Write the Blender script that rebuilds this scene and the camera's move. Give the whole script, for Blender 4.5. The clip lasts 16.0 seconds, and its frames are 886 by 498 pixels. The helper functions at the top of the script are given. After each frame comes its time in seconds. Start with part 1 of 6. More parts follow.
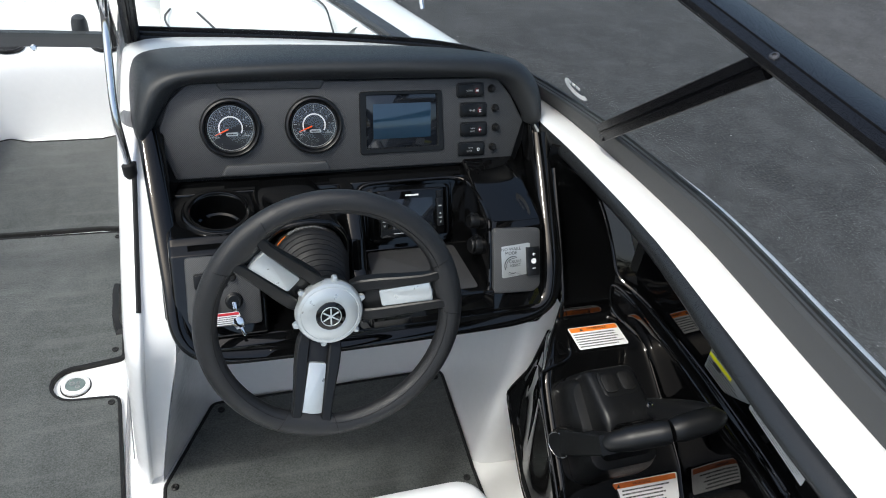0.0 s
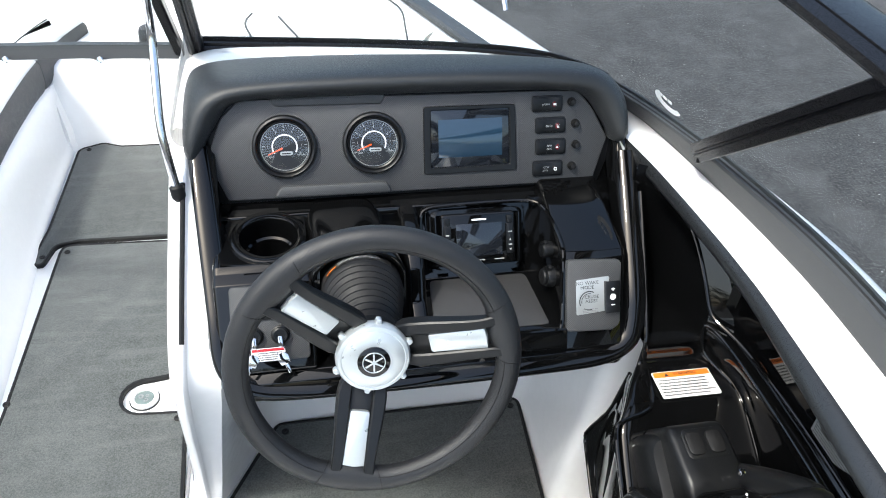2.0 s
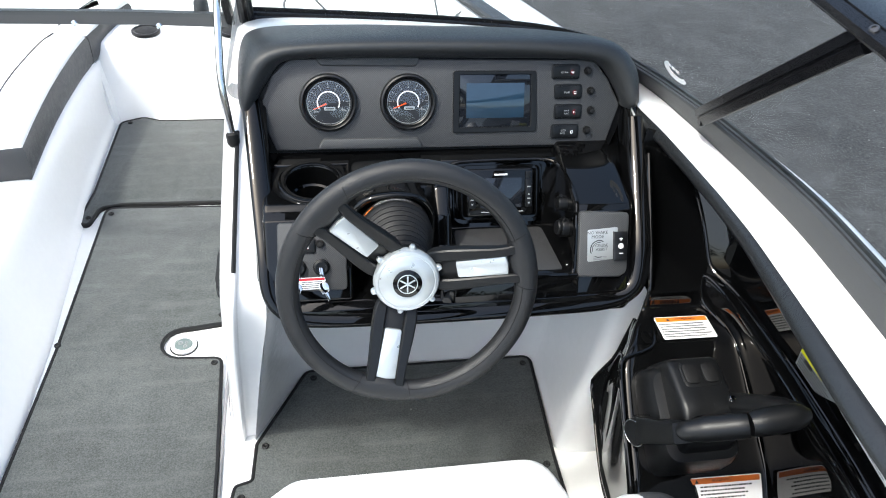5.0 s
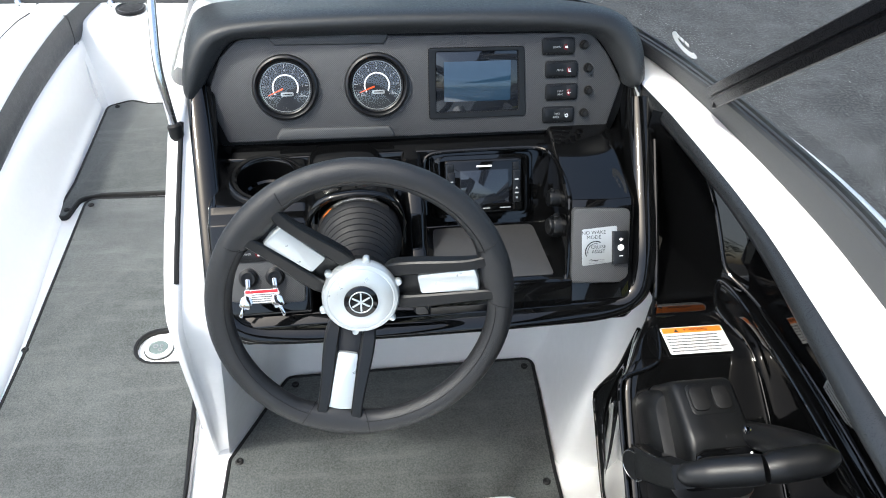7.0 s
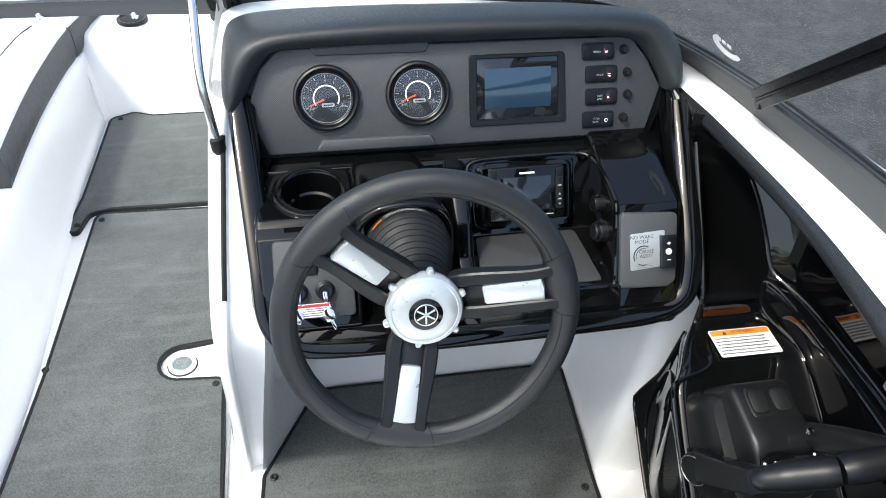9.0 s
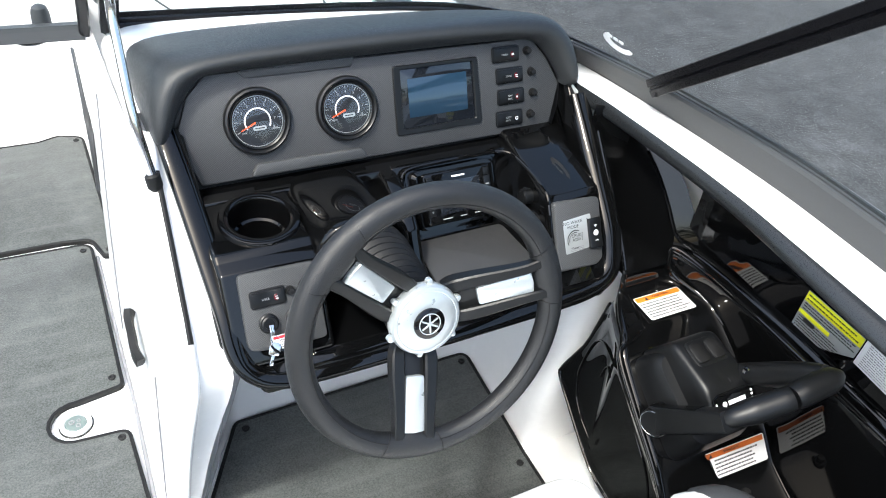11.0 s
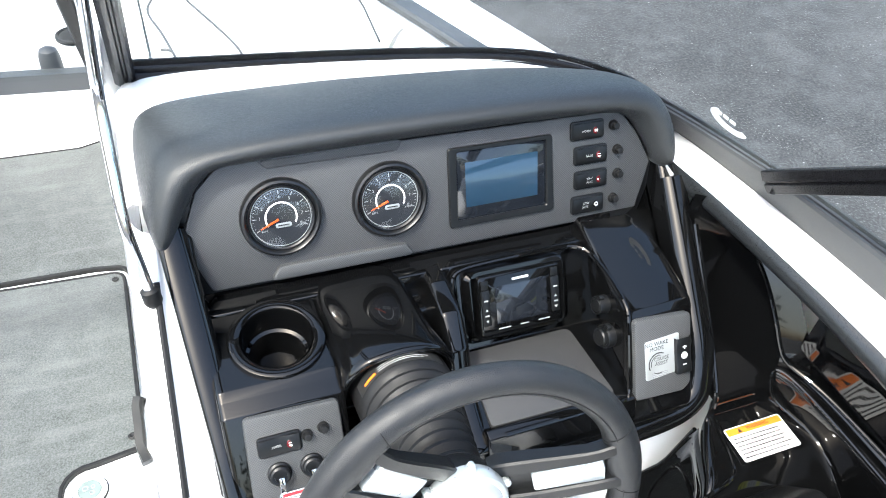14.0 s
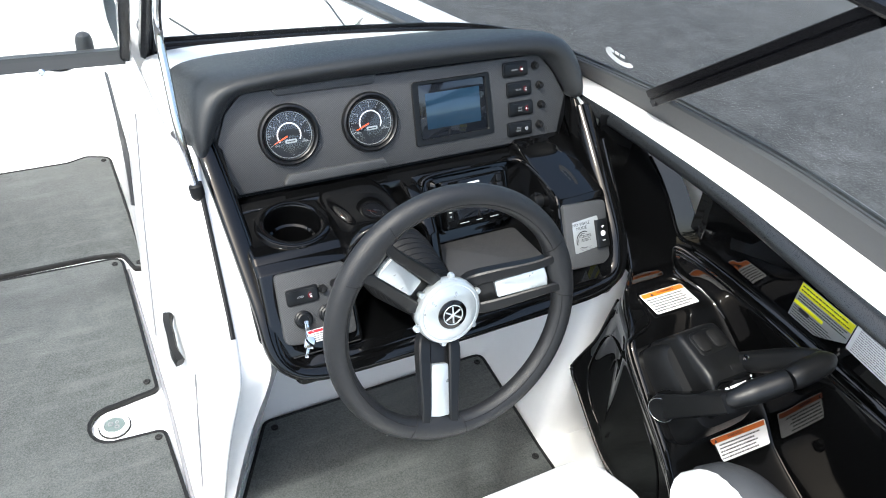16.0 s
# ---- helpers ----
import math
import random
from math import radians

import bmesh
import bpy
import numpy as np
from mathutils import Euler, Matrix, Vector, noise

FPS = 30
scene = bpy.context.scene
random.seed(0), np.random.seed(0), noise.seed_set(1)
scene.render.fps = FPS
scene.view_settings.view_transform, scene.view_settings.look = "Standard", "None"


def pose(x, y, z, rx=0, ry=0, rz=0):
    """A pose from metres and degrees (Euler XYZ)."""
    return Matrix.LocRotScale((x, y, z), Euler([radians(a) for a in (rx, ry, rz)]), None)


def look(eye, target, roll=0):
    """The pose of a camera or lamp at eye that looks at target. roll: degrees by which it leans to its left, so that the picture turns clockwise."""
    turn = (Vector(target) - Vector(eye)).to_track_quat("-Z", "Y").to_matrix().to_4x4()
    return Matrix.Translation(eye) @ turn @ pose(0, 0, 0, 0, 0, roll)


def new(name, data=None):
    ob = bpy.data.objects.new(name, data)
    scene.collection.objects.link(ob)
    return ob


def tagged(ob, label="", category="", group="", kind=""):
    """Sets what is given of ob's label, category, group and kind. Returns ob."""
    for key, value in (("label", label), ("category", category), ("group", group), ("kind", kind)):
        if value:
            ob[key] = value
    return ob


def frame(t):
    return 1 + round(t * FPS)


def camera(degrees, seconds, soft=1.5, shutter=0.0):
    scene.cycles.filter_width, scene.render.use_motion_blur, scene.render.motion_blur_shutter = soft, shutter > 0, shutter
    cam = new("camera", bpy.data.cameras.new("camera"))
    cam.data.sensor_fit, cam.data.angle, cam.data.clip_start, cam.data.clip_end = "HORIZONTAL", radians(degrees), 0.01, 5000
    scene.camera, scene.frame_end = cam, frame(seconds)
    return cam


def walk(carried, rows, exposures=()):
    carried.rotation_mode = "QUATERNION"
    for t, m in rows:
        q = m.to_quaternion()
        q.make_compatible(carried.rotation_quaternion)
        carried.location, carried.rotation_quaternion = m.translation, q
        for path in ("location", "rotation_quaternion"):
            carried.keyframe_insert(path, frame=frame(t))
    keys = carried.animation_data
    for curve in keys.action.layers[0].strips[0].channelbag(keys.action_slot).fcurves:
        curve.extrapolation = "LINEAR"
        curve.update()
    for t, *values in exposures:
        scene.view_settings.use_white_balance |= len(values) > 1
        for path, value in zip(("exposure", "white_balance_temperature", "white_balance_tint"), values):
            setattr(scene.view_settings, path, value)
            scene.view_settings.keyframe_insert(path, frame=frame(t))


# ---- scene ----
# camera: seconds, place, yaw, pitch, roll
cam = camera(59.46, 16.0, soft=1.0)
ROWS = [
    (0, -0.1704, -0.7601, 1.3915, -23.094, -37.590, 8.825),
    (0.5, -0.1004, -0.7237, 1.3804, -18.693, -38.325, 9.621),
    (1, -0.0858, -0.6828, 1.3862, -15.312, -38.370, 8.341),
    (1.5, -0.0687, -0.6525, 1.3853, -14.022, -38.086, 6.242),
    (2, -0.0727, -0.6496, 1.3711, -13.367, -39.063, 4.130),
    (2.5, -0.0789, -0.6572, 1.3673, -12.344, -39.482, 2.896),
    (3, -0.1096, -0.7159, 1.3752, -14.005, -38.389, 2.546),
    (3.5, -0.1481, -0.8012, 1.3848, -14.586, -37.708, 4.385),
    (4, -0.1735, -0.8726, 1.3918, -13.867, -37.218, 5.758),
    (4.2, -0.1823, -0.8777, 1.4056, -13.742, -37.478, 5.939),
    (6.3, -0.0014, -0.6497, 1.3136, -9.547, -40.738, 2.883),
    (6.5, -0.0062, -0.6507, 1.3175, -9.557, -41.064, 2.938),
    (7, -0.0069, -0.6648, 1.3167, -9.244, -40.920, 2.596),
    (7.5, -0.0107, -0.6658, 1.3259, -9.369, -40.347, 1.468),
    (8, -0.0241, -0.6611, 1.3204, -9.546, -40.211, 0.319),
    (8.5, -0.0525, -0.6499, 1.3235, -9.514, -40.347, 1.172),
    (9, -0.1041, -0.6360, 1.3132, -11.227, -40.626, 2.415),
    (9.2, -0.1448, -0.6292, 1.3084, -15.256, -41.262, 4.317),
    (11.3, -0.3496, -0.5359, 1.3311, -32.143, -39.342, 7.938),
    (11.5, -0.3249, -0.5033, 1.3343, -31.197, -39.499, 8.201),
    (12, -0.2509, -0.3630, 1.3291, -24.872, -41.655, 6.930),
    (12.5, -0.1897, -0.2690, 1.3033, -22.404, -43.732, 5.808),
    (13, -0.1768, -0.2441, 1.2957, -21.947, -45.357, 5.265),
    (13.5, -0.2174, -0.2898, 1.3246, -23.419, -45.609, 5.607),
    (14, -0.2117, -0.3068, 1.3549, -26.237, -43.252, 7.442),
    (14.5, -0.2139, -0.3339, 1.3707, -26.303, -41.797, 5.914),
    (15, -0.2885, -0.4139, 1.3561, -27.707, -40.801, 5.574),
    (15.5, -0.3748, -0.5416, 1.3502, -29.838, -39.315, 5.781),
    (16, -0.4056, -0.6365, 1.3598, -31.149, -38.154, 6.457),
]
EXPOSURES = [(t, e, 6480, 3.5) for t, e in ((0.0, 0.73), (0.5, 1.03), (1.0, 1.33), (1.5, 1.46), (2.5, 1.53), (4.0, 1.41), (7.0, 1.58), (9.0, 1.49), (11.5, 1.84), (12.0, 1.94), (12.5, 2.16), (13.0, 2.34), (13.5, 2.38), (14.5, 2.38), (16.0, 1.70))]
walk(cam, [(t, pose(x, y, z, 90 + pitch, 0, yaw) @ pose(0, 0, 0, 0, 0, roll)) for t, x, y, z, yaw, pitch, roll in ROWS], EXPOSURES)

# ---------------------------------------------------------------- light
SUN_AT = Vector((-0.45, -0.235, 0.86)).normalized()   # towards the sun
world = bpy.data.worlds.new("sky")
world.use_nodes = True
scene.world = world
wn = world.node_tree
sky = wn.nodes.new("ShaderNodeTexSky")
sky.sky_type, sky.sun_disc = "NISHITA", False
sky.sun_elevation = math.asin(SUN_AT.z)
sky.sun_rotation = math.atan2(SUN_AT.x, SUN_AT.y)
sky.air_density, sky.dust_density, sky.ozone_density = 0.85, 3.4, 0.55
wn.nodes["Background"].inputs["Strength"].default_value = 0.15
wn.links.new(sky.outputs[0], wn.nodes["Background"].inputs["Color"])
sun = new("sun", bpy.data.lights.new("sun", "SUN"))
sun.data.energy, sun.data.angle, sun.data.color = 1.22, radians(6.0), (1.0, 0.99, 0.975)
sun.matrix_world = look((0, 0, 0), -SUN_AT)


# ---------------------------------------------------------------- materials
class Nodes:
    """A node material under construction."""

    def __init__(self, name):
        self.mat = bpy.data.materials.new(name)
        self.mat.use_nodes = True
        self.tree = self.mat.node_tree
        self.bsdf = self.tree.nodes["Principled BSDF"]
        self.coord = self.tree.nodes.new("ShaderNodeTexCoord").outputs["Object"]

    def node(self, kind, **sockets):
        n = self.tree.nodes.new(kind)
        for key, value in sockets.items():
            if isinstance(value, bpy.types.NodeSocket):
                self.tree.links.new(value, n.inputs[key])
            else:
                n.inputs[key].default_value = value
        return n

    def set(self, **sockets):
        for key, value in sockets.items():
            key = key.replace("_", " ")
            if isinstance(value, bpy.types.NodeSocket):
                self.tree.links.new(value, self.bsdf.inputs[key])
            else:
                self.bsdf.inputs[key].default_value = value
        return self

    def noise(self, scale, detail=4.0, rough=0.55):
        return self.node("ShaderNodeTexNoise", Vector=self.coord, Scale=scale, Detail=detail, Roughness=rough).outputs["Fac"]

    def ramp(self, fac, stops):
        n = self.node("ShaderNodeValToRGB", Fac=fac)
        while len(n.color_ramp.elements) < len(stops):
            n.color_ramp.elements.new(0.5)
        for e, (at, c) in zip(n.color_ramp.elements, stops):
            e.position, e.color = at, (*c, 1) if not isinstance(c, float) else (c, c, c, 1)
        return n.outputs["Color"]

    def mix(self, fac, a, b):
        n = self.tree.nodes.new("ShaderNodeMix")
        n.data_type = "RGBA"
        for key, value in ((0, fac), (6, a), (7, b)):
            if isinstance(value, bpy.types.NodeSocket):
                self.tree.links.new(value, n.inputs[key])
            else:
                n.inputs[key].default_value = value if key == 0 else (*value, 1)
        return n.outputs[2]

    def bump(self, height, strength, distance):
        n = self.node("ShaderNodeBump", Height=height, Strength=strength, Distance=distance)
        self.tree.links.new(n.outputs[0], self.bsdf.inputs["Normal"])
        return self


def plain(name, color, rough, metal=0.0, coat=0.0, vary=0.15, grain=60.0, bump=0.0, bump_scale=900.0, scratch=0.0):
    """A surface whose tone and gloss vary at two scales, with a fine relief."""
    m = Nodes(name)
    broad, fine = m.noise(7.0, 3.0), m.noise(grain, 5.0)
    add = m.node("ShaderNodeMath")
    m.tree.links.new(broad, add.inputs[0])
    m.tree.links.new(fine, add.inputs[1])
    half = m.node("ShaderNodeMath")
    half.operation = "MULTIPLY"
    m.tree.links.new(add.outputs[0], half.inputs[0])
    half.inputs[1].default_value = 0.5
    dark = tuple(c * (1 - vary) for c in color)
    light = tuple(min(1.0, c * (1 + vary)) for c in color)
    m.set(Base_Color=m.ramp(half.outputs[0], [(0.3, dark), (0.7, light)]), Metallic=metal, Coat_Weight=coat, Coat_Roughness=0.04)
    m.set(Roughness=m.ramp(fine, [(0.3, max(0.02, rough * 0.8)), (0.75, min(1.0, rough * 1.25 + scratch))]))
    if bump:
        m.bump(m.noise(bump_scale, 3.0), bump, 0.001)
    return m.mat


GELCOAT = plain("white_gelcoat", (0.90, 0.90, 0.89), 0.22, coat=0.3, vary=0.02)
GLOSS = plain("black_gloss", (0.0026, 0.0027, 0.0029), 0.035, vary=0.2, grain=25)
GLOSS.node_tree.nodes["Principled BSDF"].inputs["Specular IOR Level"].default_value = 0.42
SATIN = plain("black_plastic", (0.0050, 0.0054, 0.0060), 0.36, vary=0.10, grain=500, bump=0.15, bump_scale=1600)
SATIN.node_tree.nodes["Principled BSDF"].inputs["Specular IOR Level"].default_value = 0.34
RUBBER = plain("black_rubber", (0.006, 0.006, 0.0062), 0.55, vary=0.2, bump=0.2, bump_scale=700)
RUBBER.node_tree.nodes["Principled BSDF"].inputs["Specular IOR Level"].default_value = 0.3
LEATHER = plain("wheel_leather", (0.0086, 0.0091, 0.0100), 0.47, vary=0.18, bump=0.45, bump_scale=950)
VINYL_BLACK = plain("black_vinyl", (0.0245, 0.0263, 0.0273), 0.46, vary=0.05, grain=300, bump=0.5, bump_scale=700)
VINYL_WHITE = plain("white_vinyl", (0.80, 0.80, 0.78), 0.42, vary=0.03, bump=0.25, bump_scale=500)
VINYL_GREY = plain("dark_grey_vinyl", (0.045, 0.047, 0.05), 0.45, vary=0.15, bump=0.4, bump_scale=600)
FRAME = plain("grey_anodised_frame", (0.046, 0.048, 0.050), 0.60, vary=0.06, grain=900)
FRAME_BLACK = plain("black_frame", (0.0065, 0.0065, 0.0075), 0.28, vary=0.06, grain=900)
FRAME_BLACK.node_tree.nodes["Principled BSDF"].inputs["Specular IOR Level"].default_value = 0.16
CHROME = plain("polished_steel", (0.72, 0.72, 0.73), 0.08, metal=1.0, vary=0.06)
BOLT = plain("dull_steel", (0.10, 0.10, 0.105), 0.35, metal=0.8, vary=0.1)
SILVER = plain("silver_paint", (0.50, 0.535, 0.545), 0.33, metal=0.55, coat=0.3, vary=0.04)
PAPER = plain("white_label", (0.80, 0.80, 0.80), 0.35, vary=0.03)
ORANGE = plain("orange_print", (0.82, 0.20, 0.02), 0.35, vary=0.04)
YELLOW = plain("yellow_print", (0.80, 0.78, 0.02), 0.35, vary=0.04)
INK = plain("black_print", (0.02, 0.02, 0.02), 0.4)
INK_GREY = plain("grey_print", (0.22, 0.22, 0.23), 0.4)
WHITE_PRINT = plain("white_print", (0.75, 0.75, 0.75), 0.4)
LENS = plain("switch_lens", (0.10, 0.006, 0.009), 0.2)
RED_PRINT = plain("red_print", (0.45, 0.02, 0.03), 0.4)
NEEDLE = plain("orange_needle", (0.9, 0.10, 0.01), 0.4, vary=0.03)
PLATE = plain("silver_label", (0.44, 0.46, 0.46), 0.35, metal=0.5, vary=0.05)
PAD = plain("grey_rubber_pad", (0.036, 0.036, 0.037), 0.42, vary=0.08, bump=0.3, bump_scale=1500)
DIAL_PRINT = plain("dial_print", (0.31, 0.32, 0.32), 0.4)
BEZEL = plain("bezel_black", (0.005, 0.0052, 0.006), 0.36, vary=0.05, grain=900)
DIAL_FACE = plain("dial_face", (0.010, 0.0115, 0.015), 0.5, vary=0.05, grain=900)
ROLL = plain("dark_coaming", (0.014, 0.0155, 0.017), 0.30, vary=0.06, grain=900)
DARK = plain("cavity_shade", (0.004, 0.004, 0.004), 0.6)


def fabric():
    m = Nodes("marine_carpet")
    broad, mid, fine = m.noise(4.0, 6.0, 0.7), m.noise(22.0, 5.0, 0.65), m.noise(280.0, 3.0, 0.7)
    a = m.ramp(broad, [(0.30, (0.020, 0.024, 0.0235)), (0.5, (0.050, 0.057, 0.055)), (0.70, (0.094, 0.103, 0.099))])
    b = m.ramp(mid, [(0.33, (0.030, 0.035, 0.034)), (0.68, (0.080, 0.088, 0.085))])
    c = m.ramp(fine, [(0.34, (0.008, 0.010, 0.010)), (0.66, (0.165, 0.173, 0.169))])
    tone = m.mix(0.34, m.mix(0.40, a, b), c)
    # brushed streaks across the pile and a few pale lint specks
    squash = m.node("ShaderNodeMapping", Vector=m.coord)
    squash.inputs["Scale"].default_value = (3.0, 22.0, 3.0)
    streak = m.node("ShaderNodeTexNoise", Vector=squash.outputs[0], Scale=1.6, Detail=5.0).outputs["Fac"]
    tone = m.mix(m.ramp(streak, [(0.52, 0.0), (0.72, 0.35)]), tone, (0.13, 0.138, 0.132))
    lint = m.node("ShaderNodeTexVoronoi", Vector=m.coord, Scale=26.0)
    spot = m.mix(m.ramp(lint.outputs["Color"], [(0.86, 0.0), (0.90, 1.0)]), (0, 0, 0), m.ramp(lint.outputs["Distance"], [(0.05, 0.8), (0.09, 0.0)]))
    m.set(Base_Color=m.mix(spot, tone, (0.30, 0.30, 0.28)), Roughness=0.95, Sheen_Weight=0.2)
    m.bump(fine, 0.6, 0.002)
    return m.mat


def weave():
    """Grey plastic with a fine regular woven relief, about three millimetres a thread."""
    m = Nodes("grey_woven_panel")
    split = m.node("ShaderNodeSeparateXYZ", Vector=m.coord)

    def maths(kind, a, b):
        n = m.tree.nodes.new("ShaderNodeMath")
        n.operation = kind
        for k, v in enumerate((a, b)):
            if isinstance(v, bpy.types.NodeSocket):
                m.tree.links.new(v, n.inputs[k])
            else:
                n.inputs[k].default_value = v
        return n.outputs[0]

    across = maths("SINE", maths("MULTIPLY", split.outputs["X"], 2030.0), 0.0)
    upward = maths("ADD", maths("MULTIPLY", split.outputs["Y"], 0.45), maths("MULTIPLY", split.outputs["Z"], 0.89))
    upward = maths("SINE", maths("MULTIPLY", upward, 2030.0), 0.0)
    thread = maths("MULTIPLY_ADD", maths("MULTIPLY", across, upward), 0.5)
    thread.node.inputs[2].default_value = 0.5
    broad = m.noise(9.0)
    tone = m.ramp(broad, [(0.3, (0.065, 0.067, 0.069)), (0.7, (0.076, 0.078, 0.080))])
    dark = m.ramp(broad, [(0.3, (0.021, 0.022, 0.023)), (0.7, (0.027, 0.028, 0.029))])
    m.set(Base_Color=m.mix(thread, dark, tone), Roughness=0.5)
    m.bump(thread, 0.6, 0.0006)
    return m.mat


def asphalt():
    m = Nodes("asphalt")
    broad, mid, fine = m.noise(0.35, 5.0, 0.6), m.noise(3.0, 5.0), m.noise(65.0, 3.0)
    base = m.ramp(broad, [(0.38, (0.006, 0.006, 0.006)), (0.62, (0.078, 0.077, 0.075))])
    worn = m.ramp(mid, [(0.35, (0.028, 0.029, 0.030)), (0.75, (0.070, 0.070, 0.071))])
    grit = m.ramp(fine, [(0.38, (0.008, 0.008, 0.008)), (0.57, (0.062, 0.061, 0.061)), (0.72, (0.19, 0.188, 0.184))])
    tone = m.mix(0.46, m.mix(0.5, base, worn), grit)
    # scattered pale chippings, thick in some places and thin in others
    cell = m.node("ShaderNodeTexVoronoi", Vector=m.coord, Scale=64.0, Randomness=1.0)
    dot = m.ramp(cell.outputs["Distance"], [(0.17, 1.0), (0.33, 0.0)])
    pick = m.ramp(cell.outputs["Color"], [(0.60, 0.0), (0.80, 1.0)])
    chips = m.mix(m.ramp(m.noise(1.3, 4.0), [(0.42, 0.0), (0.66, 1.0)]), (0, 0, 0), m.mix(pick, (0, 0, 0), dot))
    tone = m.mix(chips, tone, (0.24, 0.237, 0.230))
    coarse = m.node("ShaderNodeTexVoronoi", Vector=m.coord, Scale=21.0, Randomness=1.0)
    lone = m.mix(m.ramp(coarse.outputs["Color"], [(0.72, 0.0), (0.80, 1.0)]), (0, 0, 0), m.ramp(coarse.outputs["Distance"], [(0.07, 1.0), (0.14, 0.0)]))
    tone = m.mix(lone, tone, (0.36, 0.355, 0.34))
    dust = m.ramp(m.noise(5.5, 8.0, 0.75), [(0.46, 0.0), (0.70, 0.5)])
    tone = m.mix(dust, tone, (0.105, 0.105, 0.106))
    # pale scuffs and dark sealed cracks
    scuff = m.ramp(m.noise(0.9, 6.0, 0.7), [(0.60, 0.0), (0.74, 0.45)])
    tone = m.mix(scuff, tone, (0.13, 0.13, 0.135))
    bend = m.node("ShaderNodeTexNoise", Vector=m.coord, Scale=1.2, Detail=5.0)
    warp = m.node("ShaderNodeMixRGB", Fac=0.25, Color1=m.coord, Color2=bend.outputs["Color"])
    some = m.ramp(m.noise(0.25, 2.0), [(0.50, 0.0), (0.62, 1.0)])
    crack = m.node("ShaderNodeTexVoronoi", Vector=warp.outputs[0], Scale=0.55)
    crack.feature = "DISTANCE_TO_EDGE"
    tone = m.mix(m.mix(some, (0, 0, 0), m.ramp(crack.outputs["Distance"], [(0.003, 0.6), (0.007, 0.0)])), tone, (0.02, 0.02, 0.022))
    m.set(Base_Color=tone, Roughness=0.85)
    m.bump(fine, 0.8, 0.01)
    return m.mat


def pane(name, tint, gloss):
    """Clear glazing: lets light straight through, and mirrors at its surface."""
    m = Nodes(name)
    m.tree.nodes.remove(m.bsdf)
    clear = m.node("ShaderNodeBsdfTransparent", Color=(*tint, 1))
    shine = m.node("ShaderNodeBsdfGlossy", Color=(1, 1, 1, 1), Roughness=0.02)
    facing = m.node("ShaderNodeLayerWeight", Blend=0.5)
    steep = m.node("ShaderNodeMath")
    steep.operation = "POWER"
    m.tree.links.new(facing.outputs["Facing"], steep.inputs[0])
    steep.inputs[1].default_value = 4.0
    some = m.node("ShaderNodeMath")
    some.operation = "MULTIPLY_ADD"
    m.tree.links.new(steep.outputs[0], some.inputs[0])
    some.inputs[1].default_value, some.inputs[2].default_value = gloss
    both = m.node("ShaderNodeMixShader", Fac=some.outputs[0])
    m.tree.links.new(clear.outputs[0], both.inputs[1])
    m.tree.links.new(shine.outputs[0], both.inputs[2])
    m.tree.links.new(both.outputs[0], m.tree.nodes["Material Output"].inputs[0])
    return m.mat


CARPET, WEAVE, ASPHALT = fabric(), weave(), asphalt()
GLASS = pane("windscreen_glass", (0.93, 0.95, 0.95), (0.03, 0.003))
CLEAR = pane("gauge_glass", (0.97, 0.97, 0.97), (0.3, 0.060))
SCREEN = plain("display_glass", (0.010, 0.012, 0.016), 0.05, coat=0.6)
BLUE = plain("blue_display", (0.016, 0.038, 0.065), 0.05, coat=0.6, vary=0.1)


# ---------------------------------------------------------------- mesh helpers
def part(name, bm, material, parent=None, label="", at=None, sharp=35):
    """Links a bmesh as one mesh object, under a thing or a part of one."""
    bmesh.ops.recalc_face_normals(bm, faces=bm.faces)
    me = bpy.data.meshes.new(name)
    bm.to_mesh(me)
    bm.free()
    me.materials.append(material)
    me.shade_smooth()
    me.set_sharp_from_angle(angle=radians(sharp))
    ob = new(name, me)
    if at is not None:
        ob.matrix_basis = at
    under(ob, parent)
    if label:
        ob["label"] = label
    return ob


def placed(ob):
    """Where an object stands in the world."""
    return (placed(ob.parent) @ ob.matrix_parent_inverse if ob.parent else Matrix.Identity(4)) @ ob.matrix_basis


def under(ob, parent):
    if parent is not None:
        ob.parent = parent
        ob.matrix_parent_inverse = placed(parent).inverted()
    return ob


def thing(name, label, category, at=(0, 0, 0), group="", kind=""):
    ob = new(name)
    ob.empty_display_size = 0.02
    ob.matrix_basis = at if isinstance(at, Matrix) else Matrix.Translation(at)
    return tagged(ob, label, category, group, kind)


def chaikin(pts, n=2, closed=False):
    """Cuts the corners of a line of points, and keeps its ends."""
    pts = [Vector(p) for p in pts]
    for _ in range(n):
        out = [] if closed else [pts[0]]
        for a, b in zip(pts, pts[1:] + pts[:1] if closed else pts[1:]):
            out += [a * 0.75 + b * 0.25, a * 0.25 + b * 0.75]
        if not closed:
            out[1:2], out[-1:] = ([out[1]], [out[-1], pts[-1]])
        pts = out
    return pts


def smooth_grid(rows, n=1, m=1, closed_rows=False):
    rows = [chaikin(r, n, closed_rows) for r in rows]
    cols = [chaikin(c, m) for c in zip(*rows)]
    return [list(r) for r in zip(*cols)]


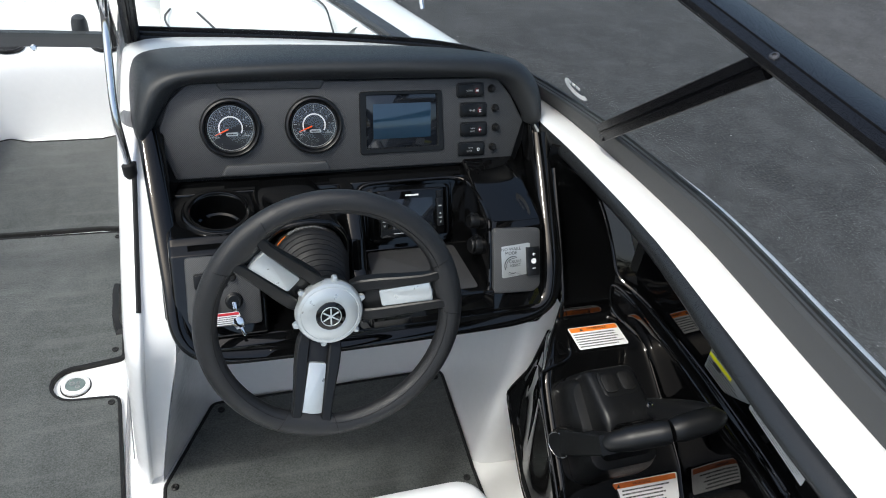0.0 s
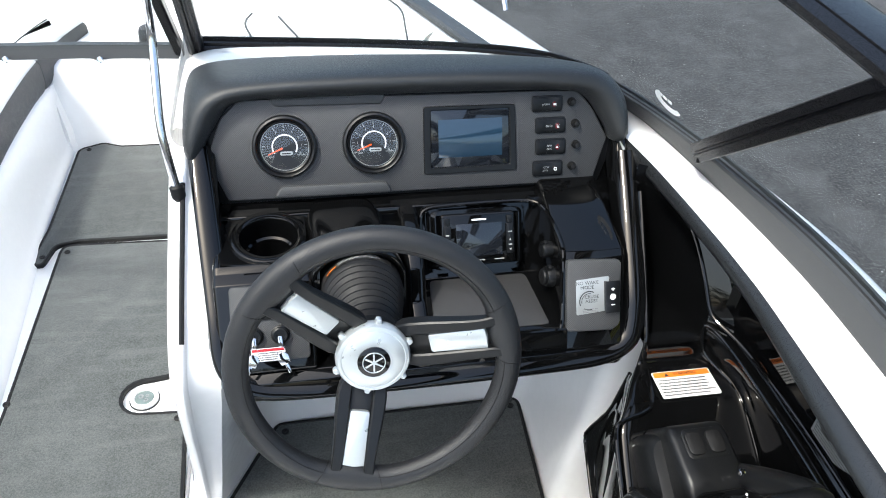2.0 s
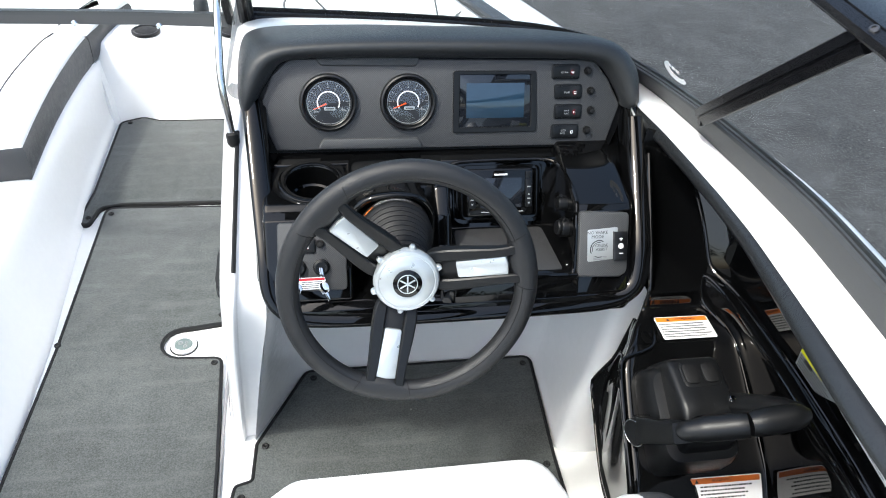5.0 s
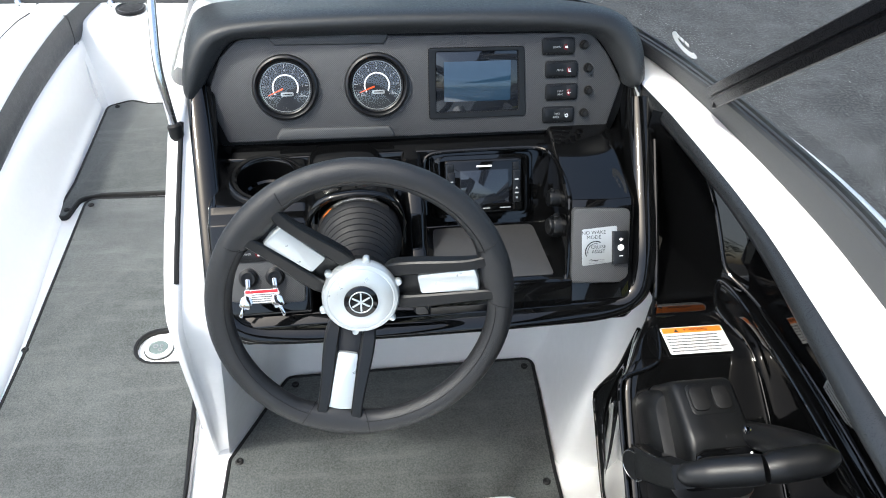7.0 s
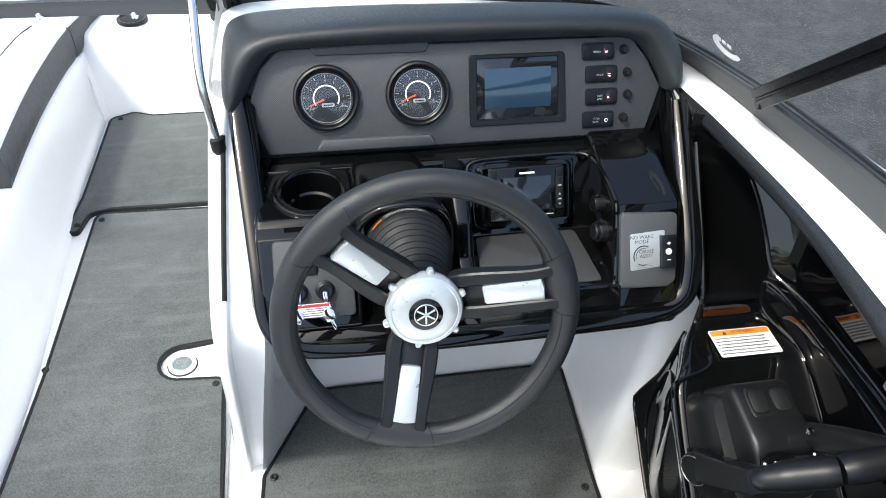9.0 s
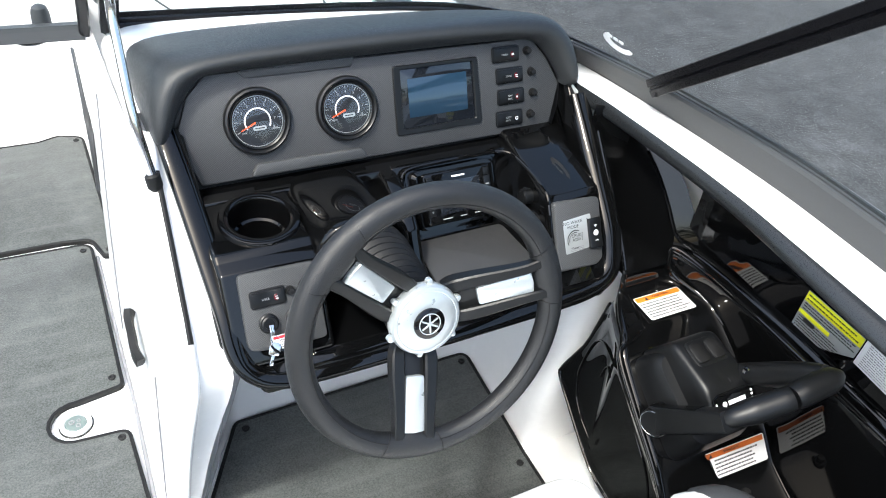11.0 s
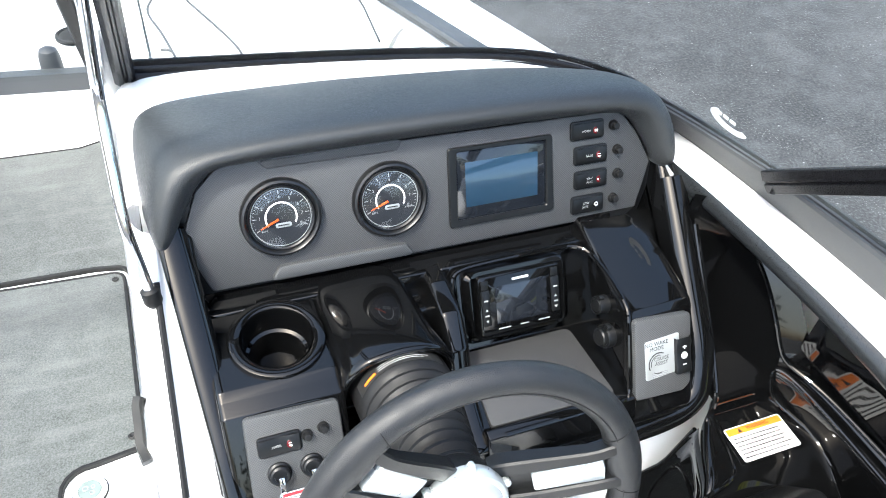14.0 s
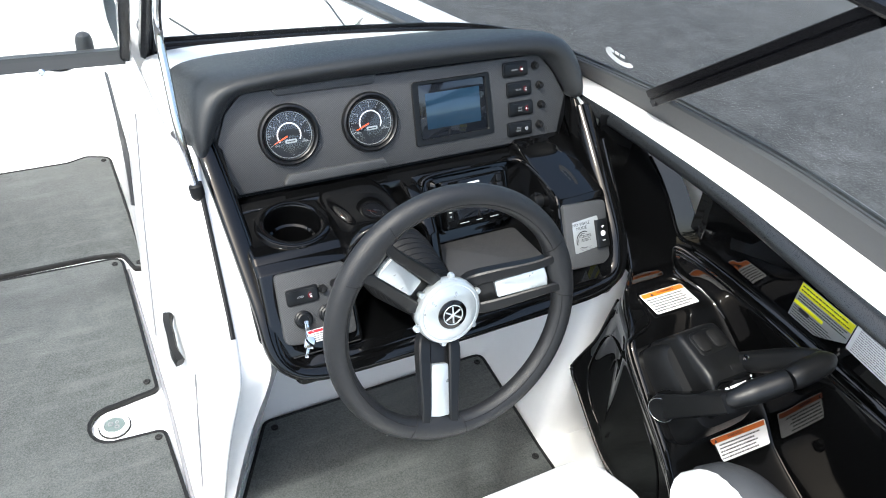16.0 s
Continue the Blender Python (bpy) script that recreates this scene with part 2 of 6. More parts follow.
def grid(rows, closed=False, bm=None, caps=False):
    """A sheet through rows of points; closed: each row is a ring."""
    bm = bm or bmesh.new()
    vs = [[bm.verts.new(p) for p in r] for r in rows]
    for a, b in zip(vs, vs[1:]):
        n = len(a)
        for i in range(n if closed else n - 1):
            j = (i + 1) % n
            bm.faces.new((a[i], a[j], b[j], b[i]))
    if caps:
        bm.faces.new(vs[0][::-1])
        bm.faces.new(vs[-1])
    return bm


def thick(rows, by, bm=None):
    """A sheet with a thickness: by is the way and distance to its back."""
    by = Vector(by)
    front = [[Vector(p) for p in r] for r in rows]
    ring = [f + [p + by for p in reversed(f)] for f in front]
    return grid(ring, closed=True, bm=bm, caps=True)


def tube(path, r, seg=12, bm=None, caps=True):
    path = [Vector(p) for p in path]
    radii = r if isinstance(r, (list, tuple)) else [r] * len(path)
    side = None
    rows = []
    for i, p in enumerate(path):
        way = (path[min(i + 1, len(path) - 1)] - path[max(i - 1, 0)]).normalized()
        if side is None:
            side = way.orthogonal().normalized()
        side = (side - way * side.dot(way)).normalized()
        up = way.cross(side)
        rows.append([p + radii[i] * (math.cos(a) * side + math.sin(a) * up) for a in (2 * math.pi * k / seg for k in range(seg))])
    return grid(rows, closed=True, bm=bm, caps=caps)


def sweep(path, profile, side, bm=None, closed=True, caps=True):
    """A profile of (across, out) pairs drawn along a path; side: the across direction, or a function of the index."""
    path = [Vector(p) for p in path]
    rows = []
    for i, p in enumerate(path):
        way = (path[min(i + 1, len(path) - 1)] - path[max(i - 1, 0)]).normalized()
        s = Vector(side(i) if callable(side) else side)
        s = (s - way * s.dot(way)).normalized()
        up = s.cross(way)
        rows.append([p + a * s + b * up for a, b in profile])
    return grid(rows, closed=closed, bm=bm, caps=caps and closed)


def lathe(profile, seg=32, m=None, bm=None, caps=True):
    """Turns (radius, height) pairs about the local z axis."""
    m = m or Matrix.Identity(4)
    rows = [[m @ Vector((r * math.cos(a), r * math.sin(a), h)) for a in (2 * math.pi * k / seg for k in range(seg))] for r, h in profile]
    return grid(rows, closed=True, bm=bm, caps=caps)


def fillet(poly, r, n=5):
    """Rounds the corners of a 2D polygon; r: one radius or one for each corner."""
    out, k = [], len(poly)
    for i in range(k):
        p, a, b = Vector(poly[i]), Vector(poly[i - 1]), Vector(poly[(i + 1) % k])
        ri = r[i] if isinstance(r, (list, tuple)) else r
        u, v = (a - p), (b - p)
        lu, lv = u.length, v.length
        u, v = u / lu, v / lv
        half = math.acos(max(-1, min(1, u.dot(v)))) / 2
        if ri <= 0 or half > 1.53:
            out.append(p)
            continue
        d = min(ri / math.tan(half), lu * 0.48, lv * 0.48)
        s, e = p + u * d, p + v * d
        for q in range(n + 1):
            t = q / n
            out.append((1 - t) ** 2 * s + 2 * t * (1 - t) * p + t * t * e)
    return out


def offset(poly, d):
    """Moves a 2D outline inwards by d."""
    area = sum(a.x * b.y - b.x * a.y for a, b in zip(poly, poly[1:] + poly[:1]))
    sign = 1 if area > 0 else -1
    out, k = [], len(poly)
    for i in range(k):
        w = (poly[(i + 1) % k] - poly[i - 1]).normalized()
        out.append(poly[i] + sign * d * Vector((-w.y, w.x)))
    return out


def prism(poly, depth, bevel=0.001, m=None, bm=None, base=0.0):
    """A plate of the outline poly from base to base + depth along the local z axis, its front edge rounded off."""
    m = m or Matrix.Identity(4)
    poly = [Vector(p) for p in poly]
    rows = [(0.0, base), (0.0, base + depth - bevel), (bevel * 0.35, base + depth - bevel * 0.3), (bevel, base + depth)]
    return grid([[m @ Vector((p.x, p.y, h)) for p in offset(poly, d)] for d, h in rows], closed=True, bm=bm, caps=True)


def rect(w, h, r=0.0, at=(0, 0), n=4):
    x, y = at
    p = [(x - w / 2, y - h / 2), (x + w / 2, y - h / 2), (x + w / 2, y + h / 2), (x - w / 2, y + h / 2)]
    return fillet([Vector(q) for q in p], r, n) if r else [Vector(q) for q in p]


def ring_plate(outer, inner, depth, bevel=0.001, m=None, bm=None, base=0.0):
    """A frame between two outlines of the same count of points."""
    m = m or Matrix.Identity(4)
    o, i = [Vector(p) for p in outer], [Vector(p) for p in inner]
    rows = [(o, base), (o, base + depth - bevel), (offset(o, bevel), base + depth), (offset(i, -bevel), base + depth), (i, base + depth - bevel), (i, base)]
    rows.append(rows[0])
    bm = bm or bmesh.new()
    loops = [[bm.verts.new(m @ Vector((p.x, p.y, h))) for p in q] for q, h in rows[:-1]]
    loops.append(loops[0])
    n = len(o)
    for a, b in zip(loops, loops[1:]):
        for k in range(n):
            bm.faces.new((a[k], a[(k + 1) % n], b[(k + 1) % n], b[k]))
    return bm


def box(cx, cy, cz, sx, sy, sz, r=0.002, m=None, bm=None):
    """A block with rounded edges."""
    bm2 = bm or bmesh.new()
    made = bmesh.ops.create_cube(bm2, size=1.0)["verts"]
    for v in made:
        v.co = Vector((cx + v.co.x * sx, cy + v.co.y * sy, cz + v.co.z * sz))
    if r:
        edges = list({e for v in made for e in v.link_edges})
        res = bmesh.ops.bevel(bm2, geom=edges, offset=r, segments=2, affect="EDGES", profile=0.5)
        made = list({v for f in res["faces"] for v in f.verts} | {v for v in made if v.is_valid})
    if m:
        bmesh.ops.transform(bm2, matrix=m, verts=[v for v in made if v.is_valid])
    return bm2


def letters(text, size, material, parent, m, name="lettering", depth=0.0004, align="CENTER"):
    """Words in the built-in font, as a mesh."""
    cu = bpy.data.curves.new(name, "FONT")
    cu.body, cu.size, cu.extrude, cu.align_x, cu.align_y = text, size, depth / 2, align, "CENTER"
    cu.resolution_u = 2
    tmp = bpy.data.objects.new(name, cu)
    scene.collection.objects.link(tmp)
    dg = bpy.context.evaluated_depsgraph_get()
    me = bpy.data.meshes.new_from_object(tmp.evaluated_get(dg))
    bpy.data.objects.remove(tmp)
    bpy.data.curves.remove(cu)
    me.name = name
    me.materials.clear()
    me.materials.append(material)
    ob = new(name, me)
    ob.matrix_basis = m
    return under(ob, parent)


def frame_at(origin, right, up):
    """A pose whose x axis is right, y axis up, and z axis out of the surface."""
    x = Vector(right).normalized()
    z = x.cross(Vector(up)).normalized()
    y = z.cross(x)
    return Matrix((( x.x, y.x, z.x, origin[0]), (x.y, y.y, z.y, origin[1]), (x.z, y.z, z.z, origin[2]), (0, 0, 0, 1)))


PANEL = frame_at((0, 0.369, 0.655), (1, 0, 0), (0, 0.4, 1))     # instrument panel plane
FRONT = frame_at((0, 0.142, 0.52), (1, 0, 0), (0, 0.6, 1))      # switch pods' plane


def on(m, u, v, w=0.0):
    return m @ Matrix.Translation((u, v, w))


# ---------------------------------------------------------------- ground and hull
def structure(name, bm, material, label, category, sharp=35):
    return tagged(part(name, bm, material, sharp=sharp), label, category, kind="structure")


ground = structure("ground", grid([[(x, y, -1.0) for x in (-300, -20, 0, 20, 300)] for y in (-300, -20, 0, 20, 300)]), ASPHALT,
                   "dark grey asphalt of a parking lot with pale grit", "asphalt")

floor = structure("floor", prism([Vector(p) for p in ((-1.15, -1.6), (0.62, -1.6), (0.62, 0.9), (-0.2, 0.9), (-0.2, 1.72), (-1.0, 1.72), (-1.15, 1.2))], 0.03, 0.002, base=-0.034),
                  GELCOAT, "glossy white moulded boat floor", "floor")


def mat(outline, r, label, screws):
    """A carpet mat with a bound black edge and its fixing screws."""
    ob = thing("floor_mat", label, "floor mat", (outline[0][0], outline[0][1], 0), group="floor mats")
    line = fillet([Vector(p) for p in outline], r, 5)
    part("carpet", prism(line, 0.008, 0.002, base=0.0), CARPET, ob)
    part("edge_binding", ring_plate(offset(line, -0.004), offset(line, 0.004), 0.0125, 0.002, base=-0.003), RUBBER, ob, "black bound edge")
    for x, y in screws:
        bm = lathe([(0.0078, 0.0), (0.0078, 0.0025), (0.005, 0.004), (0.003, 0.0025), (0.0005, 0.002)], 14, Matrix.Translation((x, y, 0.0075)))
        part("snap_button", bm, RUBBER, ob, "black snap button")
    return ob


mat([(-0.330, 1.108), (-0.336, 0.622), (-0.425, 0.609), *[(-0.436 + 0.0495 * math.cos(radians(a)), 0.559 + 0.0495 * math.sin(radians(a))) for a in range(100, 270, 20)], (-0.345, 0.503), (-0.336, 0.2), (-0.336, -0.9),
     (-0.80, -0.9), (-0.745, 0.19), (-0.719, 0.558), (-0.70, 1.12)], [0.03, 0.015, 0.01] + [0.0] * 9 + [0.02, 0, 0, 0, 0, 0.02, 0.03],
    "long dark grey carpet mat with a black bound edge", [(-0.353, 0.648), (-0.36, 0.487), (-0.719, 0.575), (-0.350, 1.085), (-0.683, 1.09)])
mat([(-0.281, 1.615), (-0.279, 1.15), (-0.282, 1.052), (-0.305, 1.052), (-0.325, 1.125), (-0.39, 1.136), (-0.66, 1.140), (-0.72, 1.125), (-0.738, 1.045),
     (-0.768, 1.052), (-0.748, 1.2), (-0.735, 1.61), (-0.667, 1.642), (-0.609, 1.618), (-0.40, 1.618), (-0.345, 1.638)],
    [0.03, 0, 0.012, 0.012, 0.03, 0.03, 0.03, 0.03, 0.012, 0.012, 0.02, 0.03, 0.03, 0.03, 0.03, 0.03],
    "short dark grey carpet mat in the walk-through to the bow", [(-0.705, 1.605), (-0.30, 1.60), (-0.742, 1.075), (-0.292, 1.072)])
mat([(-0.150, 0.440), (0.383, 0.440), (0.366, 0.15), (0.352, -0.8), (-0.30, -0.8), (-0.306, 0.10), (-0.298, 0.147), (-0.264, 0.156), (-0.258, 0.245)],
    [0.02, 0.02, 0, 0, 0, 0.012, 0.012, 0.012, 0.02], "dark grey carpet mat in the driver's footwell", [(-0.135, 0.418), (0.362, 0.418), (0.345, 0.13), (-0.24, 0.238), (-0.285, 0.118)])

# socket in the floor, let in beside the main mat
sock = thing("floor_socket", "round white plastic table socket in the floor", "socket", (-0.436, 0.559, 0))
part("ring", lathe([(0.030, -0.005), (0.030, 0.004), (0.027, 0.0065), (0.022, 0.0055), (0.0205, 0.001), (0.0205, -0.004)], 32, Matrix.Translation((-0.436, 0.559, 0)), caps=False), PAPER, sock)
part("cap", lathe([(0.0203, -0.004), (0.0203, 0.002), (0.018, 0.0035), (0.004, 0.003)], 28, Matrix.Translation((-0.436, 0.559, 0))), plain("frosted_cap", (0.13, 0.165, 0.155), 0.4, vary=0.15), sock, "frosted grey cap")
part("ring_groove", lathe([(0.0325, -0.005), (0.0325, -0.0015), (0.030, -0.0015)], 32, Matrix.Translation((-0.436, 0.559, 0)), caps=False), INK, sock)
bm = bmesh.new()
for dx, dy, r in ((-0.007, 0.004, 0.006), (0.006, 0.005, 0.004), (0.004, -0.007, 0.005)):
    lathe([(r, 0.0025), (r, 0.0042), (r * 0.7, 0.0048), (r * 0.5, 0.003)], 12, Matrix.Translation((-0.436 + dx, 0.559 + dy, 0)), bm)
part("finger_grip", bm, INK_GREY, sock)

# raised seam along the console's foot
structure("trim", tube([(-0.322, 1.06, 0.0), (-0.323, 0.57, 0.001), (-0.330, 0.34, 0.001), (-0.330, -0.9, 0.001)], 0.004, 8), INK_GREY, "dark sealant seam along the console foot", "seam")

# ---------------------------------------------------------------- white helm console
console = thing("helm_console", "white gelcoat helm console with black gloss dash moulding", "boat console", (0, 0.4, 0))


def rim_y(z):
    """How far ahead the black trim's edge lies at a height."""
    return float(np.interp(z, [0.0, 0.25, 0.46, 0.50, 0.56, 0.62, 0.72, 0.76], [0.262, 0.205, 0.135, 0.128, 0.170, 0.245, 0.375, 0.43]))


def side_row(z):
    lean = float(np.interp(z, [0, 0.35, 0.72, 0.78], [-0.313, -0.292, -0.262, -0.252]))
    y = rim_y(z)
    inner = float(np.interp(z, [0, 0.3, 0.48, 0.74], [-0.262, -0.226, -0.200, -0.222]))
    return [(lean + 0.045, 1.66 - 0.9 * z / 0.74, z), (lean + 0.032 * (1 - z / 0.74), 1.10 - 0.2 * z / 0.74, z), (lean, 0.9 - 0.06 * z / 0.74, z), (lean, 0.62, z), (lean, y + 0.12, z), (lean + 0.002, y + 0.045, z), (lean + 0.010, y + 0.014, z), (lean + 0.024, y, z), (lean + 0.030, y + 0.004, z), (lean + 0.034, y + 0.016, z), (inner, y + 0.018, z)]


side = smooth_grid([side_row(z) for z in (-0.004, 0.1, 0.22, 0.34, 0.44, 0.50, 0.56, 0.62, 0.68, 0.735)], 2, 1)
part("side_moulding", grid(side), GELCOAT, console)


def well_row(z):
    k = max(0.0, min(1.0, z / 0.47))
    y = rim_y(z) + 0.004
    e = -0.262 + 0.060 * k
    right = 0.384 + 0.050 * k ** 0.6
    return [(e, y, z), (e + 0.018, y + 0.03, z), (-0.165 + 0.03 * k, 0.435 - 0.01 * k, z), (-0.13 + 0.03 * k, 0.452 - 0.01 * k, z), (0.10, 0.452, z), (0.33, 0.450, z), (right - 0.004, 0.44, z), (right, 0.40, z), (right - 0.008, 0.22, z), (right - 0.008, 0.172, z), (right + 0.03, 0.160, z), (0.53, 0.158, z)]


well = smooth_grid([well_row(z) for z in (-0.004, 0.02, 0.12, 0.25, 0.36, 0.484)], 2, 1)
part("footwell_liner", grid(well), GELCOAT, console)

# shade in the joint down the console's front corner, drawn as a dark tube below the support tube's foot
joint = [(side_row(z)[8][0] - 0.004, rim_y(z) + 0.004, z) for z in (0.70, 0.66, 0.62, 0.58, 0.55)]
part("joint_shade", tube(chaikin(joint, 1), 0.004, 8), RUBBER, console, "dark line for the shade in the joint")

# deck of the console between the pad and the windscreen
top_out = [(-0.258, 0.45, 0.742), (-0.256, 0.62, 0.745), (-0.255, 0.76, 0.735), (-0.10, 0.745, 0.742), (0.12, 0.715, 0.745), (0.33, 0.675, 0.745), (0.46, 0.62, 0.738), (0.50, 0.46, 0.69), (0.47, 0.36, 0.66)]
top_in = [(-0.21, 0.43, 0.738), (-0.20, 0.54, 0.765), (-0.17, 0.57, 0.772), (-0.05, 0.575, 0.775), (0.12, 0.565, 0.775), (0.31, 0.53, 0.775), (0.40, 0.49, 0.77), (0.44, 0.43, 0.745), (0.46, 0.36, 0.715)]
rows = [[Vector(a).lerp(Vector(b), t) for a, b in zip(top_out, top_in)] for t in (0, 0.12, 0.5, 1)]
for p in rows[0]:
    p.z -= 0.03
part("deck", grid(smooth_grid(rows, 2, 1)), GELCOAT, console)

# ---------------------------------------------------------------- black padded hood over the instruments
arch = [(-0.206, 0.7145), (-0.206, 0.73), (-0.178, 0.771), (-0.160, 0.790), (-0.135, 0.7945), (0.0, 0.7945), (0.13, 0.794), (0.26, 0.793), (0.37, 0.791), (0.396, 0.783), (0.418, 0.758), (0.441, 0.722), (0.441, 0.716)]
front_out = [(-0.222, 0.716), (-0.223, 0.735), (-0.203, 0.785), (-0.180, 0.808), (-0.14, 0.818), (0.0, 0.822), (0.13, 0.822), (0.26, 0.820), (0.385, 0.812), (0.420, 0.800), (0.447, 0.767), (0.458, 0.728), (0.458, 0.714)]
crest = [(-0.233, 0.717), (-0.235, 0.74), (-0.222, 0.792), (-0.196, 0.818), (-0.145, 0.830), (0.0, 0.835), (0.13, 0.835), (0.26, 0.834), (0.39, 0.831), (0.436, 0.817), (0.464, 0.776), (0.471, 0.730), (0.470, 0.713)]
mid = [(-0.237, 0.43, 0.727), (-0.238, 0.455, 0.752), (-0.231, 0.475, 0.785), (-0.215, 0.485, 0.806), (-0.15, 0.49, 0.814), (0.0, 0.49, 0.818), (0.13, 0.49, 0.818), (0.26, 0.485, 0.821), (0.39, 0.470, 0.820), (0.446, 0.455, 0.808), (0.480, 0.435, 0.772), (0.480, 0.405, 0.735), (0.476, 0.39, 0.714)]
rear = [(-0.238, 0.445, 0.731), (-0.238, 0.50, 0.752), (-0.236, 0.55, 0.768), (-0.225, 0.592, 0.778), (-0.17, 0.608, 0.781), (0.0, 0.609, 0.782), (0.13, 0.60, 0.782), (0.26, 0.580, 0.787), (0.39, 0.545, 0.788), (0.450, 0.515, 0.782), (0.486, 0.475, 0.760), (0.488, 0.425, 0.735), (0.480, 0.392, 0.714)]


def plane_y(z):
    return 0.369 + 0.4 * (z - 0.655)


rows = [[(x, plane_y(z) + 0.012, z + 0.002) for x, z in arch], [(x, plane_y(z) - 0.004, z) for x, z in arch]]
rows += [[(x, plane_y(z) - (0.016 if i in (0, 12) else 0.035), z) for i, (x, z) in enumerate(front_out)]]
rows += [[(x, plane_y(z) - (0.004 if i in (0, 12) else 0.023), z) for i, (x, z) in enumerate(crest)]]
rows += [mid, rear, [(x, y, z - 0.03) for x, y, z in rear]]
part("hood_pad", grid(smooth_grid(rows, 2, 2)), VINYL_BLACK, console, "soft black grained visor pad")

# ---------------------------------------------------------------- black gloss dash moulding
CUP_AT, CUP_R = Vector((-0.119, 0.288, 0.638)), 0.047


def slab(outline, xa, xb, r=0.004, bevel=0.006, lean=0.0, bm=None):
    """A moulded block: a rounded outline of (y, z) drawn from xa to xb with rolled end edges; lean: sideways shift with height."""
    line = fillet([Vector(p) for p in outline], r, 4)
    roll = [(bevel * (1 - math.cos(a)), bevel * (1 - math.sin(a))) for a in (0.0, 0.39, 0.79, 1.18, math.pi / 2)]
    rows = [(xa + along_x, inset) for along_x, inset in roll] + [(xb - along_x, inset) for along_x, inset in reversed(roll)]
    return grid([[(x + lean * (p.y - 0.5), p.x, p.y) for p in offset(line, inset)] for x, inset in rows], closed=True, bm=bm, caps=True)


def rim_wall(deep):
    """The side wall of the dash bay, set back from its trim rim."""
    return [(0.47, 0.518), (0.47, 0.735)] + [(rim_y(z) + deep, z) for z in (0.725, 0.68, 0.62, 0.56, 0.535)] + [(0.165, 0.518)]


# band below the instrument panel, and the walls at the two ends of the bay
part("back_band", slab([(0.44, 0.50), (0.44, 0.6425), (0.3615, 0.6415), (0.340, 0.6395), (0.336, 0.630), (0.35, 0.50)], -0.222, 0.452, 0.003), GLOSS, console, "black gloss band below the instruments")
part("end_wall", slab(rim_wall(0.010), -0.214, -0.190, 0.006, 0.008), GLOSS, console, "black gloss end wall")
part("end_wall", slab(rim_wall(0.012), 0.418, 0.444, 0.006, 0.009, lean=0.15), GLOSS, console, "black gloss end wall")

# block with the cup holder and the key plate
bm = slab([(0.42, 0.498), (0.42, 0.637), (0.345, 0.637), (0.232, 0.633), (0.222, 0.627), (0.2035, 0.6215), (0.1425, 0.521), (0.134, 0.507), (0.16, 0.498)], -0.200, -0.060, 0.005, 0.007)
near = {e for f in bm.faces if -0.19 < f.calc_center_median().x < -0.07 and f.calc_center_median().z > 0.632 and 0.23 < f.calc_center_median().y < 0.348 for e in f.edges}
bmesh.ops.subdivide_edges(bm, edges=list(near), cuts=24, use_grid_fill=True)
gone = [f for f in bm.faces if (f.calc_center_median().xy - CUP_AT.xy).length < CUP_R - 0.002 and f.calc_center_median().z > 0.625]
bmesh.ops.delete(bm, geom=gone, context="FACES")
part("cup_block", bm, GLOSS, console, "black gloss block holding the cup holder")

# dark back of the column's bay, the rounded spine beside it, the tray below the stereo and the block of the cruise switch
part("column_bay", slab([(0.42, 0.46), (0.42, 0.62), (0.30, 0.615), (0.272, 0.56), (0.262, 0.50), (0.15, 0.488), (0.126, 0.480), (0.13, 0.46)], -0.064, 0.094, 0.006, 0.002), GLOSS, console, "black column bay")
part("spine", slab([(0.42, 0.48), (0.42, 0.641), (0.32, 0.640), (0.272, 0.630), (0.236, 0.598), (0.208, 0.552), (0.165, 0.530), (0.136, 0.520), (0.122, 0.478), (0.16, 0.47)], 0.082, 0.113, 0.014, 0.009), GLOSS, console, "rounded gloss spine between column and tray")
part("tray", slab([(0.42, 0.46), (0.42, 0.641), (0.339, 0.641), (0.281, 0.533), (0.160, 0.5275), (0.154, 0.534), (0.141, 0.532), (0.129, 0.506), (0.123, 0.476), (0.16, 0.46)], 0.106, 0.322, 0.003, 0.003), GLOSS, console, "black gloss tray below the stereo")
part("switch_block", slab([(0.42, 0.46), (0.42, 0.660), (0.358, 0.655), (0.212, 0.6265), (0.2035, 0.619), (0.1425, 0.521), (0.129, 0.500), (0.124, 0.474), (0.16, 0.46)], 0.313, 0.416, 0.006, 0.007, lean=0.05), GLOSS, console, "black gloss block holding the cruise switch")
part("lower_lip", slab([(0.40, 0.455), (0.40, 0.494), (0.16, 0.500), (0.139, 0.504), (0.126, 0.494), (0.118, 0.476), (0.122, 0.462)], -0.172, 0.420, 0.005, 0.014), GLOSS, console, "black gloss lower lip of the dash")
edge = [(0.118, 0.286, 0.556), (0.117, 0.309, 0.600), (0.117, 0.325, 0.630), (0.126, 0.331, 0.640), (0.160, 0.333, 0.642), (0.270, 0.333, 0.643), (0.302, 0.330, 0.643), (0.317, 0.314, 0.642), (0.323, 0.27, 0.637), (0.324, 0.222, 0.630), (0.322, 0.207, 0.622), (0.318, 0.170, 0.565), (0.315, 0.146, 0.527), (0.300, 0.143, 0.531), (0.13, 0.143, 0.531)]
part("recess_bead", tube(chaikin(edge, 2), 0.0038, 10), GLOSS, console, "rounded bead round the stereo recess")

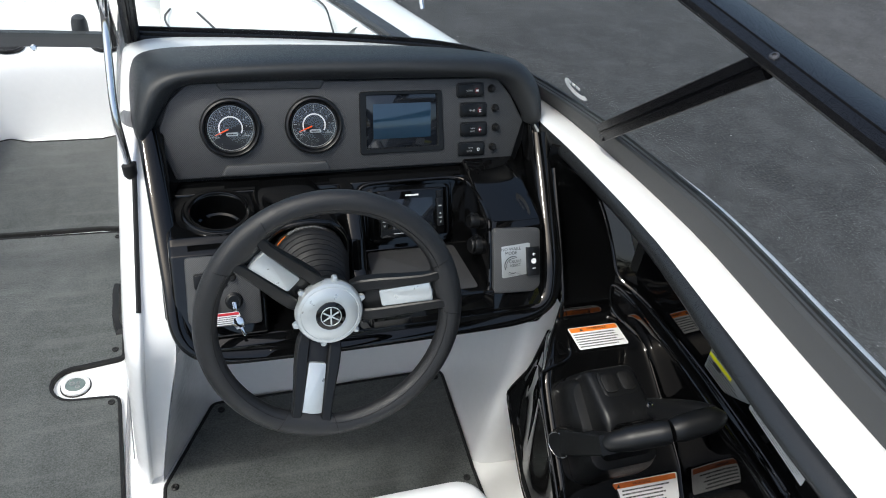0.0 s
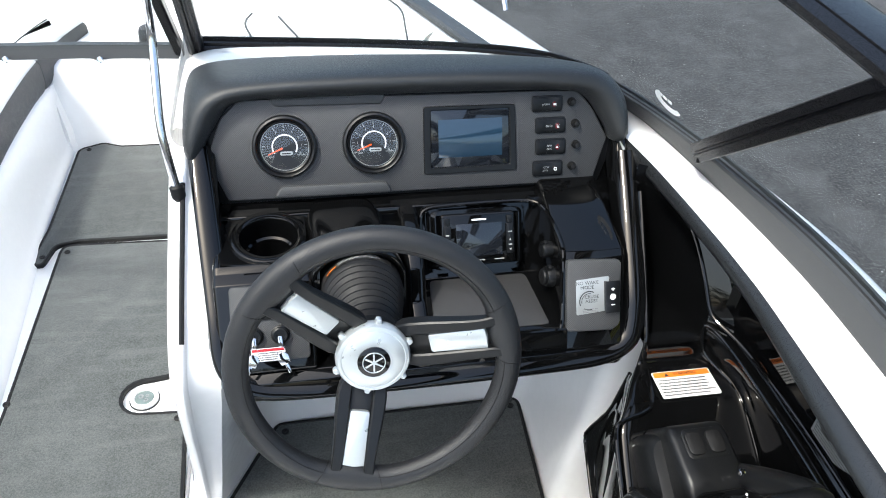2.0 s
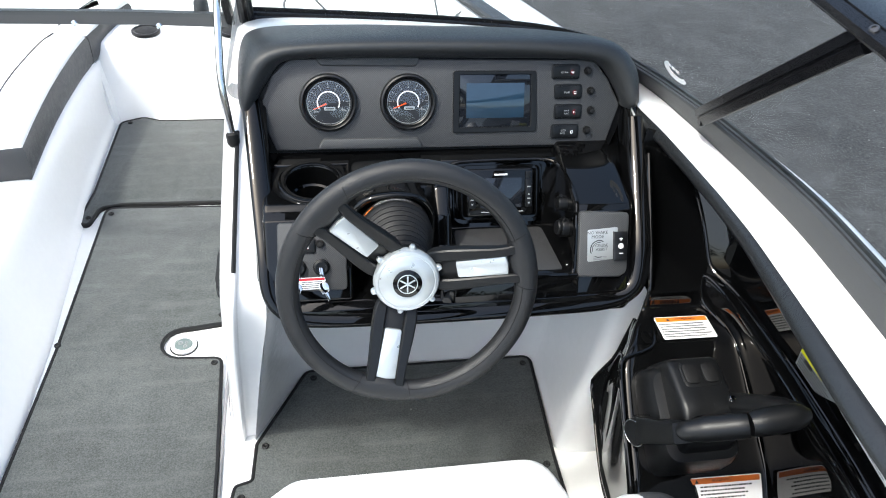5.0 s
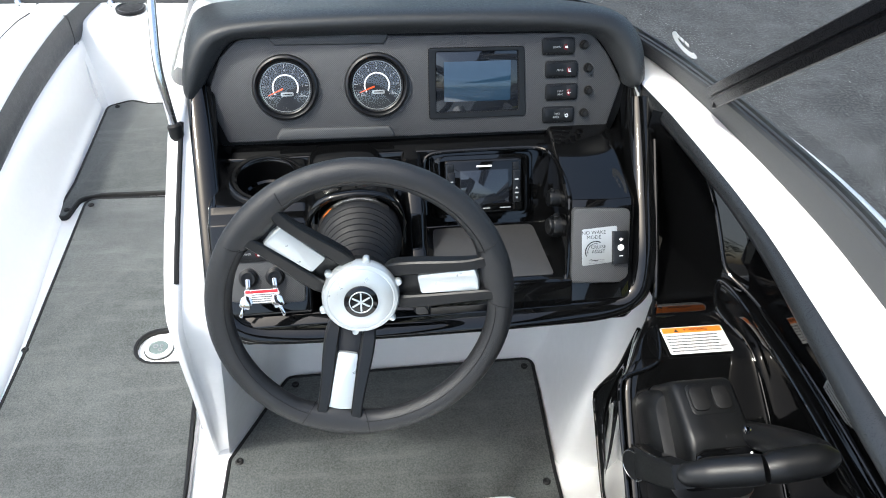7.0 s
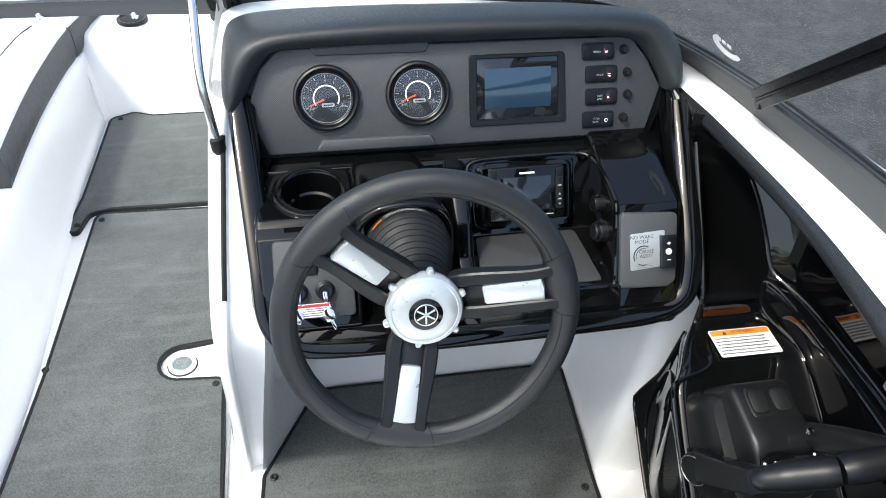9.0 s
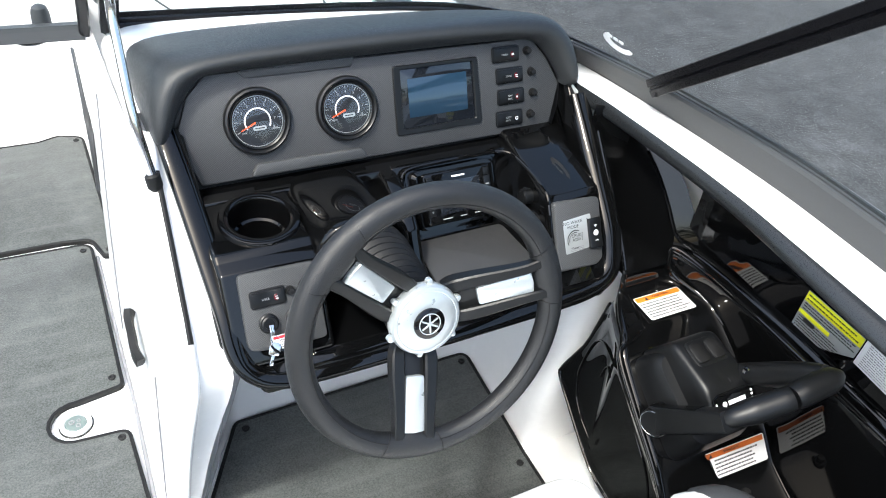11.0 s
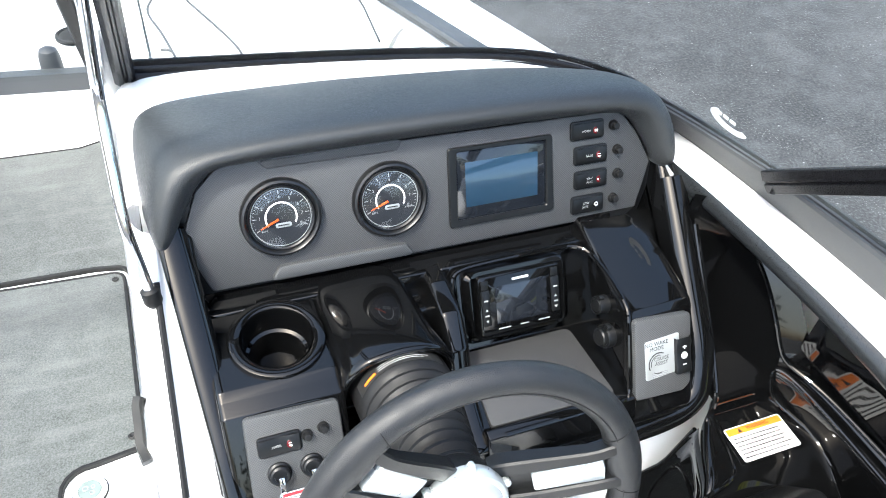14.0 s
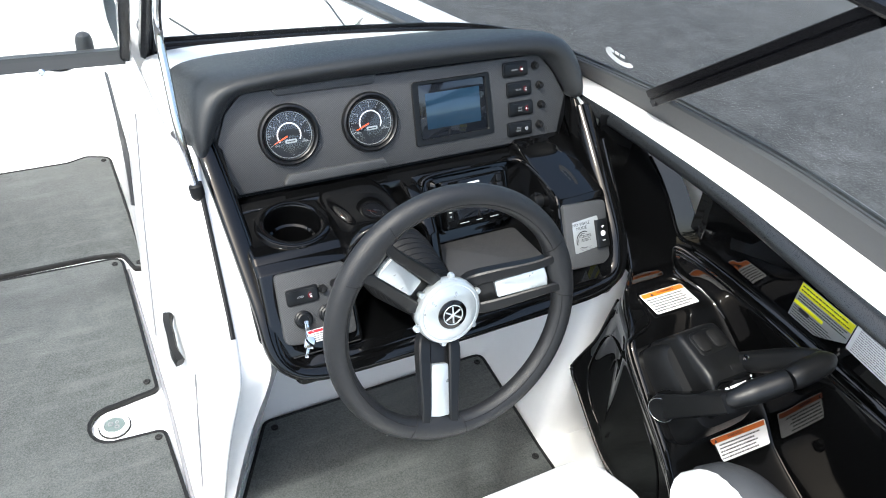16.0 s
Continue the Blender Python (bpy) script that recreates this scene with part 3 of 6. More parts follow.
# trim rim that frames the moulding: down one side, along the bottom and up the other
LEFT_RIM = [(-0.190 - 0.11 * max(0.0, z - 0.525), rim_y(z) if z > 0.52 else rim_y(0.52), z) for z in (0.735, 0.68, 0.64, 0.60, 0.565)]
RIGHT_RIM = [(0.438 + max(0.0, (z - 0.54)) * 0.16, rim_y(z) + 0.002, z) for z in (0.530, 0.56, 0.60, 0.64, 0.68, 0.708)]
rim_path = LEFT_RIM + [(-0.194, 0.149, 0.530), (-0.183, 0.134, 0.507), (-0.158, 0.125, 0.489), (-0.11, 0.122, 0.482), (0.10, 0.121, 0.480), (0.30, 0.122, 0.481), (0.385, 0.123, 0.484), (0.427, 0.131, 0.502)] + RIGHT_RIM
rim_path = chaikin(rim_path, 2)
profile = [(-0.0165, -0.015), (-0.017, -0.002), (-0.0152, 0.0022), (-0.0115, 0.0042), (-0.004, 0.0044), (0.004, 0.0034), (0.0105, 0.0012), (0.0155, -0.003), (0.0185, -0.009), (0.019, -0.016)]


def inwards(i):
    p = rim_path[i]
    w = (rim_path[min(i + 1, len(rim_path) - 1)] - rim_path[max(i - 1, 0)]).normalized()
    n = Vector((0, -0.72, 0.69))
    return n.cross(w)


part("dash_rim", sweep(rim_path, [(a, -b) for a, b in profile], inwards), GLOSS, console, "black gloss rim", sharp=60)

# arched cowl over the steering column: a flat-topped hood that ends in a rolled lip
rows = []
for y, xl, xr, zt, zs, k in ((0.368, -0.062, 0.052, 0.6425, 0.634, 0.0), (0.33, -0.063, 0.057, 0.647, 0.625, 0.15), (0.28, -0.063, 0.063, 0.655, 0.60, 0.5), (0.235, -0.063, 0.071, 0.6625, 0.565, 0.85), (0.213, -0.063, 0.076, 0.6655, 0.550, 1.0), (0.207, -0.0625, 0.077, 0.6650, 0.545, 1.0), (0.2045, -0.060, 0.074, 0.6615, 0.545, 1.0), (0.2075, -0.0555, 0.069, 0.6565, 0.545, 1.0), (0.25, -0.052, 0.066, 0.650, 0.55, 1.0)):
    xm, d = (xl + xr) / 2, 0.024 * k
    rows.append([(xl - 0.004, y, zs), (xl - 0.002, y, (zs + zt - 0.02) / 2 - d * 0.3), (xl, y, zt - 0.010 - d), (xl + 0.010 + d * 0.5, y, zt - 0.001 - d * 0.28), (xm - 0.012, y, zt), (xm + 0.016, y, zt + 0.0005), (xr - 0.010 - d * 0.5, y, zt - 0.001 - d * 0.25), (xr, y, zt - 0.010 - d), (xr + 0.002, y, (zs + zt - 0.02) / 2 - d * 0.3), (xr + 0.004, y, zs)])
part("column_cowl", grid(smooth_grid(rows, 2, 1)), GLOSS, console, "black gloss column cowl")

# cup holder let into the shelf
cup = thing("cup_holder", "round black gloss cup holder let into the dash", "cup holder", CUP_AT)
CM = Matrix.Translation(CUP_AT) @ Matrix.Rotation(radians(4), 4, "X")
part("flange", lathe([(0.0580, -0.007), (0.0572, -0.0005), (0.0560, 0.0026), (0.0530, 0.0040), (0.0465, 0.0032), (0.0432, 0.0018), (0.0415, -0.001), (0.0408, -0.02)], 56, CM, caps=False), GLOSS, cup, "glossy rolled flange")
part("well", lathe([(0.0405, -0.001), (0.0385, -0.03), (0.038, -0.033), (0.034, -0.035), (0.033, -0.07), (0.031, -0.074), (0.001, -0.074)], 48, CM, caps=False), GLOSS, cup)

# door in the console's side: gaps and latch
gap = thing("console_door", "white storage door in the side of the helm console", "door", (-0.30, 0.5, 0.04), kind="")
def side_x(z):
    return float(np.interp(z, [0, 0.35, 0.72, 0.78], [-0.313, -0.292, -0.262, -0.252])) - 0.0012
for y, z0, z1 in ((0.300, 0.04, 0.36), (0.731, 0.06, 0.62)):
    part("gap_seal", tube([(side_x(z) + 0.0003, y, z) for z in np.linspace(z0, z1, 8)], 0.0012, 6), INK_GREY, gap, "dark grey seal")
latch_path = [(side_x(0.35) - 0.006, 0.468, 0.352), (side_x(0.345) - 0.012, 0.452, 0.345), (side_x(0.337) - 0.012, 0.42, 0.337), (side_x(0.33) - 0.014, 0.395, 0.329), (side_x(0.325) - 0.008, 0.374, 0.322)]
part("latch", sweep(chaikin(latch_path, 1), [(-0.010, -0.008), (-0.011, 0.003), (-0.006, 0.006), (0.006, 0.006), (0.011, 0.003), (0.010, -0.008)], (0, 0.3, 1)), SATIN, gap, "black latch handle")

# grey rubber flap on the console's forward edge, by the walk-through
flap = chaikin([(-0.276, 1.16, 0.50), (-0.281, 1.02, 0.49), (-0.284, 0.94, 0.46), (-0.288, 0.905, 0.40), (-0.294, 0.888, 0.315)], 2)
part("edge_flap", sweep(flap, [(-0.006, -0.003), (-0.006, 0.001), (0.0, 0.003), (0.006, 0.001), (0.006, -0.003)], (-0.2, 0.6, 0.7)), PAD, console, "grey rubber edge flap")

# ---------------------------------------------------------------- starboard side: gunwale, liner and throttle console
SIDE_Y = [0.56, 0.50, 0.45, 0.40, 0.33, 0.25, 0.10, 0.0, -0.12, -0.28, -0.45, -0.75, -1.3]


def at_y(y, ys, vs):
    return float(np.interp(-y, [-a for a in ys], vs))


def drift(y):
    """How far the gunwale draws inboard towards the stern."""
    return at_y(y, [0.0, -0.1, -0.2, -0.3, -0.4, -1.3], [0.0, -0.005, -0.010, -0.015, -0.020, -0.03])


def white_in(y):
    return drift(y) + at_y(y, [0.56, 0.45, 0.40, 0.30, 0.20, 0.10, 0.0, -0.3, -1.3], [0.430, 0.460, 0.469, 0.485, 0.495, 0.503, 0.507, 0.512, 0.53])


def white_out(y):
    return drift(y) + at_y(y, [0.56, 0.50, 0.45, 0.40, 0.30, 0.20, 0.10, 0.0, -0.1, -0.3, -1.3], [0.492, 0.512, 0.528, 0.537, 0.554, 0.568, 0.579, 0.587, 0.592, 0.597, 0.63])


def groove_at(y):
    """The windscreen rail's top line."""
    return Vector((drift(y) + at_y(y, [0.56, 0.50, 0.45, 0.40, 0.30, 0.20, 0.10, 0.0, -0.1, -0.3, -1.3], [0.448, 0.478, 0.498, 0.512, 0.533, 0.554, 0.572, 0.585, 0.592, 0.600, 0.635]), y, at_y(y, [0.42, 0.25, -1.3], [0.756, 0.765, 0.765])))


def glass_x(y):
    return groove_at(y).x + 0.026


rows = [[(white_in(y) + 0.0005, y, 0.7125), (white_in(y) + 0.001, y, 0.7165), (white_in(y) + 0.006, y, 0.7185), (white_in(y) + 0.02, y, 0.7195), (white_out(y) - 0.015, y, 0.7165), (white_out(y) + 0.002, y, 0.7145), (white_out(y) + 0.012, y, 0.71)] for y in SIDE_Y]
structure("wall_starboard", grid(smooth_grid(rows, 2, 1)), GELCOAT, "glossy white gunwale beside the helm", "gunwale")

# outer hull below the windscreen
def hull_lip(y):
    return at_y(y, [0.56, 0.35, 0.20, 0.0, -1.3], [0.010, 0.014, 0.018, 0.022, 0.026])


rows = [[(glass_x(y) - 0.008, y, 0.757 - 0.06 * max(0.0, y - 0.2)), (glass_x(y) + 0.008, y, 0.760 - 0.08 * max(0.0, y - 0.2)), (glass_x(y) + hull_lip(y), y, 0.754 - 0.08 * max(0.0, y - 0.2)), (glass_x(y) + hull_lip(y) + 0.010, y, 0.742 - 0.08 * max(0.0, y - 0.2)), (glass_x(y) + hull_lip(y) + 0.02, y, 0.55), (glass_x(y) + 0.02, y, 0.0), (glass_x(y) - 0.08, y, -0.35), (glass_x(y) - 0.30, y, -0.62), (-0.25, y, -0.98)] for y in SIDE_Y]
structure("hull_starboard", grid(smooth_grid(rows, 1, 1)), GELCOAT, "white outer hull side", "hull")

# black gloss side console: a long moulding with the throttle's slope, a beaded ledge and the liner above it
SHELF = ([0.128, 0.122, 0.117, 0.112, 0.035, 0.018, -0.145, -0.185, -0.30, -0.50, -1.3], [0.497, 0.494, 0.468, 0.4625, 0.4585, 0.450, 0.338, 0.294, 0.24, 0.22, 0.20])


def shelf_z(y):
    return at_y(y, *SHELF)


def roll_row(y):
    """The padded roll over the liner's top edge: it overhangs inboard, less so towards the dash."""
    w, k = white_in(y), at_y(y, [0.40, 0.30, 0.20, 0.0, -0.10, -0.3, -1.3], [0.10, 0.25, 0.32, 0.50, 0.70, 1.25, 1.3])
    low = at_y(y, [0.1, -0.2], [0.690, 0.684])
    return [(w + 0.030, y, low - 0.010), (w - 0.002 * k, y, low), (w - 0.012 * k, y, low + 0.004), (w - 0.0185 * k, y, low + 0.010), (w - 0.017 * k, y, low + 0.018), (w - 0.008 * k, y, 0.714), (w + 0.0005, y, 0.7175)]


def bead_x(y):
    return at_y(y, [0.128, 0.10, 0.03, -0.10, -0.35, -1.3], [0.551, 0.566, 0.572, 0.575, 0.566, 0.55])


def liner_row(y):
    z, bead = shelf_z(y), bead_x(y)
    inner = at_y(y, [0.128, 0.117, 0.10, 0.037, 0.012, -0.157, -1.3], [0.448, 0.440, 0.424, 0.390, 0.371, 0.358, 0.345])
    foot = at_y(y, [0.128, 0.10, 0.05, -0.03, -0.13, -0.3, -1.3], [0.548, 0.566, 0.582, 0.588, 0.592, 0.588, 0.57])
    wall, head = bead + 0.020, Vector(roll_row(y)[0])
    return [(inner + 0.012, y, z - 0.05), (inner + 0.002, y, z - 0.018), (inner + 0.002, y, z - 0.005), (inner + 0.008, y, z), (inner + 0.02, y, z + 0.001), ((inner + foot) / 2, y, z), (foot - 0.006, y, z), (foot, y, z + 0.005),
            (bead - 0.003, y, 0.506), (bead, y, 0.516), (bead + 0.004, y, 0.518), (bead + 0.007, y, 0.512), (bead + 0.011, y, 0.512), (bead + 0.014, y, 0.522), (bead + 0.018, y, 0.525), (wall, y, 0.531), (wall + 0.0005, y, 0.56), (wall + 0.0005, y, 0.61), (wall, y, 0.645), (wall * 0.7 + head.x * 0.3, y, 0.668)]


ys = [0.128, 0.122, 0.1195, 0.117, 0.112, 0.08, 0.045, 0.03, 0.015, -0.04, -0.10, -0.140, -0.150, -0.180, -0.19, -0.24, -0.32, -0.5, -0.8, -1.3]
side_console = thing("side_console", "black gloss moulded side console beside the driver's seat", "boat console", (0.47, -0.1, 0))
part("moulding", grid(smooth_grid([liner_row(y) + roll_row(y)[:2] for y in ys], 2, 1)), GLOSS, side_console)
part("coaming_roll", grid(smooth_grid([roll_row(y) for y in (0.40, 0.36, 0.30, 0.25, 0.20, 0.15, 0.10, 0.05, 0.0, -0.10, -0.2, -0.3, -0.4, -0.6, -1.3)], 2, 1)), ROLL, side_console, "dark grey satin coaming roll")

# sloping panel between the two ribs beside the dash, and the liner ahead of the ledge
FORE = [(0.480, 0.330, 0.695), (0.474, 0.300, 0.668), (0.466, 0.235, 0.610), (0.458, 0.170, 0.550), (0.453, 0.133, 0.512), (0.452, 0.124, 0.496)]
AFT = [(0.520, 0.268, 0.690), (0.530, 0.232, 0.660), (0.541, 0.200, 0.628), (0.549, 0.165, 0.585), (0.553, 0.138, 0.548), (0.552, 0.122, 0.500)]
bay = [[Vector(p) for p in FORE], [Vector((p[0] + 0.004, p[1] + 0.002, 0.489)) for p in FORE]]
part("bay_side", grid([[a.lerp(b, t) for a, b in zip(*bay)] for t in (0, 0.1, 0.5, 1)]), GLOSS, side_console, "black gloss side of the hollow")
bay = [[Vector(p) for p in AFT], [Vector((p[0] - 0.003, p[1] + 0.002, 0.489)) for p in AFT]]
part("bay_side", grid([[a.lerp(b, t) for a, b in zip(*bay)] for t in (0, 0.1, 0.5, 1)]), GLOSS, side_console, "black gloss side of the hollow")
rows = [[(0.449, 0.1195, 0.492), (0.50, 0.1195, 0.492), (0.556, 0.1195, 0.492)], [(0.452, 0.128, 0.4915), (0.50, 0.128, 0.4915), (0.556, 0.128, 0.4915)], [(0.456, 0.29, 0.4915), (0.51, 0.265, 0.4915), (0.556, 0.235, 0.4915)], [(0.457, 0.318, 0.500), (0.51, 0.292, 0.500), (0.556, 0.260, 0.500)], [(0.468, 0.320, 0.60), (0.512, 0.292, 0.60), (0.552, 0.258, 0.60)], [(0.468, 0.316, 0.712), (0.508, 0.288, 0.712), (0.548, 0.252, 0.712)]]
part("bay_back", grid(smooth_grid(rows, 1, 1)), GLOSS, side_console, "black gloss floor and back of the hollow")
OUTER = [(x + 0.030, y - 0.032, z) for x, y, z in AFT]
part("fore_liner", grid([[Vector(a).lerp(Vector(b), t) for t in (0, 0.5, 1)] for a, b in zip(AFT, OUTER)]), GLOSS, side_console, "black gloss liner under the gunwale", sharp=80)
part("fore_rib", tube(chaikin(FORE[1:] + [(0.452, 0.121, 0.482), (0.4545, 0.1185, 0.462)], 2), 0.0042, 10), GLOSS, side_console, "rounded gloss rib")
part("aft_rib", tube(chaikin(AFT[1:5] + [(0.558, 0.122, 0.538), (0.574, 0.09, 0.5335), (0.585, 0.04, 0.531), (0.593, -0.10, 0.530), (0.590, -0.25, 0.529), (0.585, -0.325, 0.528)], 2), 0.0036, 10), GLOSS, side_console, "rounded gloss rib")
part("foot_bead", tube(chaikin([AFT[5], (0.500, 0.1225, 0.4955), FORE[5]], 1), 0.003, 8), GLOSS, side_console, "rounded gloss bead")
loop_in = [(0.583, -0.330, 0.525), (0.574, -0.346, 0.521), (0.566, -0.338, 0.519), (0.567, -0.30, 0.519), (0.573, -0.10, 0.519), (0.571, 0.03, 0.520), (0.565, 0.095, 0.522), (0.553, 0.124, 0.526), (0.546, 0.129, 0.522), (0.545, 0.124, 0.505), (0.550, 0.112, 0.478), (0.566, 0.080, 0.468), (0.580, 0.052, 0.462), (0.586, 0.0, 0.444)]
part("ledge_bead", tube(chaikin(loop_in, 2), 0.0036, 10), GLOSS, side_console, "rounded gloss bead along the ledge")
part("shelf_bead", tube(chaikin([(0.4545, 0.117, 0.464), (0.4545, 0.105, 0.4645), (0.440, 0.040, 0.461), (0.425, 0.026, 0.456), (0.380, 0.018, 0.4515), (0.368, 0.010, 0.446), (0.362, -0.06, 0.398), (0.357, -0.145, 0.341), (0.356, -0.185, 0.298)], 2), 0.0036, 10), GLOSS, side_console, "rounded gloss bead along the shelf")

# upright inner face of the side console, with its recessed hand pocket
def face_row(y):
    zt = at_y(y, [0.170, 0.165, 0.150, 0.135, 0.125, 0.118, 0.037, 0.012, -0.145, -0.185, -0.3, -0.5, -1.3], [0.222, 0.235, 0.280, 0.325, 0.400, 0.450, 0.452, 0.444, 0.336, 0.294, 0.24, 0.22, 0.20])
    xt = at_y(y, [0.170, 0.150, 0.135, 0.125, 0.118, 0.10, 0.037, 0.012, -0.157, -1.3], [0.415, 0.424, 0.431, 0.435, 0.438, 0.424, 0.390, 0.371, 0.358, 0.345])
    zb = at_y(y, [0.170, 0.013, -0.05, -0.157, -1.3], [0.214, 0.115, 0.104, 0.098, 0.09])
    xb = at_y(y, [0.170, 0.013, -1.3], [0.416, 0.404, 0.398])
    out = []
    for t in (0, 0.04, 0.10, 0.16, 0.3, 0.5, 0.7, 0.84, 0.90, 0.96, 1.0):
        out.append((xb + (xt - xb) * t + (-0.003 if t in (0.04, 0.96) else 0.0), y, zb + (zt - zb) * t))
    return out


part("inner_face", grid(smooth_grid([face_row(y) for y in (0.170, 0.160, 0.150, 0.140, 0.130, 0.118, 0.10, 0.08, 0.060, 0.054, 0.037, 0.012, -0.04, -0.10, -0.120, -0.126, -0.157, -0.22, -0.4, -0.8, -1.3)], 1, 1)), GLOSS, side_console, "black gloss inner face with a hand pocket")


def on_face(y, t):
    """A point of the inner face, t of the way from its lower to its upper edge."""
    row = [Vector(p) for p in face_row(y)]
    return row[0].lerp(row[-1], t) + Vector((-0.001, 0, 0))


pocket = [on_face(y, t) for y, t in ((0.118, 0.20), (0.128, 0.45), (0.116, 0.70), (0.03, 0.86), (-0.10, 0.86), (-0.135, 0.78), (-0.150, 0.50), (-0.150, 0.22), (-0.130, 0.13), (0.05, 0.13), (0.10, 0.14))]
ring = chaikin(pocket, 2, True)
part("pocket_bead", tube(ring + ring[:1], 0.0018, 8), GLOSS, side_console, "raised gloss bead round the hand pocket")
lip = [on_face(0.058, 0.60), on_face(0.050, 0.74), on_face(0.024, 0.76)]
part("pocket_lip", tube(chaikin(lip, 1), 0.0016, 8), GLOSS, side_console, "small moulded finger lip")
edge_line = [face_row(y)[0] for y in (0.170, 0.13, 0.10, 0.07, 0.047, 0.0, -0.05, -0.10, -0.2, -0.4)]
part("edge_bead", tube(chaikin([face_row(0.120)[-1], face_row(0.126)[-1], face_row(0.135)[-1], face_row(0.15)[-1], face_row(0.163)[-1]] + edge_line, 1), 0.0036, 8), GLOSS, side_console)

# ---------------------------------------------------------------- windscreen
screen_thing = thing("windscreen", "framed wraparound boat windscreen with clear glazing", "windscreen", (0.5, 0.2, 0.75))
side_base = [groove_at(y) for y in (-1.2, -0.75, -0.45, -0.2, 0.0, 0.1, 0.2, 0.3, 0.38)] + [(0.490, 0.47, 0.755), (0.455, 0.55, 0.754), (0.40, 0.606, 0.753), (0.34, 0.635, 0.753)]
front_base = [(0.27, 0.655, 0.752), (0.12, 0.685, 0.750), (-0.05, 0.708, 0.748), (-0.222, 0.729, 0.746)]
base_path = chaikin(side_base + front_base, 2)


def outward(i):
    w = (base_path[min(i + 1, len(base_path) - 1)] - base_path[max(i - 1, 0)]).normalized()
    return w.cross(Vector((0, 0, 1)))


rows = []
for y in (0.41, 0.36, 0.30, 0.25, 0.20, 0.10, 0.0, -0.1, -0.3, -0.6, -1.3):
    B, G = Vector((white_out(y), y, 0.714)), groove_at(y)
    row = [B + Vector((0.006, 0, -0.01)), B + Vector((-0.001, 0, -0.001)), B + Vector((-0.0025, 0, 0.003)), B.lerp(G, 0.12) + Vector((-0.003, 0, 0.001)), B.lerp(G, 0.5) + Vector((-0.0035, 0, 0.001)), B.lerp(G, 0.88) + Vector((-0.003, 0, 0.001)), G]
    rows.append(row + [G + Vector(d) for d in ((0.003, 0, 0.001), (0.004, 0, -0.006), (0.0065, 0, -0.006), (0.0075, 0, 0.001), (0.011, 0, 0.002), (0.012, 0, -0.006), (0.0145, 0, -0.006), (0.0155, 0, 0.004), (0.019, 0, 0.005), (0.021, 0, -0.03))])
corner = []
for p, out in (((0.395, 0.610), (0.45, 0.89)), ((0.430, 0.580), (0.66, 0.75)), ((0.462, 0.535), (0.84, 0.54)), ((0.490, 0.47), (0.95, 0.31))):
    o, G = Vector((*Vector(out).normalized(), 0)), Vector((*p, 0.754))
    B = G + o * 0.027 + Vector((0, 0, -0.041))
    up = Vector((0, 0, 1))
    corner.append([B + o * 0.006 - up * 0.01, B - o * 0.001 - up * 0.001, B - o * 0.0025 + up * 0.003, B.lerp(G, 0.12) - o * 0.003 + up * 0.001, B.lerp(G, 0.5) - o * 0.0035 + up * 0.001, B.lerp(G, 0.88) - o * 0.003 + up * 0.001, G] + [G + o * d + up * h for d, h in ((0.003, 0.001), (0.004, -0.006), (0.0065, -0.006), (0.0075, 0.001), (0.011, 0.002), (0.012, -0.006), (0.0145, -0.006), (0.0155, 0.004), (0.019, 0.005), (0.021, -0.03))])
rows = corner + rows
part("base_rail", grid(smooth_grid(rows, 0, 2)), FRAME, screen_thing, "grey anodised base rail", sharp=25)
front_rail = [(-0.018, -0.022), (-0.019, -0.006), (-0.013, -0.001), (-0.005, 0.0), (-0.003, -0.005), (0.0, -0.005), (0.002, 0.003), (0.008, 0.004), (0.010, -0.003), (0.013, -0.003), (0.015, 0.009), (0.019, 0.009), (0.022, -0.02)]
i_rail = min(range(len(base_path)), key=lambda i: (base_path[i].xy - Vector((0.470, 0.515))).length)
part("front_rail", sweep(base_path[i_rail:], front_rail, lambda i: outward(i + i_rail), caps=True), FRAME_BLACK, screen_thing, "black front base rail")

HEAD = [(0.478, -1.2, 1.065), (0.488, -0.75, 1.068), (0.496, -0.35, 1.072), (0.503, -0.10, 1.075), (0.508, 0.06, 1.077), (0.503, 0.18, 1.080), (0.46, 0.29, 1.085), (0.36, 0.35, 1.09), (0.20, 0.375, 1.10), (-0.02, 0.388, 1.115), (-0.225, 0.395, 1.13)]
head_path = chaikin(HEAD, 2)


def head_out(i):
    w = (head_path[min(i + 1, len(head_path) - 1)] - head_path[max(i - 1, 0)]).normalized()
    return w.cross(Vector((0, 0, 1)))


bar = [(-0.044, -0.012), (-0.050, -0.006), (-0.049, 0.002), (-0.0335, 0.006), (-0.0325, 0.003), (-0.031, 0.003), (-0.030, 0.007), (0.012, 0.010), (0.024, 0.007), (0.034, -0.002), (0.042, -0.002), (0.054, -0.008), (0.056, -0.016), (0.0, -0.016)]
part("header_bar", sweep(head_path, bar, head_out), FRAME_BLACK, screen_thing, "black header bar")


def glaze(lo, hi, t=0.005):
    """A curved pane between two lines of as many points."""
    rows = [[Vector(a).lerp(Vector(b), k / 4) for a, b in zip(lo, hi)] for k in range(5)]
    bm = grid(rows)
    ob = part("pane", bm, GLASS, screen_thing, "clear tinted glazing")
    mod = ob.modifiers.new("glass", "SOLIDIFY")
    mod.thickness, mod.offset = t, 0
    ob.visible_shadow = False
    return ob


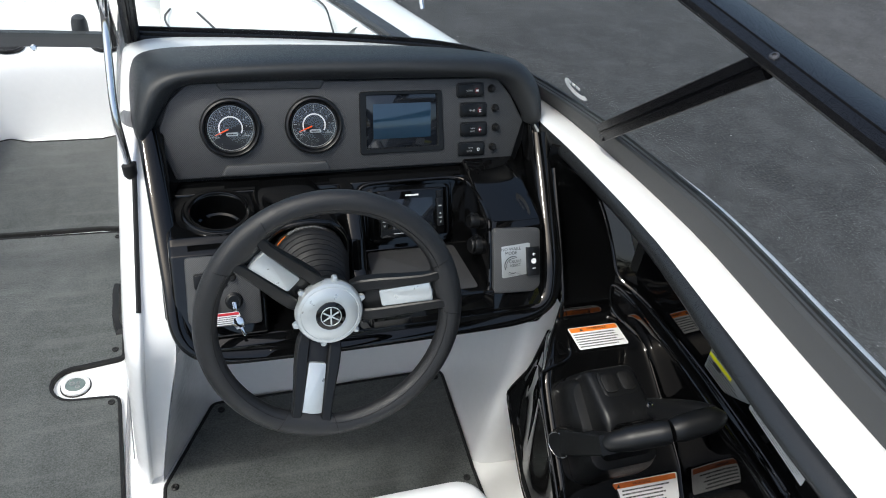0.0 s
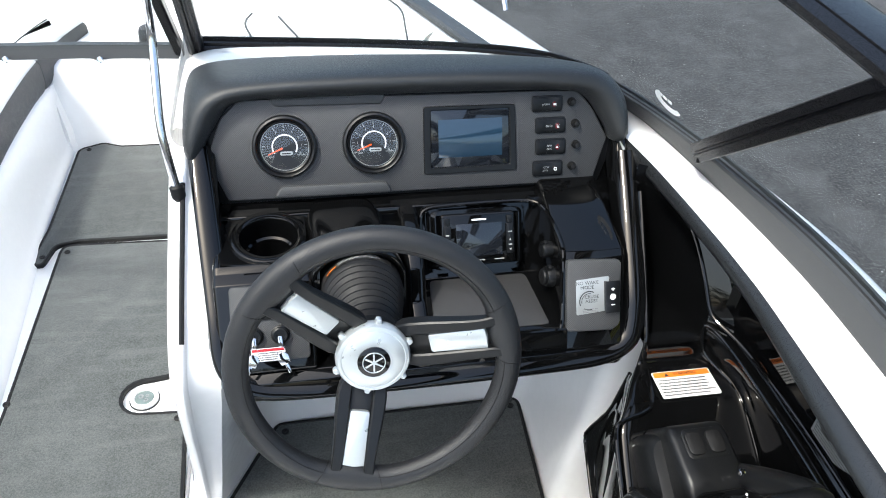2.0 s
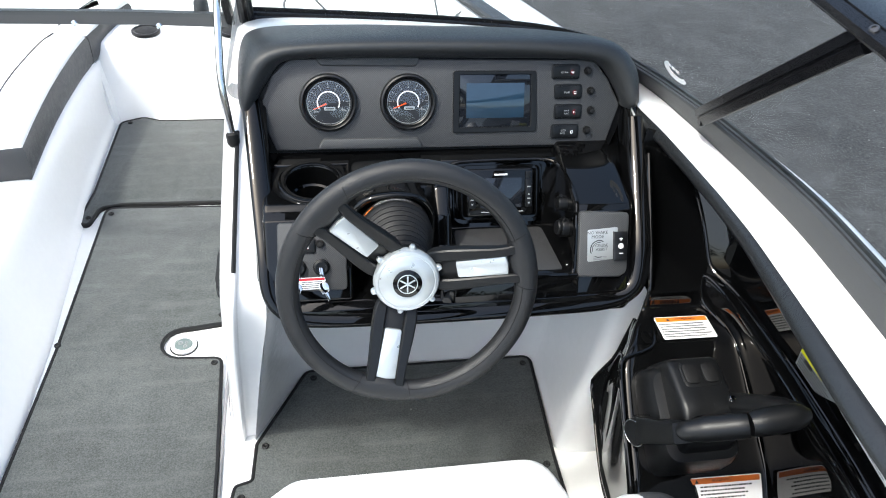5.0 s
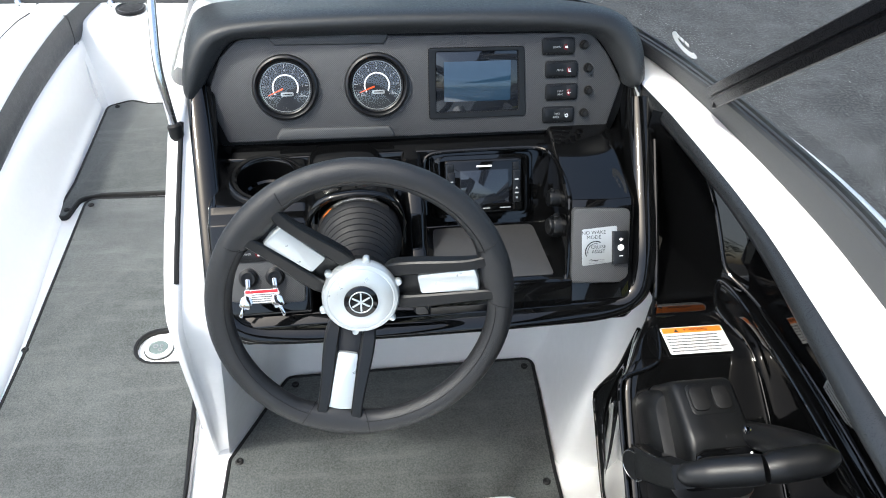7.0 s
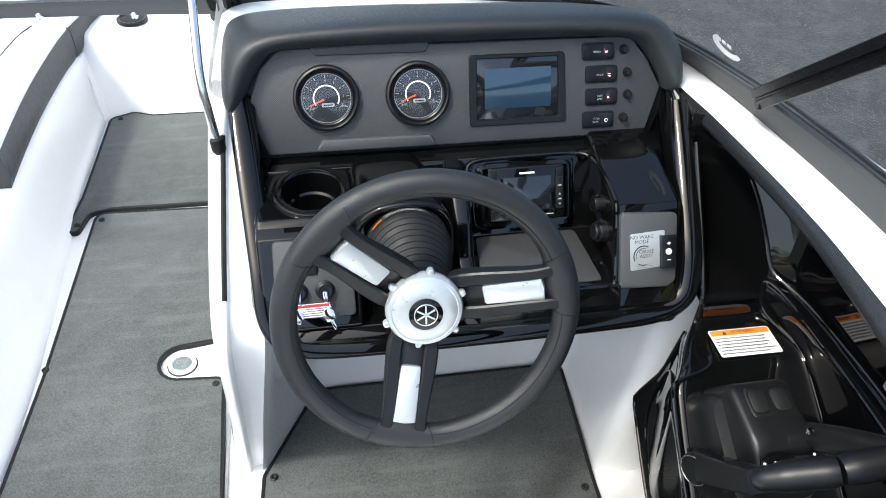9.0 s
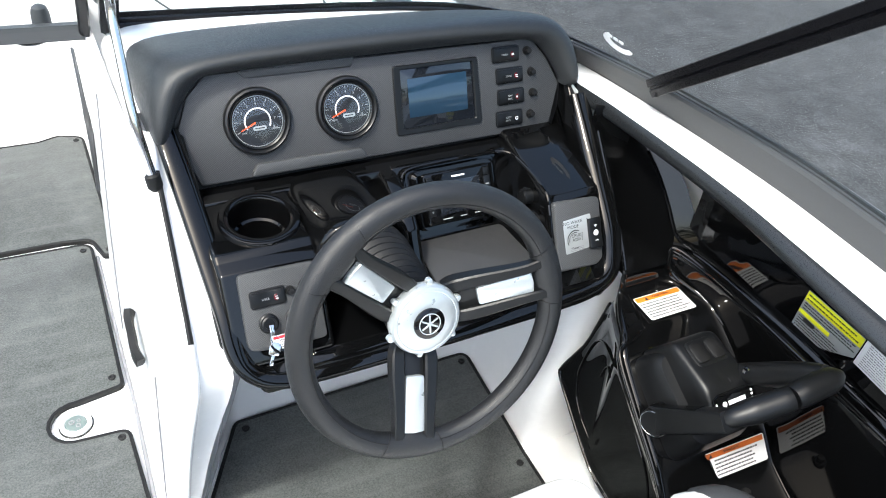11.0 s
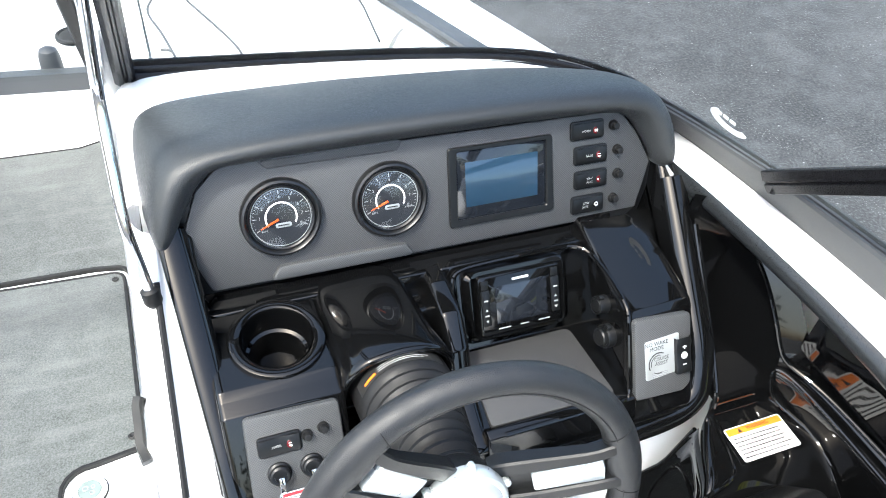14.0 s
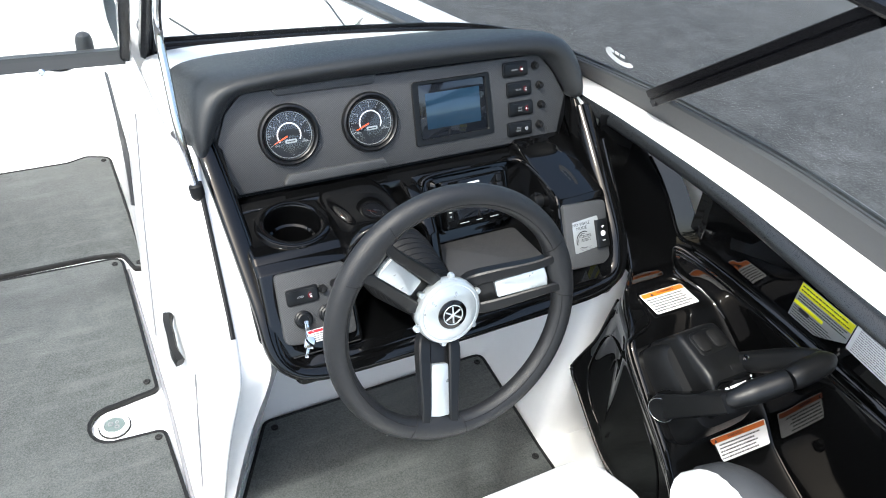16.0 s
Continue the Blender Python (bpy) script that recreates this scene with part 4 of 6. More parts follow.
def along(path, n):
    """n points at even steps along a line."""
    path = [Vector(p) for p in path]
    d = [0.0]
    for a, b in zip(path, path[1:]):
        d.append(d[-1] + (b - a).length)
    return [Vector([float(np.interp(s, d, [p[k] for p in path])) for k in range(3)]) for s in np.linspace(0, d[-1], n)]


STRUT_LO, STRUT_HI = Vector((0.537, 0.246, 0.781)), Vector((0.474, -0.106, 1.070))
i_lo = min(range(len(base_path)), key=lambda i: (base_path[i].xy - Vector((0.54, 0.27))).length)
lift = Vector((0.013, 0.0, -0.004))
aft_lo, fore_lo = [p + lift for p in base_path[:i_lo + 1]], [p + Vector((0.010, 0.006, 0.0)) for p in base_path[i_lo:]]
i_hi = min(range(len(head_path)), key=lambda i: (head_path[i] - STRUT_HI).length)
glaze(along(aft_lo, 24), along([p - Vector((0, 0, 0.01)) for p in head_path[:i_hi + 1]], 24))
glaze(along(fore_lo, 48), along([p - Vector((0, 0, 0.01)) for p in head_path[i_hi:]], 48))

# strut between base rail and header
way = (STRUT_HI - STRUT_LO).normalized()
strut_prof = [(-0.0155, -0.006), (-0.0165, 0.003), (-0.0150, 0.005), (-0.003, 0.006), (-0.001, 0.0025), (0.001, 0.0025), (0.003, 0.006), (0.0150, 0.005), (0.0165, 0.003), (0.0155, -0.006)]
INSIDE = Vector((-0.010, 0.0, -0.005))
strut = part("strut", sweep([STRUT_LO - way * 0.028 + INSIDE, STRUT_LO.lerp(STRUT_HI, 0.5) + INSIDE, STRUT_HI + INSIDE], strut_prof, Vector((0.96, 0, 0.28)).cross(way)), FRAME_BLACK, screen_thing, "black glazing strut")
bolt_m = Matrix.Translation((0.463, -0.115, 1.079)) @ Vector((-0.55, -0.1, 0.83)).to_track_quat("Z", "Y").to_matrix().to_4x4()
part("bolt", lathe([(0.0058, -0.006), (0.0058, 0.002), (0.0045, 0.0035), (0.0025, 0.0038), (0.002, 0.002)], 16, bolt_m), BOLT, strut, "dull steel bolt")
part("screw", lathe([(0.004, -0.004), (0.004, 0.002), (0.002, 0.003)], 12, Matrix.Translation((0.528, 0.250, 0.758))), FRAME_BLACK, screen_thing)

# upright post beside the walk-through, and the closed walk-through window frame to port
post = [(-0.232, 0.735, 0.735), (-0.231, 0.645, 0.85), (-0.230, 0.55, 0.975), (-0.228, 0.395, 1.13)]
post_prof = [(-0.013, -0.014), (-0.0145, 0.008), (-0.008, 0.013), (-0.002, 0.013), (0.0, 0.009), (0.003, 0.009), (0.005, 0.013), (0.010, 0.013), (0.0145, 0.007), (0.013, -0.014)]
part("post", sweep(post, post_prof, (1, 0, 0)), FRAME_BLACK, screen_thing, "black windscreen post")

gate = thing("walk_through_window", "closed walk-through windscreen window with a dark frame", "window", (-0.5, 0.8, 0.72))
gate_lo = [(-0.268, 0.775, 0.715), (-0.45, 0.795, 0.712), (-0.75, 0.815, 0.705), (-1.25, 0.83, 0.70)]
gate_hi = [(-0.275, 0.40, 1.125), (-0.45, 0.405, 1.125), (-0.75, 0.41, 1.12), (-1.25, 0.41, 1.12)]
lo_path, hi_path = along(gate_lo, 12), along(gate_hi, 12)
gate_prof = [(-0.015, -0.014), (-0.016, 0.004), (-0.011, 0.009), (0.002, 0.009), (0.003, 0.006), (0.006, 0.006), (0.008, 0.014), (0.012, 0.013), (0.013, -0.012)]
part("bottom_rail", sweep(lo_path, gate_prof, (0, -1, 0.3)), FRAME, gate, "dark grey bottom rail")
part("side_rail", sweep([Vector(gate_lo[0]).lerp(Vector(gate_hi[0]), t) for t in (0, 0.5, 1)], [(-0.008, -0.012), (-0.009, 0.008), (-0.006, 0.012), (0.006, 0.012), (0.009, 0.008), (0.008, -0.012)], (1, 0, 0)), FRAME_BLACK, gate)
rows = [[a.lerp(b, k / 3) for a, b in zip(lo_path, hi_path)] for k in range(4)]
ob = part("pane", grid(rows), GLASS, gate)
mod = ob.modifiers.new("glass", "SOLIDIFY")
mod.thickness, mod.offset = 0.005, 0
ob.visible_shadow = False
for x, y in ((-0.407, 0.770), (-0.570, 0.782), (-0.80, 0.79)):
    m = Matrix.Translation((x, y, 0.705)) @ Vector((0, -0.9, 0.3)).to_track_quat("Z", "Y").to_matrix().to_4x4()
    part("thumb_screw", lathe([(0.004, -0.004), (0.004, 0.008), (0.0062, 0.009), (0.0062, 0.014), (0.004, 0.016)], 14, m), CHROME, gate, "steel thumb screw")

# support tube of the walk-through window
stay = thing("support_tube", "bent polished steel support tube with a black rubber foot", "tube", (-0.244, 0.338, 0.685))
tube_path = chaikin([(-0.244, 0.338, 0.690), (-0.250, 0.349, 0.74), (-0.256, 0.361, 0.786), (-0.255, 0.395, 0.845), (-0.254, 0.432, 0.905), (-0.250, 0.415, 0.96), (-0.246, 0.402, 1.02), (-0.240, 0.398, 1.115)], 2)
part("tube", tube(tube_path, 0.0062, 14), CHROME, stay)
foot_way = (tube_path[0] - tube_path[3]).normalized()
fm = Matrix.Translation(tube_path[0]) @ foot_way.to_track_quat("Z", "Y").to_matrix().to_4x4()
part("foot", lathe([(0.007, -0.016), (0.0105, -0.013), (0.0105, 0.003), (0.0085, 0.006), (0.006, 0.010), (0.005, 0.024), (0.002, 0.034)], 16, fm), RUBBER, stay, "black rubber foot")
part("clamp", lathe([(0.008, 0.0), (0.011, 0.004), (0.011, 0.022), (0.008, 0.026)], 14, Matrix.Translation((-0.240, 0.398, 1.10))), RUBBER, stay, "black clamp")

# ---------------------------------------------------------------- steering wheel
WHEEL = frame_at((0.0066, -0.0085, 0.659), (1, -0.022, 0), (0, math.tan(radians(17.2)), 1))
wheel = thing("steering_wheel", "three-spoke black leather steering wheel with silver inserts", "steering wheel", WHEEL)
R_RIM = 0.1670
SPOKES = ((0.067, 0.016, 0.135, 0.0295), (-0.050, 0.049, -0.097, 0.096), (-0.0195, -0.068, -0.034, -0.139))
ENDS = [math.atan2(y, x) for _, _, x, y in SPOKES]


def rim_at(a, b, out=0.0):
    """A point of the rim: a round the wheel, b round its section."""
    g = sum(math.exp(-(((a - e + math.pi) % (2 * math.pi) - math.pi) / 0.19) ** 2) for e in ENDS)
    rr = 0.0158 + out
    inward = 1 + 0.50 * g if math.cos(b) < 0 else 1.0
    return WHEEL @ Vector(((R_RIM + rr * inward * math.cos(b)) * math.cos(a), (R_RIM + rr * inward * math.cos(b)) * math.sin(a), rr * 0.95 * math.sin(b)))


rows = [[rim_at(2 * math.pi * k / 96, 2 * math.pi * q / 16) for q in range(16)] for k in range(96)]
rows.append(rows[0])
bm = grid(rows, closed=True)
bmesh.ops.remove_doubles(bm, verts=bm.verts, dist=1e-5)
rim = part("rim", bm, LEATHER, wheel, "black grained leather rim")
for e in ENDS:
    for s in (-1, 1):
        part("stitched_seam", tube([rim_at(e + s * (0.20 + 0.05 * math.sin(max(0.0, t) * 1.4)), radians(200 - 140 * t), 0.0001) for t in np.linspace(0, 1, 14)], 0.0006, 6), RUBBER, rim)
for e0, e1 in ((ENDS[0], ENDS[1]), (ENDS[1], ENDS[2] + 2 * math.pi), (ENDS[2], ENDS[0])):
    part("stitched_seam", tube([rim_at(e0 + 0.22 + (e1 - e0 - 0.44) * t, radians(122), 0.0001) for t in np.linspace(0, 1, 40)], 0.0006, 6), RUBBER, rim)
HUB = WHEEL @ Matrix.Translation((-0.002, 0.001, -0.0195))
for x0, y0, x1, y1 in SPOKES:
    d = Vector((x1 - x0, y1 - y0)).normalized()
    turn = math.atan2(d.y, d.x)
    tip = Vector((x1, y1)).length
    # local frame: x along the insert, from its inner to its outer end, sinking towards the hub
    S = WHEEL @ Matrix.Translation((x1, y1, 0.006)) @ Matrix.Rotation(turn, 4, "Z") @ Matrix.Rotation(radians(-17), 4, "Y")
    for s in (-1, 1):
        rows = []
        for u, off, w, h0, h1 in ((-0.112, 0.019, 0.006, -0.020, -0.006), (-0.100, 0.0225, 0.0088, -0.018, 0.000), (-0.070, 0.0228, 0.0088, -0.014, 0.002), (-0.035, 0.0212, 0.0076, -0.012, 0.003), (-0.006, 0.0205, 0.0068, -0.010, 0.0035), (0.010, 0.0215, 0.0070, -0.010, 0.002), (0.020, 0.0235, 0.006, -0.006, 0.000)):
            rows.append([S @ Vector((u, s * off + v, h)) for v, h in ((-w, h0), (w, h0), (w, h1 - 0.002), (w * 0.75, h1), (-w * 0.75, h1), (-w, h1 - 0.002))])
        part("spoke_arm", grid(smooth_grid(rows, 0, 1), closed=True, caps=True), SATIN, wheel, "black spoke arm")
    poly = fillet([Vector((-0.071, -0.0125)), Vector((0.0005, -0.0145)), Vector((0.0022, 0.0)), Vector((0.0005, 0.0145)), Vector((-0.071, 0.0125))], [0.004, 0.0015, 0, 0.0015, 0.004], 3)
    part("insert", prism(poly, 0.008, 0.0015, S, base=-0.0075), SILVER, wheel, "brushed silver insert")
    back = fillet([Vector((-0.108, -0.017)), Vector((0.012, -0.019)), Vector((0.012, 0.019)), Vector((-0.108, 0.017))], 0.004, 2)
    part("spoke_back", prism(back, 0.005, 0.001, S, base=-0.013), SATIN, wheel)
hub = part("hub", lathe([(0.046, -0.012), (0.0472, -0.006), (0.0468, 0.001), (0.0445, 0.0048), (0.0405, 0.0062), (0.0395, 0.0058), (0.034, 0.0085), (0.026, 0.0102), (0.0205, 0.0105)], 48, HUB), SILVER, wheel, "silver hub cover")
for k in range(6):
    a = radians(20 + 60 * k)
    m = HUB @ Matrix.Rotation(a, 4, "Z") @ Matrix.Translation((0.0475, 0, -0.005))
    tear = fillet([Vector(p) for p in ((-0.008, -0.0052), (0.002, -0.0042), (0.0056, -0.0026), (0.0056, 0.0026), (0.002, 0.0042), (-0.008, 0.0052))], [0, 0.003, 0.0024, 0.0024, 0.003, 0], 3)
    part("hub_stud", prism(tear, 0.0085, 0.002, m, base=-0.003), SILVER, hub)
part("hub_shell", lathe([(0.030, -0.050), (0.043, -0.030), (0.044, -0.0115)], 40, HUB), SATIN, wheel, "black hub shell")
badge = part("badge", lathe([(0.0205, 0.010), (0.0205, 0.0125), (0.019, 0.0135), (0.002, 0.0135)], 32, HUB), GLOSS, hub, "round black badge")
part("badge_ring", ring_plate([Vector((0.0145 * math.cos(a), 0.0145 * math.sin(a))) for a in np.linspace(0, 2 * math.pi, 33)[:-1]], [Vector((0.0132 * math.cos(a), 0.0132 * math.sin(a))) for a in np.linspace(0, 2 * math.pi, 33)[:-1]], 0.001, 0.0002, HUB, base=0.0134), SILVER, hub)
bm = bmesh.new()
for k in range(3):
    prism(rect(0.0245, 0.0022, 0.001), 0.001, 0.0002, HUB @ Matrix.Rotation(radians(30 + 60 * k), 4, "Z"), bm, 0.0134 + 0.0001 * k)
part("badge_star", bm, SILVER, hub)

# steering column: ribbed rubber boot from the dash to the wheel
col = thing("steering_column", "black ribbed rubber boot round the steering column", "steering column", (0.005, 0.2, 0.59))
prof = [(0.030, -0.05), (0.031, -0.058)]
h = -0.058
for k in range(9):
    r = 0.033 + 0.0026 * k
    prof += [(r, h), (r + 0.0035, h - 0.004), (r + 0.0035, h - 0.008), (r, h - 0.012)]
    h -= 0.0145
prof += [(0.056, h), (0.060, h - 0.006), (0.060, h - 0.10)]
part("boot", lathe(prof, 40, WHEEL, caps=False), RUBBER, col)


def collar_patch(a0, a1, z0, z1, r, name, material, label=""):
    pts = [[WHEEL @ Vector((r * math.cos(a), r * math.sin(a), z)) for z in (h - z0, h - z1)] for a in np.linspace(radians(a0), radians(a1), 12)]
    part(name, grid(pts), material, col, label)


collar_patch(45, 158, 0.007, 0.030, 0.0606, "collar_label", INK, "black printed warning band")
collar_patch(128, 146, 0.0115, 0.0155, 0.0611, "alert_patch", ORANGE, "orange alert patch")
for k, (a0, a1) in enumerate(((70, 124), (64, 124), (75, 124), (66, 110))):
    collar_patch(a0, a1, 0.0118 + 0.0034 * k, 0.0134 + 0.0034 * k, 0.0611, "print_bar", DIAL_PRINT)
# ---------------------------------------------------------------- instrument panel
panel = thing("instrument_panel", "grey woven-texture instrument panel under the visor pad", "instrument panel", PANEL)
outline = [(-0.177, -0.004), (0.418, -0.006), (0.441, 0.066), (0.416, 0.112), (0.388, 0.146), (-0.148, 0.150), (-0.178, 0.123), (-0.203, 0.064)]
part("face", prism(fillet([Vector(p) for p in outline], [0.006, 0.006, 0.006, 0.01, 0.02, 0.02, 0.01, 0.006], 4), 0.008, 0.0025, PANEL, base=-0.008), WEAVE, panel)

part("backing", prism(fillet([Vector(p) for p in ((-0.190, -0.010), (0.430, -0.012), (0.462, 0.066), (0.440, 0.122), (0.405, 0.164), (-0.160, 0.168), (-0.196, 0.136), (-0.226, 0.064))], 0.01, 3), 0.006, 0.001, PANEL, base=-0.016), SATIN, panel, "black backing plate")


def strip(points, depth, base, name, material):
    return part(name, prism(fillet([Vector(p) for p in points], 0.006, 4), depth, 0.0035, PANEL, base=base), material, panel)


strip([(-0.109, -0.003), (0.079, -0.004), (0.069, 0.0140), (-0.096, 0.0156)], 0.011, -0.004, "lower_trim", WEAVE)
strip([(-0.107, 0.152), (-0.096, 0.1385), (0.066, 0.1365), (0.074, 0.152)], 0.005, -0.001, "upper_trim", WEAVE)


def arc(r, a0, a1, n=24):
    return [Vector((r * math.cos(radians(a0 + (a1 - a0) * k / n)), r * math.sin(radians(a0 + (a1 - a0) * k / n)))) for k in range(n + 1)]


def arc_band(r0, r1, a0, a1, m, bm, base, n=24, depth=0.0004):
    poly = arc(r1, a0, a1, n) + arc(r0, a1, a0, n)
    top = [bm.verts.new(m @ Vector((p.x, p.y, base + depth))) for p in poly]
    k = n + 1
    for i in range(n):
        bm.faces.new((top[i], top[i + 1], top[2 * k - 2 - i], top[2 * k - 1 - i]))


def gauge(u, v, label, needle_deg, words):
    m = on(PANEL, u, v, 0.0045) @ Matrix.Scale(0.975, 4)
    g = thing("gauge", label, "gauge", m, group="dash gauges")
    part("bezel", lathe([(0.0505, -0.005), (0.0505, 0.001), (0.0488, 0.0045), (0.046, 0.0058), (0.0438, 0.0042), (0.0425, 0.0005), (0.0405, 0.0022), (0.0388, 0.001), (0.0385, -0.004)], 56, m, caps=False), BEZEL, g, "stepped black bezel")
    dial = part("dial", lathe([(0.0388, -0.003), (0.0388, -0.0025), (0.001, -0.0025)], 48, m), DIAL_FACE, g, "black dial")
    bm = bmesh.new()
    arc_band(0.0368, 0.0378, -60, 300, m, bm, -0.0022, 72)
    part("dial_rim", bm, DIAL_PRINT, dial)
    bm = bmesh.new()
    arc_band(0.0180, 0.0204, -28, 212, m, bm, -0.0020, 44)
    part("inner_ring", bm, WHITE_PRINT, dial, "pale inner ring")
    bm = bmesh.new()
    for k in range(33):
        a = 205 - 230 * k / 32
        long = k % 4 == 0
        arc_band(0.0300 if long else 0.0335, 0.0352, a - (0.9 if long else 0.45), a + (0.9 if long else 0.45), m, bm, -0.0020, 1)
    part("tick_marks", bm, DIAL_PRINT, dial)
    for k in range(9):
        a = radians(205 - 230 * k / 8)
        letters(str(k), 0.0055, DIAL_PRINT, dial, m @ Matrix.Translation((0.0262 * math.cos(a), 0.0262 * math.sin(a), -0.0018)), "numeral", 0.0002)
    letters(words[0], 0.0042, DIAL_PRINT, dial, m @ Matrix.Translation((-0.022, -0.0155, -0.0018)), "lettering", 0.0002)
    letters(words[1], 0.0042, DIAL_PRINT, dial, m @ Matrix.Translation((0.024, -0.0135, -0.0018)), "lettering", 0.0002)
    bm = prism(rect(0.020, 0.0062, 0.003, (0.002, -0.0105)), 0.0006, 0.0002, m, base=-0.0022)
    part("maker_plate", bm, PLATE, dial, "small pale plate")
    part("plate_bar", prism(rect(0.014, 0.0016, 0.0003, (0.002, -0.0105)), 0.0003, 0.0001, m, base=-0.0017), INK, dial)
    nm = m @ Matrix.Rotation(radians(needle_deg), 4, "Z")
    part("needle", prism([Vector(p) for p in ((0.004, -0.0014), (0.029, -0.0006), (0.029, 0.0006), (0.004, 0.0014))], 0.0012, 0.0003, nm, base=0.0), NEEDLE, g, "orange needle")
    ob = part("cover", lathe([(0.0386, 0.003), (0.028, 0.0042), (0.014, 0.0048), (0.0005, 0.005)], 40, m, caps=False), CLEAR, g, "clear domed cover")
    ob.visible_shadow = False
    return g


gauge(-0.0855, 0.0770, "round black rev counter with an orange needle", 203, ("RPM", "x1000"))
gauge(0.0520, 0.0760, "round black rev counter beside the display", 201, ("RPM", "x1000"))

disp = thing("display", "dark colour display set flush into the dash", "display screen", on(PANEL, 0.2075, 0.075))
part("bezel", ring_plate(fillet([Vector(p) for p in ((0.131, 0.0205), (0.285, 0.0205), (0.281, 0.128), (0.1315, 0.129))], 0.005, 4), fillet([Vector(p) for p in ((0.1425, 0.030), (0.2735, 0.030), (0.2715, 0.1215), (0.1435, 0.1225))], 0.003, 4), 0.004, 0.0012, PANEL), SATIN, disp, "flat black bezel")
glass = part("screen_glass", prism(rect(0.131, 0.093, 0.002, (0.2075, 0.076)), 0.0015, 0.0003, PANEL, base=-0.0005), SCREEN, disp, "black glass")
part("picture", prism(rect(0.105, 0.061, 0.0, (0.208, 0.0765)), 0.0004, 0.0001, PANEL, base=0.0008), BLUE, glass, "dim blue picture area")


def rocker(m, label, words, icon, group="dash switches", w=0.052, h=0.0265):
    s = thing("rocker_switch", label, "switch", m, group=group)
    part("surround", prism(rect(w, h, 0.005), 0.003, 0.0012, m), SATIN, s)
    rows = []
    for k in range(9):
        t = k / 8
        x = -w / 2 + 0.0025 + (w - 0.005) * t
        z = 0.0075 - 0.0035 * math.sin(math.pi * t) - (0.002 if k in (0, 8) else 0)
        rows.append([m @ Vector((x, -h / 2 + 0.0025, 0.002)), m @ Vector((x, -h / 2 + 0.003, z - 0.0006)), m @ Vector((x, -h / 2 + 0.0045, z)), m @ Vector((x, h / 2 - 0.0045, z)), m @ Vector((x, h / 2 - 0.003, z - 0.0006)), m @ Vector((x, h / 2 - 0.0025, 0.002))])
    cap = part("rocker", grid(rows), SATIN, s, "black rocker")
    for k, word in enumerate(words):
        letters(word, 0.0044, DIAL_PRINT, cap, m @ Matrix.Translation((-0.003 if len(word) < 6 else -0.007, 0.0026 * (len(words) - 1) - 0.0052 * k - 0.001, 0.0046)), "lettering", 0.0003)
    im = m @ Matrix.Translation((0.0125, -0.001, 0.0049))
    bm = lathe([(0.0052, -0.0012), (0.0052, 0.0), (0.0048, 0.0003), (0.0005, 0.0003)], 18, im)
    part("lens", bm, LENS if icon else GLOSS, cap, "dark red lens" if icon else "")
    bm = bmesh.new()
    if icon == 1:
        prism([Vector(p) for p in ((-0.003, 0.0015), (0.0005, 0.0015), (0.003, 0.003), (0.003, -0.003), (0.0005, -0.0015), (-0.003, -0.0015))], 0.0003, 0.0001, im, bm, 0.0003)
    elif icon == 2:
        prism(arc(0.0032, 200, 340, 8), 0.0003, 0.0001, im, bm, 0.0003)
        prism(rect(0.006, 0.0008, 0, (0, 0.0012)), 0.0003, 0.0001, im, bm, 0.0003)
    elif icon == 3:
        for dx in (-0.0024, 0.0024):
            lathe([(0.0015, 0.0002), (0.0015, 0.0005), (0.0002, 0.0005)], 10, im @ Matrix.Translation((dx, 0, 0)), bm)
    else:
        ring_plate([Vector((0.0030 * math.cos(a), 0.0030 * math.sin(a))) for a in np.linspace(0, 2 * math.pi, 13)[:-1]], [Vector((0.0018 * math.cos(a), 0.0018 * math.sin(a))) for a in np.linspace(0, 2 * math.pi, 13)[:-1]], 0.0004, 0.0001, im, bm, 0.0003)
    part("symbol", bm, WHITE_PRINT, cap)
    return s


for (u, v), words, icon, what in zip(((0.3355, 0.1256), (0.3416, 0.0905), (0.3428, 0.0554), (0.3385, 0.0195)), (("HORN",), ("BILGE",), ("NAV", "ANC"), ("CTSY", "LIGHTS")), (1, 2, 3, 0), ("horn", "bilge", "navigation light", "courtesy light")):
    rocker(on(PANEL, u, v), f"black rocker switch marked for the {what}", words, icon)


def fuse(m, label="round black push-button breaker beside a switch", r=0.0072):
    b = thing("breaker_button", label, "button", m, group="breaker buttons")
    part("collar", lathe([(r, 0.0), (r, 0.003), (r * 0.9, 0.0045), (r * 0.72, 0.0045)], 20, m, caps=False), RUBBER, b)
    part("button", lathe([(r * 0.72, 0.0), (r * 0.72, 0.0085), (r * 0.6, 0.0105), (r * 0.1, 0.011)], 18, m), RUBBER, b)


for u, v in ((0.377, 0.127), (0.3846, 0.0917), (0.3864, 0.0567), (0.3805, 0.0211)):
    fuse(on(PANEL, u, v))
